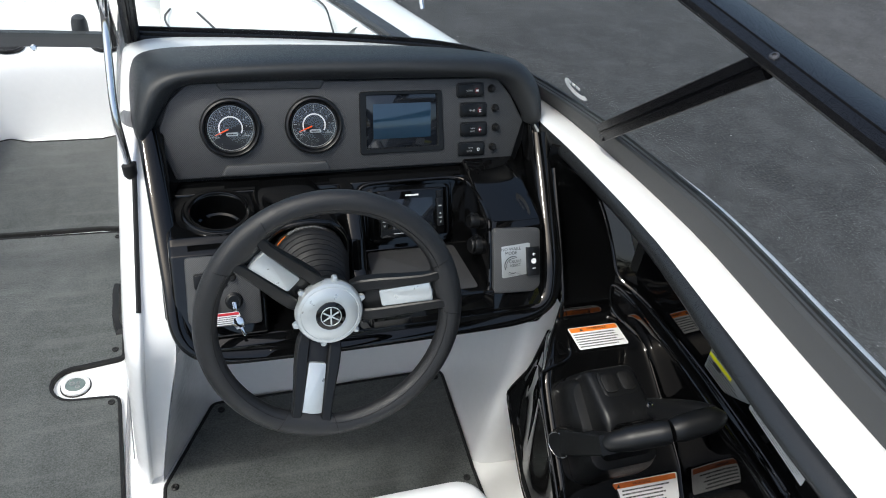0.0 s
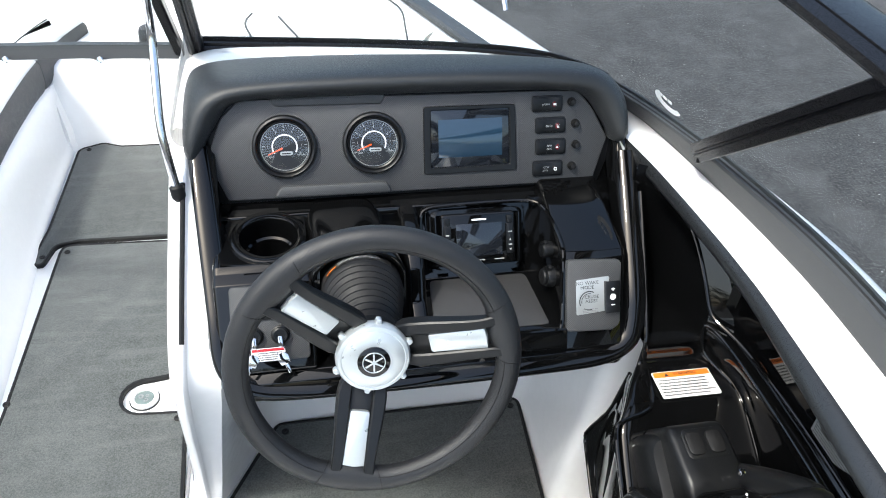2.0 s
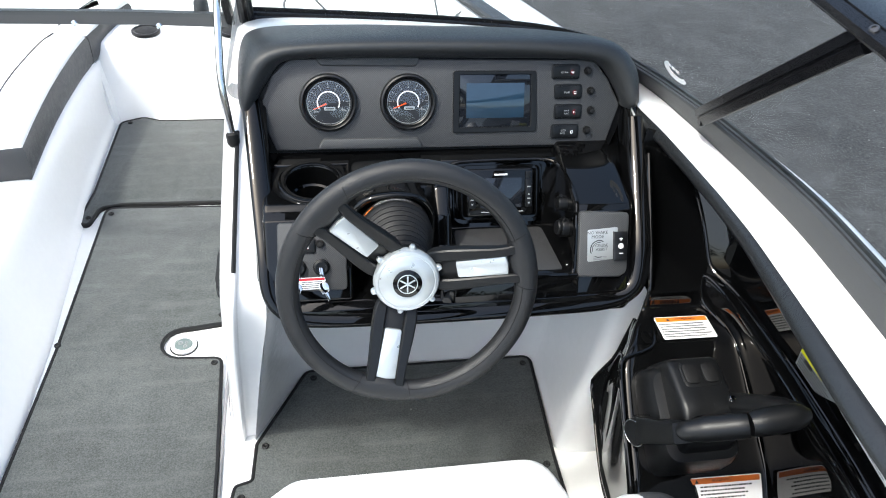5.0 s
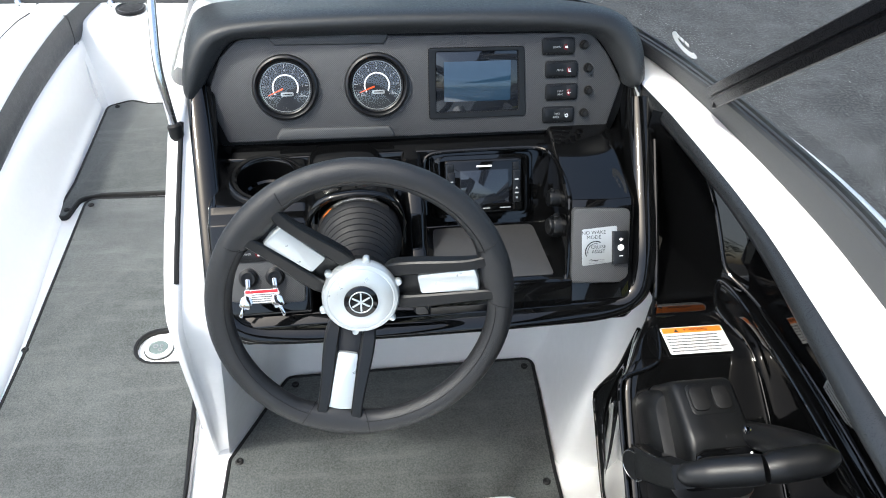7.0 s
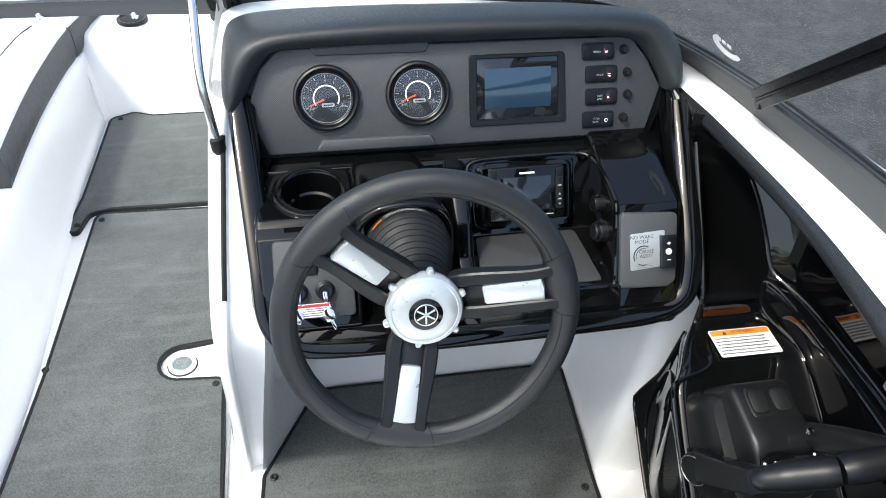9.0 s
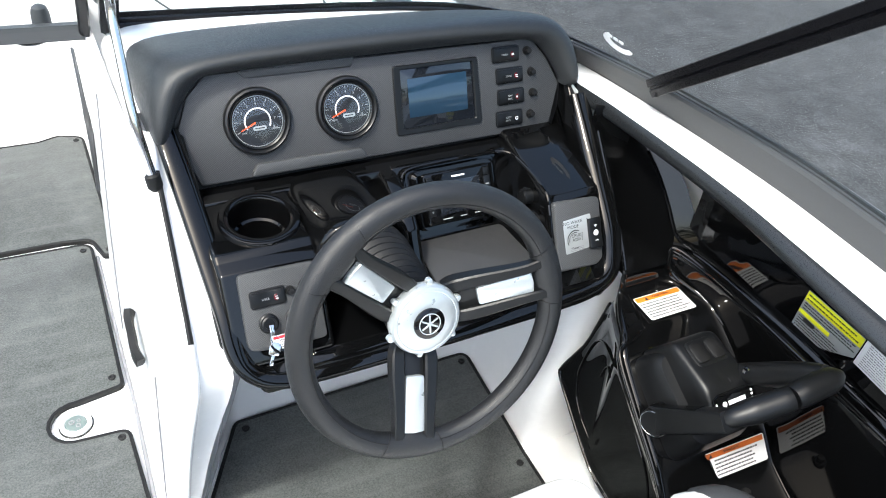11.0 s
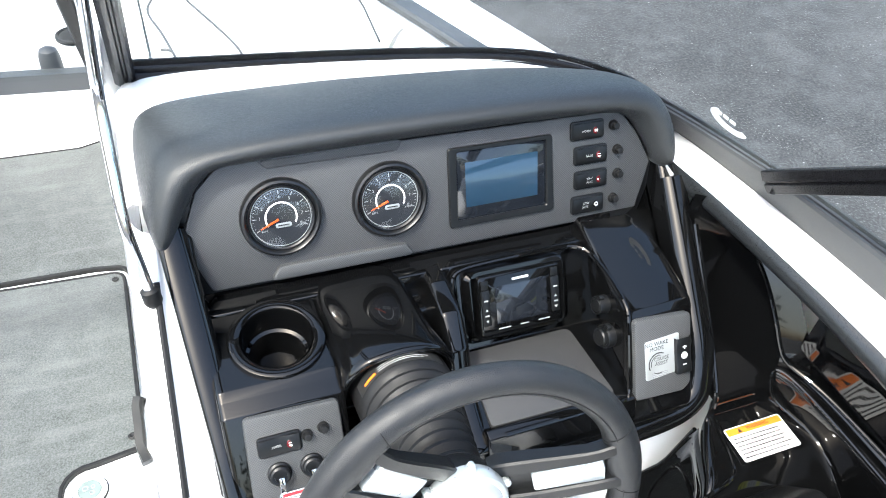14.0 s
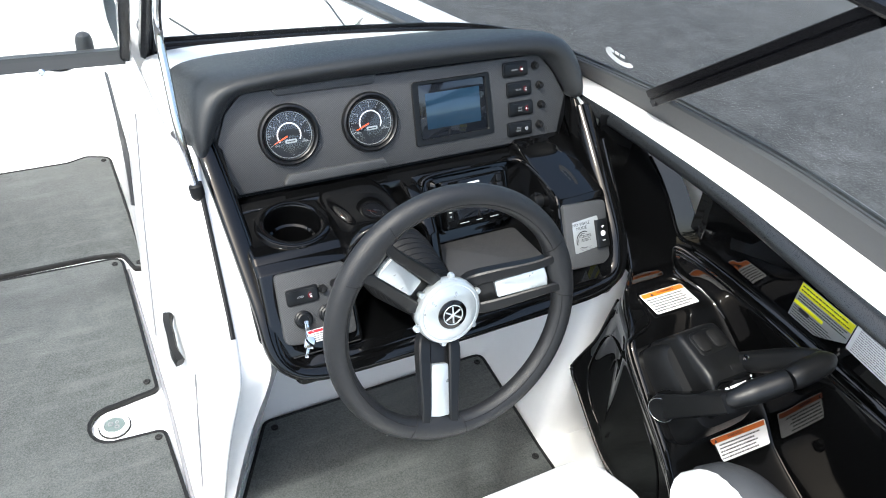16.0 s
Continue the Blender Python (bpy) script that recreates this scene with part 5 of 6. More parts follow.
# ---------------------------------------------------------------- switch pods on the front of the dash
key_pod = thing("ignition_plate", "grey woven-texture plate with key switches", "switch plate", on(FRONT, -0.125, 0.06))
part("face", prism(fillet([Vector(p) for p in ((-0.181, 0.010), (-0.130, 0.004), (-0.070, 0.004), (-0.070, 0.114), (-0.178, 0.117))], [0.014, 0.01, 0.008, 0.008, 0.008], 4), 0.007, 0.003, FRONT, base=-0.001), WEAVE, key_pod)
rocker(on(FRONT, -0.143, 0.079, 0.006), "black rocker switch lettered for the blower", ("BLOWER",), 2, w=0.049, h=0.025)
for u, v in ((-0.1115, 0.0815), (-0.0925, 0.0855)):
    fuse(on(FRONT, u, v, 0.006), "small round black breaker button on the key panel", 0.0066)


def key_switch(u, v, swing, label):
    m = on(FRONT, u, v, 0.006)
    k = thing("key_switch", label, "key switch", m, group="key switches")
    part("nut", lathe([(0.0135, 0.0), (0.0135, 0.003), (0.0115, 0.0045), (0.0115, 0.009), (0.0095, 0.0105), (0.007, 0.010), (0.0068, 0.008), (0.0005, 0.008)], 26, m), SATIN, k, "black threaded collar")
    blade = m @ Matrix.Translation((0, -0.009, 0.013)) @ Matrix.Rotation(radians(swing * 0.12), 4, "Z")
    part("key", prism(fillet([Vector(p) for p in ((-0.0028, -0.015), (0.0028, -0.015), (0.0032, 0.010), (-0.0032, 0.010))], 0.0012, 2), 0.0020, 0.0005, blade), CHROME, k, "steel key")
    drop = m @ Matrix.Translation((0, -0.012, 0.024))
    part("key_ring", tube([drop @ Vector((0.006 * math.cos(a), 0.006 * math.sin(a) - 0.006, 0.001 * math.sin(2 * a))) for a in np.linspace(0, 2 * math.pi, 20)], 0.0006, 6), CHROME, k)
    hang = drop @ Matrix.Translation((0, -0.011, 0)) @ Matrix.Rotation(radians(swing), 4, "Z")
    bow = fillet([Vector(p) for p in ((-0.007, -0.016), (0.007, -0.016), (0.0085, -0.004), (0.004, 0.002), (-0.004, 0.002), (-0.0085, -0.004))], 0.002, 2)
    part("spare_key", prism(bow, 0.0016, 0.0004, hang), CHROME, k)
    part("spare_blade", prism(rect(0.005, 0.016, 0.001, (0, -0.022)), 0.0015, 0.0003, hang), CHROME, k)


key_switch(-0.148, 0.044, -24, "black key switch with a key and a hanging spare")
key_switch(-0.111, 0.044, 22, "second black key switch with its own keys")
tag_m = on(FRONT, -0.129, 0.022, 0.030)
tag = thing("key_tag", "white paper key tag with a red head line", "tag", tag_m)
part("card", prism(rect(0.046, 0.019, 0.0015), 0.0008, 0.0002, tag_m), PAPER, tag)
part("head_line", prism(rect(0.044, 0.004, 0, (0, 0.0068)), 0.0004, 0.0001, tag_m, base=0.0008), RED_PRINT, tag)


def print_lines(m, x0, x1, y0, y1, n, parent, material=INK, ragged=0.3, fill=0.45, seed=1):
    """Bars in place of small print."""
    rnd = random.Random(seed)
    step = (y1 - y0) / n
    bm = bmesh.new()
    for k in range(n):
        x = x0
        end = x1 - (x1 - x0) * rnd.random() * ragged
        y = y1 - step * (k + 0.5)
        while x < end - 0.001:
            w = min(end - x, rnd.uniform(0.02, 0.07) * (x1 - x0))
            prism(rect(w, step * fill, 0, (x + w / 2, y)), 0.0003, 0.0001, m, bm)
            x += w + 0.012 * (x1 - x0)
    return part("small_print", bm, material, parent)


print_lines(tag_m @ Matrix.Translation((0, 0, 0.0008)), -0.014, 0.021, -0.0085, 0.004, 4, tag, seed=3)

pod = thing("cruise_panel", "grey woven-texture panel with a cruise assist switch", "switch panel", on(FRONT, 0.365, 0.06))
part("face", prism(fillet([Vector(p) for p in ((0.319, 0.004), (0.395, 0.001), (0.408, 0.010), (0.412, 0.112), (0.323, 0.118))], [0.008, 0.012, 0.012, 0.010, 0.008], 4), 0.009, 0.004, FRONT, base=-0.001), WEAVE, pod)
card_m = on(FRONT, 0, 0, 0.008)
card = part("card", prism(fillet([Vector(p) for p in ((0.336, 0.030), (0.388, 0.034), (0.390, 0.088), (0.336, 0.085))], 0.003, 3), 0.0008, 0.0002, card_m), PLATE, pod, "silver printed card")
pm = on(FRONT, 0, 0, 0.0089)
letters("NO WAKE", 0.0078, INK, card, pm @ Matrix.Translation((0.354, 0.0795, 0)), "lettering", 0.0003)
letters("MODE", 0.0078, INK, card, pm @ Matrix.Translation((0.354, 0.0725, 0)), "lettering", 0.0003)
letters("CRUISE", 0.0072, INK, card, pm @ Matrix.Translation((0.361, 0.0575, 0)), "lettering", 0.0003)
letters("ASSIST", 0.0072, INK, card, pm @ Matrix.Translation((0.361, 0.0508, 0)), "lettering", 0.0003)
bm = bmesh.new()
sw = pm @ Matrix.Translation((0.3565, 0.051, 0))
arc_band(0.0145, 0.0162, 60, 205, sw, bm, 0.0, 20)
arc_band(0.0115, 0.0126, 75, 195, sw, bm, 0.0, 16)
arc_band(0.0130, 0.0142, 235, 290, sw, bm, 0.0, 10)
part("swoosh", bm, INK, card)
print_lines(pm, 0.346, 0.374, 0.0325, 0.0395, 3, card, INK_GREY, 0.2, 0.35, 5)
rk = on(FRONT, 0.3935, 0.056, 0.0085)
rows = []
for k in range(9):
    t = k / 8
    y = -0.025 + 0.05 * t
    z = 0.0085 - 0.003 * math.sin(math.pi * t) - (0.002 if k in (0, 8) else 0)
    rows.append([rk @ Vector((x, y, h)) for x, h in ((-0.012, 0.0), (-0.0115, z - 0.001), (-0.009, z), (0.009, z), (0.0115, z - 0.001), (0.012, 0.0))])
cr = part("rocker", grid(rows), SATIN, pod, "black plus and minus rocker")
bm = bmesh.new()
prism(rect(0.006, 0.0014, 0, (0, 0.0125)), 0.0004, 0.0001, rk, bm, 0.0062)
prism(rect(0.0014, 0.006, 0, (0, 0.0125)), 0.0004, 0.0001, rk, bm, 0.0063)
prism(rect(0.006, 0.0014, 0, (0, -0.0125)), 0.0004, 0.0001, rk, bm, 0.0062)
lathe([(0.0048, 0.0052), (0.0048, 0.0060), (0.0005, 0.0061)], 18, rk, bm)
part("marks", bm, WHITE_PRINT, cr)

# ---------------------------------------------------------------- stereo, tray and power sockets
RAD = frame_at((0.209, 0.292, 0.601), (1, 0, 0), (0, 0.57, 1))
radio = thing("marine_stereo", "black marine stereo with a small screen", "car stereo", RAD)
part("body", prism(rect(0.122, 0.084, 0.006), 0.05, 0.003, RAD, base=-0.05), GLOSS, radio)
part("bezel", ring_plate(fillet([Vector(p) for p in ((-0.074, -0.049), (0.074, -0.049), (0.076, 0.047), (-0.076, 0.047))], 0.012, 5), rect(0.124, 0.084, 0.006, n=5), 0.026, 0.006, RAD, base=-0.032), GLOSS, radio, "stepped gloss surround")
part("outer_bezel", ring_plate(fillet([Vector(p) for p in ((-0.086, -0.054), (0.086, -0.054), (0.088, 0.055), (-0.088, 0.055))], 0.016, 5), fillet([Vector(p) for p in ((-0.075, -0.05), (0.075, -0.05), (0.077, 0.048), (-0.077, 0.048))], 0.012, 5), 0.02, 0.006, RAD, base=-0.04), GLOSS, radio)
part("screen", prism(rect(0.076, 0.053, 0.001, (0.001, -0.001)), 0.001, 0.0003, RAD, base=-0.0004), SCREEN, radio, "dark screen")
part("name_bar", prism(rect(0.024, 0.0030, 0.0012, (0.001, 0.0315)), 0.0004, 0.0001, RAD, base=0.0001), WHITE_PRINT, radio)
bm = bmesh.new()
for x, w in ((-0.026, 0.021), (0.003, 0.014), (0.033, 0.020)):
    prism(rect(w * 0.85, 0.0016, 0.0005, (x, -0.0345)), 0.0004, 0.0001, RAD, bm, 0.0001)
part("print_bars", bm, DIAL_PRINT, radio)
for x in (-0.0515, 0.0515):
    keys = part("button_column", prism(rect(0.012, 0.050, 0.002, (x, -0.002)), 0.0022, 0.0008, RAD), SATIN, radio, "column of black buttons")
    part("top_button", prism(rect(0.010, 0.012, 0.001, (x, 0.030)), 0.0018, 0.0006, RAD), SATIN, radio)
    bm = bmesh.new()
    for y, up in ((-0.004, 1), (-0.020, -1)):
        prism([Vector((x - 0.0022, y - 0.0016 * up)), Vector((x + 0.0022, y - 0.0016 * up)), Vector((x, y + 0.002 * up))][::up], 0.0003, 0.0001, RAD, bm, 0.0023)
    prism(rect(0.006, 0.002, 0, (x, -0.012)), 0.0003, 0.0001, RAD, bm, 0.0023)
    prism(rect(0.006, 0.002, 0, (x, 0.009)), 0.0003, 0.0001, RAD, bm, 0.0023)
    part("marks", bm, DIAL_PRINT, keys)

tray = thing("tray_mat", "grey rubber mat in the dash tray below the stereo", "tray mat", (0.2, 0.2, 0.53))
TRAY = Matrix.Translation((0, 0, 0.530))
part("sheet", prism(fillet([Vector(p) for p in ((0.117, 0.158), (0.298, 0.156), (0.290, 0.278), (0.128, 0.278))], [0.006, 0.008, 0.012, 0.01], 4), 0.005, 0.0015, TRAY, base=-0.002), PAD, tray)


def socket(at, r, lid, label):
    m = Matrix.Translation(at) @ Vector((-1, -0.05, 0.1)).to_track_quat("Z", "Y").to_matrix().to_4x4()
    s = thing("power_socket", label, "power socket", m, group="power sockets")
    part("ring", lathe([(r, -0.012), (r, 0.003), (r * 0.93, 0.006), (r * 0.8, 0.006), (r * 0.78, 0.002)], 28, m, caps=False), SATIN, s)
    part("cap", lathe([(r * 0.78, 0.0), (r * 0.78, lid), (r * 0.68, lid + 0.002), (r * 0.1, lid + 0.002)], 24, m), SATIN, s, "round black cap")
    part("tab", prism(rect(r * 0.5, r * 0.5, 0.001, (0, r * 1.05)), 0.006, 0.001, m), SATIN, s)


socket((0.309, 0.222, 0.571), 0.0165, 0.010, "round black capped power socket in the dash")
socket((0.308, 0.252, 0.602), 0.0130, 0.004, "smaller round black power socket in the dash")

# ---------------------------------------------------------------- throttle control
THR = frame_at((0.45, -0.065, 0.3945), (1, 0, 0), (0, 0.18, 0.122))
thr = thing("throttle_control", "black throttle control box with a curved side lever", "throttle", THR)


def crest(v):
    return at_y(v, [0.085, 0.077, 0.025, 0.005, -0.020, -0.040], [0.075, 0.079, 0.102, 0.1105, 0.1075, 0.101])


def top_loop(u0, u1, v0, v1, drop, r):
    """A closed row under the humped top of the housing, with points along its sides."""
    pts = fillet([Vector((u0, v0)), Vector((u1, v0)), Vector((u1, v1)), Vector((u0, v1))], r, 5)
    k, out = len(pts) // 4, []
    for i, p in enumerate(pts):
        out.append(p)
        if i % k == k - 1:
            out += [p.lerp(pts[(i + 1) % len(pts)], j / 6) for j in range(1, 6)]
    return [THR @ Vector((p.x, p.y, max(0.0, crest(p.y) - drop))) for p in out]


def shell(sections, r):
    """A closed moulding lofted through levels of (u0, u1, v0, v1, h at the lower end, h at the upper end)."""
    rows = []
    for u0, u1, v0, v1, h0, h1 in sections:
        pts = fillet([Vector((u0, v0)), Vector((u1, v0)), Vector((u1, v1)), Vector((u0, v1))], r, 5)
        rows.append([THR @ Vector((p.x, p.y, h0 + (h1 - h0) * (p.y - v0) / (v1 - v0))) for p in pts])
    return grid(rows, closed=True, caps=True)


base = shell([(-0.062, 0.072, -0.094, 0.078, -0.01, -0.01), (-0.062, 0.072, -0.092, 0.078, 0.010, 0.012), (-0.060, 0.070, -0.086, 0.076, 0.040, 0.036), (-0.057, 0.067, -0.078, 0.073, 0.060, 0.048), (-0.054, 0.064, -0.074, 0.068, 0.069, 0.054), (-0.044, 0.054, -0.064, 0.058, 0.072, 0.056)], 0.026)
body = part("housing", base, SATIN, thr, "moulded black housing")
rows = [top_loop(-0.040, 0.056, -0.080, 0.084, 0.074, 0.014), top_loop(-0.0395, 0.055, -0.070, 0.084, 0.048, 0.014), top_loop(-0.038, 0.053, -0.056, 0.084, 0.018, 0.014), top_loop(-0.036, 0.051, -0.047, 0.083, 0.006, 0.013), top_loop(-0.033, 0.048, -0.042, 0.080, 0.0018, 0.012), top_loop(-0.028, 0.043, -0.036, 0.074, 0.0, 0.010), top_loop(-0.010, 0.025, -0.018, 0.055, -0.0003, 0.008), top_loop(0.0, 0.014, -0.005, 0.040, -0.0004, 0.004)]
part("crown", grid(rows, closed=True, caps=True), SATIN, body, "raised upper half of the housing")
top = THR @ Matrix.Translation((0.010, 0.054, 0.0862)) @ Matrix.Rotation(radians(-23), 4, "X")
part("pad_frame", prism(rect(0.062, 0.046, 0.011), 0.0045, 0.002, top), SATIN, body)
for u in (-0.0155, 0.0155):
    part("button_pad", prism(rect(0.025, 0.035, 0.010, (u, 0)), 0.0075, 0.0025, top), RUBBER, body, "soft black button")
front = THR @ Matrix.Translation((0.0075, -0.0235, 0.1067)) @ Matrix.Rotation(radians(11), 4, "X")
part("name_panel", prism(fillet([Vector(p) for p in ((-0.041, -0.015), (0.043, -0.015), (0.040, 0.010), (0.028, 0.0155), (-0.026, 0.0155), (-0.038, 0.010))], 0.004, 3), 0.003, 0.001, front), GLOSS, body, "black name panel")
part("name_bar", prism(rect(0.034, 0.0065, 0.001, (0.006, -0.001)), 0.0004, 0.0001, front, base=0.003), WHITE_PRINT, body, "pale name bar")
bm = lathe([(0.0042, 0.003), (0.0042, 0.0036), (0.0005, 0.0036)], 16, front @ Matrix.Translation((-0.0185, -0.001, 0)))
part("name_mark", bm, WHITE_PRINT, body)
for du, dv in ((-0.034, 0.002), (0.036, 0.006), (0.036, 0.0), (0.036, -0.006)):
    part("indicator", lathe([(0.0020, 0.002), (0.0020, 0.0034), (0.0005, 0.0038)], 12, front @ Matrix.Translation((du, dv, 0.0))), PAPER, body)

# lever: it rises aft from a pivot disc and turns outboard into the grip; a second arm carries its outer end
L0, L1, L2, L3, L4 = Vector((0.372, -0.100, 0.414)), Vector((0.364, -0.150, 0.474)), Vector((0.366, -0.205, 0.545)), Vector((0.440, -0.224, 0.572)), Vector((0.522, -0.228, 0.590))
arm_path = chaikin([L0, L1, L2 - Vector((0.004, 0, 0.004))], 2)


def arm_rows(grow, depth):
    rows = []
    for i, p in enumerate(arm_path):
        t = i / (len(arm_path) - 1)
        way = (arm_path[min(i + 1, len(arm_path) - 1)] - arm_path[max(i - 1, 0)]).normalized()
        sx = (Vector((1, 0, 0)) - way * way.x).normalized()
        sy = way.cross(sx)
        w, d = depth + 0.004 * t, 0.0225 - 0.0085 * t + grow
        rows.append([p + sx * q.x + sy * q.y for q in fillet([Vector((-w, -d)), Vector((w, -d)), Vector((w, d)), Vector((-w, d))], 0.004, 3)])
    return rows


part("lever_arm", grid(arm_rows(0.0, 0.0095), closed=True, caps=True), SATIN, thr, "black lever arm")
part("arm_trim", grid(arm_rows(0.0008, 0.0085)[:-4], closed=True, caps=True), GLOSS, thr, "glossy edge line of the arm")
part("grip", tube(along([L2 + Vector((-0.006, 0.006, -0.008)), L2 + Vector((0.006, -0.001, 0.001)), L2.lerp(L3, 0.3), L3], 14), [0.010, 0.0135, 0.0145, 0.015, 0.0165, 0.0178, 0.018, 0.018, 0.018, 0.018, 0.018, 0.018, 0.0178, 0.0165], 20), SATIN, thr, "smooth black grip")
part("grip_end", tube(along([L3.lerp(L4, 0.03), L4], 9), [0.0160, 0.0185, 0.019, 0.019, 0.0188, 0.0186, 0.018, 0.015, 0.007], 20), SATIN, thr)
m = Matrix.Translation(L0 + Vector((-0.008, -0.002, -0.004))) @ Vector((-0.92, -0.35, 0.12)).to_track_quat("Z", "Y").to_matrix().to_4x4()
disc = part("pivot_disc", lathe([(0.021, -0.030), (0.023, -0.006), (0.0228, 0.002), (0.021, 0.0042), (0.019, 0.0038), (0.001, 0.003)], 30, m), SATIN, thr, "round pivot disc")
part("disc_ring", ring_plate([Vector((0.0222 * math.cos(a), 0.0222 * math.sin(a))) for a in np.linspace(0, 2 * math.pi, 33)[:-1]], [Vector((0.0206 * math.cos(a), 0.0206 * math.sin(a))) for a in np.linspace(0, 2 * math.pi, 33)[:-1]], 0.0012, 0.0003, m, base=0.0034), CHROME, disc, "bright ring")
part("outer_arm", tube(along([Vector((0.490, -0.085, 0.452)), Vector((0.510, -0.14, 0.50)), Vector((0.515, -0.215, 0.578))], 8), [0.014, 0.016, 0.0175, 0.019, 0.0195, 0.019, 0.018, 0.014], 16), SATIN, thr, "black outer lever arm")
part("arm_screw", lathe([(0.0045, -0.003), (0.0045, 0.003), (0.002, 0.004)], 12, Matrix.Translation((0.487, -0.125, 0.503))), CHROME, thr)

def knob(p):
    k = thing("drain_knob", "small round black knob on the gloss side console", "knob", p)
    m = Matrix.Translation(p)
    part("base", lathe([(0.011, -0.004), (0.011, 0.003), (0.009, 0.005), (0.0005, 0.005)], 20, m), SATIN, k)
    part("cap", lathe([(0.0065, 0.004), (0.0065, 0.012), (0.005, 0.014), (0.0005, 0.0145)], 16, m), RUBBER, k, "raised rubber cap")


knob((0.510, -0.210, shelf_z(-0.210)))

# ---------------------------------------------------------------- labels
def notice(name, m, w, h, head, label, seed, picture=False, plain_h=6, head_h=0.2):
    t = thing(name, label, "label", m)
    card = part("card", prism(rect(w, h, 0.004), 0.0008, 0.0002, m), PAPER, t)
    part("header", prism(rect(w * 0.96, h * head_h, 0.001, (0, h * (0.47 - head_h / 2))), 0.0003, 0.0001, m, base=0.0008), head, t, "coloured header")
    letters("WARNING", h * 0.15, INK, t, m @ Matrix.Translation((h * 0.1, h * (0.47 - head_h / 2), 0.0016)), "lettering", 0.0003)
    bm = prism([Vector((-w * 0.26 - h * 0.07, h * (0.47 - head_h * 0.85))), Vector((-w * 0.26 + h * 0.07, h * (0.47 - head_h * 0.85))), Vector((-w * 0.26, h * (0.47 - head_h * 0.15)))], 0.0003, 0.0001, m, base=0.0011)
    part("alert_sign", bm, INK, t)
    left = -w * (0.22 if picture else 0.46)
    if picture:
        part("picture", prism(rect(w * 0.18, h * 0.55, 0.003, (-w * 0.36, -h * 0.12)), 0.0003, 0.0001, m, base=0.0008), INK, t, "dark pictogram block")
    print_lines(m @ Matrix.Translation((0, 0, 0.0008)), left, w * 0.46, -h * 0.45, h * (0.42 - head_h), plain_h, t, INK, 0.25, 0.42, seed)


shelf_m = Matrix.Translation((0.5035, 0.066, 0.4632)) @ Matrix.Rotation(radians(1.0), 4, "Y")
notice("warning_label", shelf_m, 0.098, 0.053, ORANGE, "white warning label with an orange header", 7, plain_h=6)
SAFE = frame_at((0.505, -0.1635, 0.3215), (0.141, -0.009, 0.009), (-0.002, 0.030, 0.034))
notice("safety_label", SAFE, 0.142, 0.045, plain("rust_print", (0.55, 0.13, 0.02), 0.35, vary=0.04), "white safety label with a rust header and pictogram", 11, True, 5)

SIDE = frame_at((0.5905, -0.151, 0.575), (0.035, -1, -0.05), (-0.10, 0, 1)) @ Matrix.Scale(0.74, 4, (0, 1, 0)) @ Matrix.Scale(0.92, 4, (1, 0, 0))
cap_label = thing("capacity_label", "silver capacity label with a yellow header", "label", SIDE)
part("plate", prism(rect(0.112, 0.100, 0.002), 0.001, 0.0002, SIDE), PLATE, cap_label)
part("yellow_bar", prism(rect(0.111, 0.026, 0, (0, 0.0365)), 0.0004, 0.0001, SIDE, base=0.001), YELLOW, cap_label, "yellow header")
part("yellow_line", prism(rect(0.062, 0.010, 0, (-0.0245, -0.006)), 0.0004, 0.0001, SIDE, base=0.001), YELLOW, cap_label, "yellow line")
print_lines(SIDE @ Matrix.Translation((0, 0, 0.0014)), -0.052, 0.052, 0.026, 0.047, 2, cap_label, INK, 0.1, 0.3, 20)
print_lines(SIDE @ Matrix.Translation((0, 0, 0.001)), -0.052, 0.052, 0.001, 0.022, 3, cap_label, INK, 0.1, 0.4, 21)
print_lines(SIDE @ Matrix.Translation((0, 0, 0.001)), -0.052, 0.052, -0.047, -0.014, 5, cap_label, INK, 0.3, 0.35, 22)
part("emblem", prism(rect(0.022, 0.010, 0.003, (-0.030, -0.018)), 0.0004, 0.0001, SIDE, base=0.0014), INK, cap_label)
for sx in (-1, 1):
    part("rivet", lathe([(0.002, 0), (0.002, 0.001), (0.001, 0.0016)], 10, SIDE @ Matrix.Translation((sx * 0.052, -0.046, 0.001))), CHROME, cap_label)
SIDE2 = frame_at((0.5865, -0.272, 0.590), (-0.04, -1, -0.05), (-0.10, 0, 1)) @ Matrix.Scale(0.74, 4, (0, 1, 0))
side_label = thing("side_label", "plain white printed label on the black side liner", "label", SIDE2)
part("card", prism(rect(0.132, 0.086, 0.002), 0.001, 0.0002, SIDE2), PAPER, side_label)
print_lines(SIDE2 @ Matrix.Translation((0, 0, 0.001)), -0.058, 0.058, -0.040, 0.040, 14, side_label, INK_GREY, 0.1, 0.3, 31)
# ---------------------------------------------------------------- driver's seat
seat = thing("driver_seat", "white vinyl driver's seat cushion with a dark outer bolster", "boat seat", (0.01, -0.4, 0))


def seat_loop(z, grow, front):
    p = [Vector(q) for q in ((-0.235 - grow, -0.75), (0.245 + grow, -0.75), (0.245 + grow, -0.20), (0.215 + grow, front), (-0.17 - grow, front), (-0.235 - grow, front - 0.05))]
    return [Vector((q.x, q.y, z)) for q in fillet(p, [0.02, 0.02, 0.05, 0.05, 0.05, 0.04], 5)]


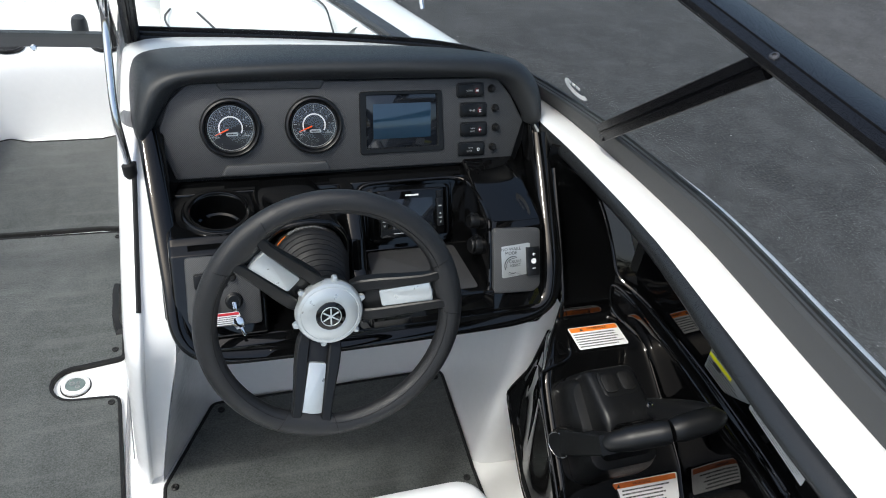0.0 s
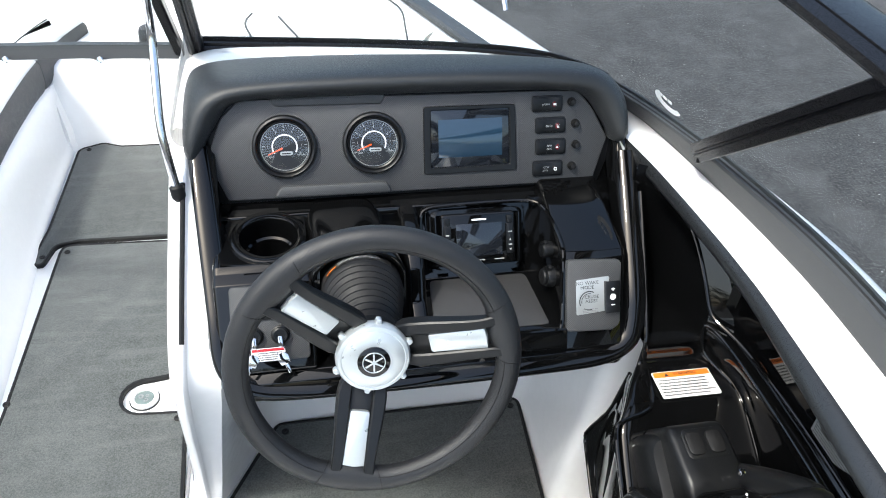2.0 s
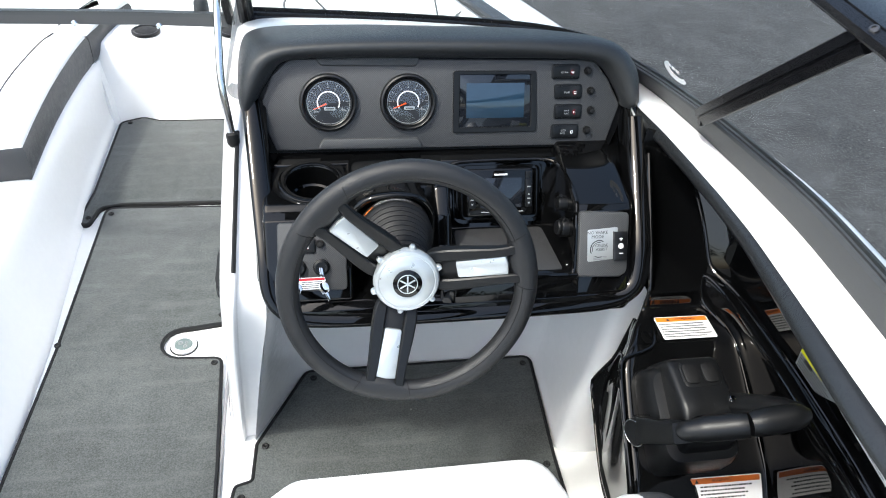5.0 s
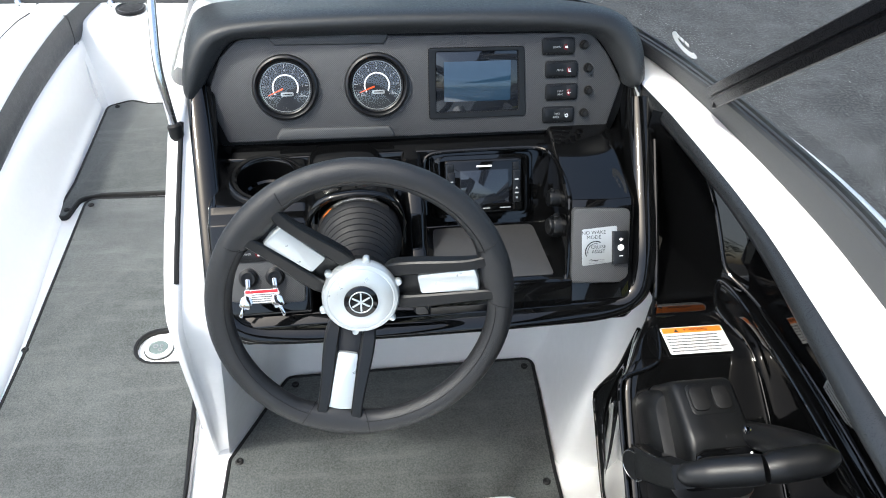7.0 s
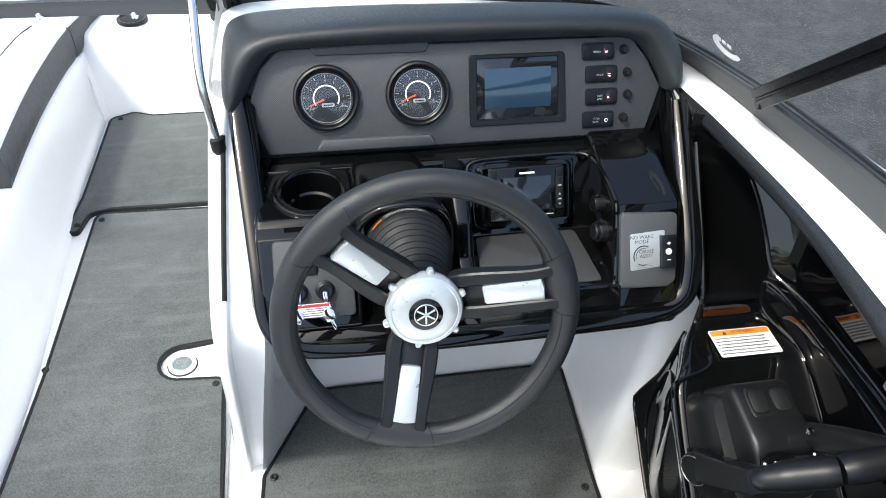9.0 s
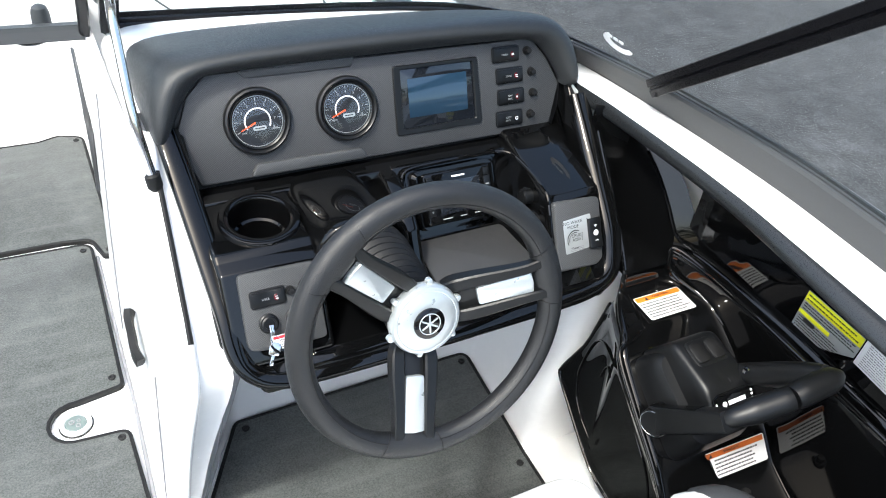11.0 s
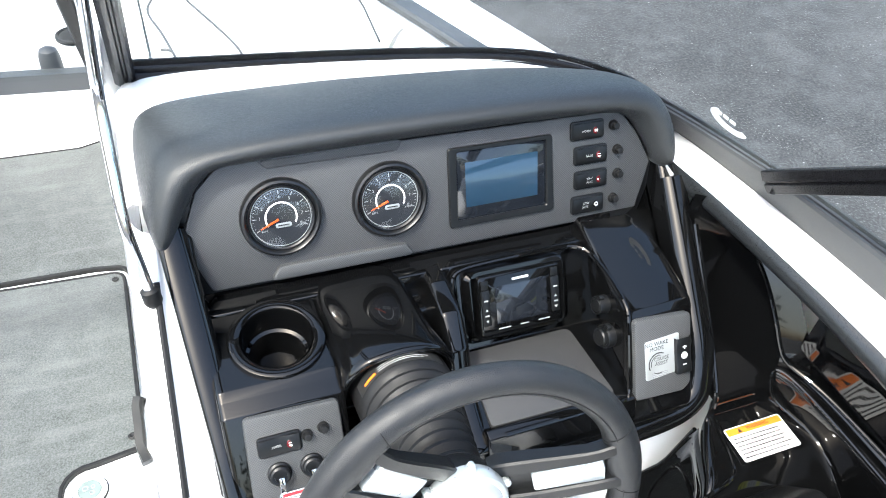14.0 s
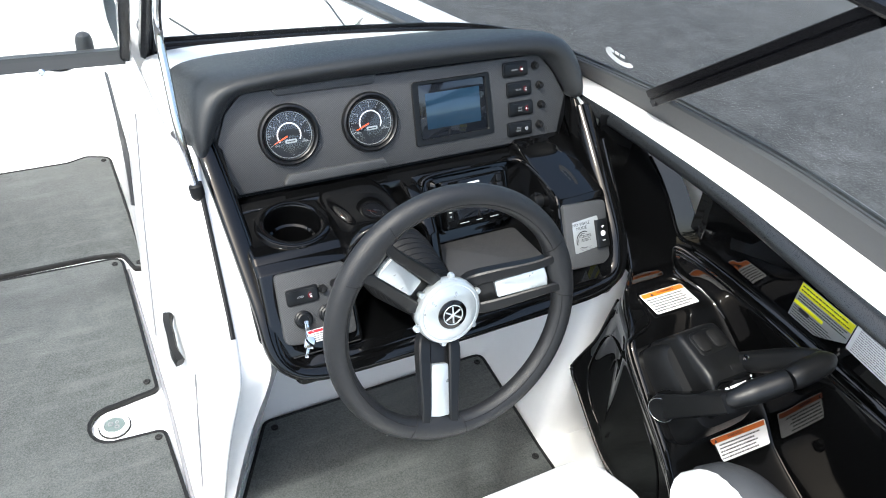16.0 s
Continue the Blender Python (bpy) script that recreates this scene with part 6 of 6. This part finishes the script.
rows = [seat_loop(0.05, -0.03, -0.16), seat_loop(0.28, -0.01, -0.13), seat_loop(0.34, 0.0, -0.112), seat_loop(0.375, 0.0, -0.108), seat_loop(0.395, -0.012, -0.122), seat_loop(0.402, -0.05, -0.17)]
part("cushion", grid(smooth_grid(rows, 0, 1), closed=True, caps=True), VINYL_WHITE, seat)
part("piping", tube([p + Vector((0, 0, 0.0)) for p in seat_loop(0.352, 0.001, -0.109)], 0.0028, 6), VINYL_GREY, seat, "dark piping")
bol = chaikin([(0.30, -0.255, 0.40), (0.305, -0.28, 0.44), (0.305, -0.33, 0.455), (0.30, -0.75, 0.47)], 2)
part("side_bolster", tube(bol, [0.012] + [0.045] * (len(bol) - 1), 16), VINYL_WHITE, seat, "rounded white side bolster")
part("bolster_cover", tube([p + Vector((0.020, -0.004, 0.010)) for p in bol], [0.010] + [0.0440] * (len(bol) - 1), 16), VINYL_GREY, seat, "dark grey vinyl bolster cover")
part("bolster_side", thick([[(0.350, -0.24, 0.1), (0.352, -0.75, 0.1)], [(0.352, -0.25, 0.43), (0.352, -0.75, 0.46)]], (0.012, 0, 0)), VINYL_GREY, seat, "dark grey outer panel")

# ---------------------------------------------------------------- port side: bench, bulkhead and step to the bow
def port_x(y):
    return at_y(y, [1.95, 1.79, 1.64, 1.53, 1.33, 1.15, 0.97, 0.5, -0.5, -1.5], [-0.675, -0.744, -0.785, -0.800, -0.815, -0.818, -0.812, -0.83, -0.87, -0.93])


def mat_x(y):
    return at_y(y, [1.60, 1.2, 0.56, 0.19, -0.9, -1.5], [-0.748, -0.757, -0.728, -0.752, -0.81, -0.84])


rows = [[(mat_x(y), y, -0.01), (mat_x(y) - 0.006, y, 0.012), (mat_x(y) - 0.020, y, 0.035), (mat_x(y) * 0.5 + port_x(y) * 0.5 - 0.006, y, 0.10), (port_x(y) + 0.010, y, 0.185), (port_x(y) - 0.004, y, 0.207), (port_x(y) - 0.04, y, 0.212), (port_x(y) - 0.3, y, 0.214)] for y in (-1.5, -0.6, 0.0, 0.5, 0.9, 1.2, 1.45, 1.60, 1.66)]
structure("wall_port", grid(smooth_grid(rows, 2, 1)), GELCOAT, "white moulded inner side of the port bench", "bench moulding")


def bench_loop(inner, z, grow, outer=-1.35):
    p = [Vector((x + grow, y)) for x, y in inner]
    p[0].y -= grow
    p[-1].y += grow
    line = [p[0]] + chaikin(p, 1)[1:-1] + [p[-1]]
    return [Vector((q.x, q.y, z)) for q in line + [Vector((outer, p[-1].y)), Vector((outer, p[0].y - 0.10))]]


def bench_unit(name, label, inner, seam):
    b = thing(name, label, "boat seat", (-1.0, inner[0][1], 0.2), group="port bench cushions")
    part("front_band", grid([bench_loop(inner, z, g) for z, g in ((0.195, -0.010), (0.214, 0.0), (0.232, 0.004), (0.288, 0.002), (0.302, -0.004))], closed=True), VINYL_GREY, b, "dark grey vinyl band")
    part("cushion", grid(smooth_grid([bench_loop(inner, z, g) for z, g in ((0.296, -0.003), (0.306, -0.004), (0.318, -0.014), (0.324, -0.035), (0.326, -0.08))], 0, 1), closed=True, caps=True), VINYL_WHITE, b)
    part("seam", tube(chaikin([(x, y, 0.3262) for x, y in seam], 2), 0.0022, 6), VINYL_GREY, b, "dark seam")
    return b


bench_unit("port_bench", "white vinyl bench cushion with a dark grey front band", [(-0.815, 0.975), (-0.819, 1.15), (-0.816, 1.33), (-0.801, 1.53), (-0.787, 1.628)], [(-0.905, 0.95), (-0.935, 1.23), (-0.90, 1.53), (-0.873, 1.60)])
bench_unit("bow_port_bench", "white vinyl bench cushion running on into the bow", [(-0.785, 1.634), (-0.748, 1.79), (-0.715, 1.875), (-0.700, 1.91)], [(-0.87, 1.66), (-0.83, 1.80), (-0.80, 1.88)])
aft = thing("passenger_bench", "white vinyl port seat beside the aisle", "boat seat", (-1.05, 0.2, 0))
rows = [[Vector((p[0], p[1], z)) for p in fillet([Vector(q) for q in ((-0.90 - g, 0.72 - g), (-1.30, 0.75 - g), (-1.30, -1.2), (-0.94 - g, -1.2))], [0.06, 0.02, 0.02, 0.02], 5)] for z, g in ((0.20, 0.0), (0.27, 0.0), (0.30, 0.02), (0.31, 0.07))]
part("cushion", grid(rows, closed=True, caps=True), VINYL_WHITE, aft)

# bulkhead and shelf where the floor steps up to the bow
prof = [(1.66, -0.01), (1.665, 0.03), (1.675, 0.08), (1.69, 0.20), (1.70, 0.245), (1.72, 0.256), (1.90, 0.262), (2.05, 0.268), (2.07, 0.30), (2.08, 0.42), (2.12, 0.45), (2.6, 0.46)]
xs = (-1.4, -0.95, -0.80, -0.70, -0.60, -0.45, -0.33, -0.24, -0.18)
bend = (-0.10, -0.06, 0.02, 0.03, 0.0, 0.0, 0.0, 0.02, 0.06)
rows = [[(x, y - b * (1 if z < 0.24 else 0.5), z) for y, z in prof] for x, b in zip(xs, bend)]
structure("wall_bow", grid(smooth_grid(rows, 1, 2)), GELCOAT, "white moulded bulkhead and step towards the bow", "bulkhead")
structure("wall_aisle", thick([[(-0.752, 1.605, -0.01), (-0.735, 1.65, -0.01), (-0.71, 1.69, -0.01), (-0.66, 1.70, -0.01)], [(-0.757, 1.615, 0.064), (-0.738, 1.68, 0.066), (-0.71, 1.73, 0.066), (-0.66, 1.74, 0.066)], [(-0.782, 1.651, 0.205), (-0.755, 1.75, 0.21), (-0.715, 1.84, 0.213), (-0.66, 1.87, 0.215)]], (-0.03, 0.02, 0)), GELCOAT, "white corner moulding at the aisle's end", "moulding")
for x in (-0.635, -0.355):
    m = Matrix.Translation((x, 1.765, 0.262))
    c = thing("deck_cup_holder", "oval black cup holder let into the white shelf", "cup holder", m, group="deck cup holders")
    part("ring", lathe([(0.046, -0.004), (0.046, 0.004), (0.042, 0.006), (0.036, 0.004), (0.035, -0.004)], 30, m, caps=False), SATIN, c)
    # flat disc without depth: the hollow's shade is put into its dark colour
    part("well", lathe([(0.0355, 0.003), (0.034, 0.0036), (0.001, 0.0036)], 28, m), DARK, c)

# ---------------------------------------------------------------- bow ahead of the windscreen
def bow_row(y):
    band = 0.315 - 0.38 * (y - 0.735) - 0.04 * max(0.0, y - 1.1) ** 2
    out = 0.478 - 0.36 * (y - 0.78) - 0.12 * max(0.0, y - 1.2) ** 2
    inn = band - 0.10
    return [(-0.18, y, 0.46), (-0.17, y, 0.495), (-0.05, y, 0.50), (min(0.10, inn - 0.05), y, 0.50), (inn - 0.02, y, 0.515), (inn, y, 0.55), (band - 0.045, y, 0.70), (band - 0.03, y, 0.722), (band + 0.03, y, 0.728), (out - 0.05, y, 0.715), (out - 0.008, y, 0.675), (out, y, 0.65), (out + 0.015, y, 0.60), (out - 0.03, y, 0.1), (out - 0.20, y, -0.45), (min(out - 0.30, -0.26), y, -0.60 - 0.38 * max(0.0, 1 - max(0.0, y - 1.0) / 1.6))]


rows = [bow_row(y) for y in (0.62, 0.70, 0.78, 0.9, 1.05, 1.2, 1.4, 1.6, 1.8, 2.0, 2.3, 2.6)]
structure("hull_bow", grid(smooth_grid(rows, 2, 1)), GELCOAT, "white bow gunwale and deck ahead of the windscreen", "bow deck")
band = [Vector(bow_row(y)[7]) + Vector((0.012, 0, 0.006)) for y in (0.66, 0.735, 0.85, 1.0, 1.15, 1.3, 1.5, 1.8, 2.1)]
coam = thing("coaming_band", "dark grey vinyl coaming band along the bow gunwale", "coaming", band[0])
part("band", sweep(chaikin(band, 1), [(-0.021, -0.006), (-0.021, 0.003), (-0.016, 0.007), (0.016, 0.007), (0.021, 0.003), (0.021, -0.006)], (1, 0.4, 0)), VINYL_GREY, coam)

bow_seat = thing("bow_cushion", "white vinyl bow seat cushions with dark piping", "boat seat", (0.0, 1.4, 0.5))
rows = [[Vector((p.x, p.y, z)) for p in fillet([Vector(q) for q in ((-0.165 + g, 0.80 + g), (0.20 - g, 0.80 + g), (0.15 - g, 1.2), (0.02 - g, 1.62 - g), (-0.165 + g, 1.64 - g))], 0.04, 4)] for z, g in ((0.49, 0.0), (0.512, 0.002), (0.522, 0.015), (0.524, 0.05))]
part("cushion", grid(rows, closed=True, caps=True), VINYL_WHITE, bow_seat)
for path in ([(-0.154, 1.403, 0.526), (-0.176, 1.34, 0.526), (-0.153, 1.244, 0.526), (-0.143, 1.165, 0.526), (-0.13, 1.08, 0.526), (-0.11, 0.85, 0.525)], [(-0.085, 1.378, 0.526), (-0.02, 1.185, 0.526), (-0.009, 1.117, 0.526), (0.01, 0.85, 0.525)], [(-0.163, 1.176, 0.526), (-0.150, 1.174, 0.526), (-0.143, 1.165, 0.526)]):
    part("piping", tube(chaikin(path, 2), 0.003, 6), VINYL_GREY, bow_seat, "dark piping")
back = thing("bow_side_lounge", "white vinyl backrest along the bow gunwale", "boat seat", (0.2, 1.2, 0.5))
pts = [(0.205, 0.85), (0.165, 1.05), (0.11, 1.25), (0.05, 1.45), (-0.03, 1.7)]
part("cushion", grid(smooth_grid([[(x - 0.045, y, 0.52), (x - 0.055, y, 0.56), (x - 0.025, y, 0.68), (x + 0.005, y, 0.712), (x + 0.045, y, 0.708), (x + 0.05, y, 0.66)] for x, y in [(px + 0.02, py) for px, py in pts]], 2, 1)), VINYL_WHITE, back)
part("piping", tube(chaikin([(0.115, 1.11, 0.713), (0.163, 1.0, 0.713), (0.180, 0.95, 0.713), (0.173, 0.864, 0.712), (0.168, 0.80, 0.712)], 2), 0.0022, 6), VINYL_GREY, back, "dark piping")
far = thing("bow_lounge", "white vinyl lounge cushions in the bow", "boat seat", (-0.4, 2.3, 0.45))
for x0, x1, y0, y1, z in ((-1.15, -0.72, 2.15, 2.9, 0.50), (-0.70, -0.20, 2.35, 3.0, 0.48), (-0.16, 0.10, 1.80, 2.6, 0.50)):
    rows = [[Vector((p.x, p.y, h)) for p in fillet([Vector(q) for q in ((x0 + g, y0 + g), (x1 - g, y0 + g), (x1 - g, y1 - g), (x0 + g, y1 - g))], 0.05, 4)] for h, g in ((0.40, 0.0), (z, 0.002), (z + 0.02, 0.015), (z + 0.024, 0.06))]
    part("cushion", grid(rows, closed=True, caps=True), VINYL_WHITE, far)
for x0, x1, y in ((-1.15, -0.72, 2.92), (-0.70, -0.20, 3.02), (-0.16, 0.08, 2.62)):
    part("backrest", box((x0 + x1) / 2, y, 0.66, x1 - x0, 0.14, 0.34, 0.04), VINYL_WHITE, far)

# speaker grille in the bow backrest
SP = frame_at((0.150, 1.50, 0.575), (0.35, -0.9, 0), (0.2, 0, 1))
spk = thing("speaker", "round white marine speaker with a perforated grille", "speaker", SP)
part("rim", lathe([(0.075, -0.01), (0.075, 0.006), (0.068, 0.010), (0.060, 0.006), (0.058, 0.002)], 40, SP, caps=False), PAPER, spk)
part("cone", lathe([(0.060, 0.0), (0.030, 0.006), (0.022, 0.010), (0.001, 0.012)], 32, SP), PAPER, spk)
bm = bmesh.new()
for r, n in ((0.028, 14), (0.037, 18), (0.046, 22), (0.054, 26)):
    for k in range(n):
        a = 2 * math.pi * k / n
        prism(rect(0.0035, 0.0035, 0, (r * math.cos(a), r * math.sin(a))), 0.002, 0.0003, SP, bm, 0.0075 - 0.05 * max(0, r - 0.03))
part("perforation", bm, INK_GREY, spk)

# black grab post by the walk-through, and steel grab rail on the bow gunwale
grab = thing("grab_post", "short black rounded post on the bow deck", "post", (-0.33, 0.80, 0.70))
part("post", lathe([(0.016, 0.0), (0.015, 0.030), (0.012, 0.040), (0.004, 0.045)], 18, Matrix.Translation((-0.328, 0.815, 0.705))), VINYL_GREY, grab)
rail_t = thing("grab_rail", "polished steel grab rail on the bow gunwale", "rail", (0.385, 1.05, 0.72))
part("rail", tube(chaikin([(0.405, 0.93, 0.715), (0.400, 0.95, 0.745), (0.36, 1.10, 0.75), (0.30, 1.30, 0.75), (0.29, 1.33, 0.715)], 2), 0.006, 10), CHROME, rail_t)

# maker's mark on the glazing: a plain white swoosh
GL = frame_at((0.508, 0.346, 0.803), (0.25, -0.90, -0.10), (-0.28, -0.35, 0.9))
decal = thing("glass_decal", "white swoosh decal on the windscreen glass", "decal", GL)
bm = bmesh.new()
outer, inner = arc(0.028, 130, 355, 18), arc(0.018, 150, 350, 18)
loops_a = [bm.verts.new(GL @ Vector((p.x * 1.15, p.y * 0.55, 0.001))) for p in outer]
loops_b = [bm.verts.new(GL @ Vector((p.x * 1.15 + 0.003, p.y * 0.42 + 0.003, 0.001))) for p in inner]
for k in range(18):
    bm.faces.new((loops_a[k], loops_a[k + 1], loops_b[k + 1], loops_b[k]))
part("swoosh", bm, PAPER, decal)
bm = bmesh.new()
for x, w in ((-0.018, 0.010), (-0.006, 0.009), (0.006, 0.010)):
    prism(rect(w, 0.006, 0.001, (x, 0.006)), 0.0005, 0.0001, GL, bm, 0.0008)
part("mark_bars", bm, PAPER, decal)

# port hull side and transom close the boat
rows = [[(x0, y, 0.36), (x0 - 0.03, y, 0.38), (x0 - 0.06, y, 0.33), (x0 - 0.05, y, 0.0), (x0 + 0.06, y, -0.35), (x0 + 0.28, y, -0.62), (-0.25, y, -0.98)] for x0, y in ((-1.32, -1.6), (-1.32, -0.6), (-1.32, 0.6), (-1.32, 1.6), (-1.22, 2.3), (-1.0, 2.9))]
structure("hull_port", grid(smooth_grid(rows, 1, 1)), GELCOAT, "white outer hull side to port", "hull")
structure("wall_stern", thick([[(-1.34, -1.60, 0.36), (-0.25, -1.62, 0.36), (0.66, -1.60, 0.72)], [(-1.30, -1.60, -0.1), (-0.25, -1.62, -0.1), (0.64, -1.60, -0.1)], [(-1.0, -1.60, -0.6), (-0.25, -1.62, -0.98), (0.4, -1.60, -0.6)]], (0, -0.04, 0)), GELCOAT, "white transom closing the boat's stern", "transom")

# ---------------------------------------------------------------- tree line beyond the parking lot, mirrored in the display and the gauges
def woods(seed):
    rnd = random.Random(seed)
    leaves, trunks = bmesh.new(), bmesh.new()
    for k in range(30):
        a = radians(185 + 170 * (k + rnd.uniform(-0.3, 0.3)) / 30)
        d, tall = rnd.uniform(42, 52), rnd.uniform(6.0, 10.0)
        root = Vector((d * math.cos(a), d * math.sin(a), -1.0))
        tube([root, root + Vector((0.1, 0, tall * 0.45)), root + Vector((0, 0.1, tall * 0.8))], [0.28, 0.2, 0.08], 6, trunks)
        for _ in range(4):
            w = rnd.uniform(0, 6.28)
            tube([root + Vector((0, 0, tall * 0.4)), root + Vector((1.6 * math.cos(w), 1.6 * math.sin(w), tall * 0.68))], [0.1, 0.04], 5, trunks)
        for _ in range(170):
            u, v, r = rnd.uniform(0, 6.28), rnd.uniform(-1, 1), rnd.uniform(0.55, 1.0)
            c = root + Vector((2.6 * r * math.cos(u) * (1 - v * v) ** 0.5, 2.6 * r * math.sin(u) * (1 - v * v) ** 0.5, tall * (0.62 + 0.36 * v * r)))
            p = [leaves.verts.new(c + Vector((rnd.uniform(-0.6, 0.6), rnd.uniform(-0.6, 0.6), rnd.uniform(-0.5, 0.5)))) for _ in range(3)]
            leaves.faces.new(p)
    return leaves, trunks


crowns, trunks = woods(5)
tree_line = tagged(new("far_woods"), "dark green tree line beyond the parking lot", "trees", kind="stuff")
part("crowns", crowns, plain("far_foliage", (0.035, 0.055, 0.022), 0.7, vary=0.4, grain=3.0), tree_line)
part("trunks", trunks, plain("far_bark", (0.07, 0.055, 0.045), 0.8, vary=0.2), tree_line)
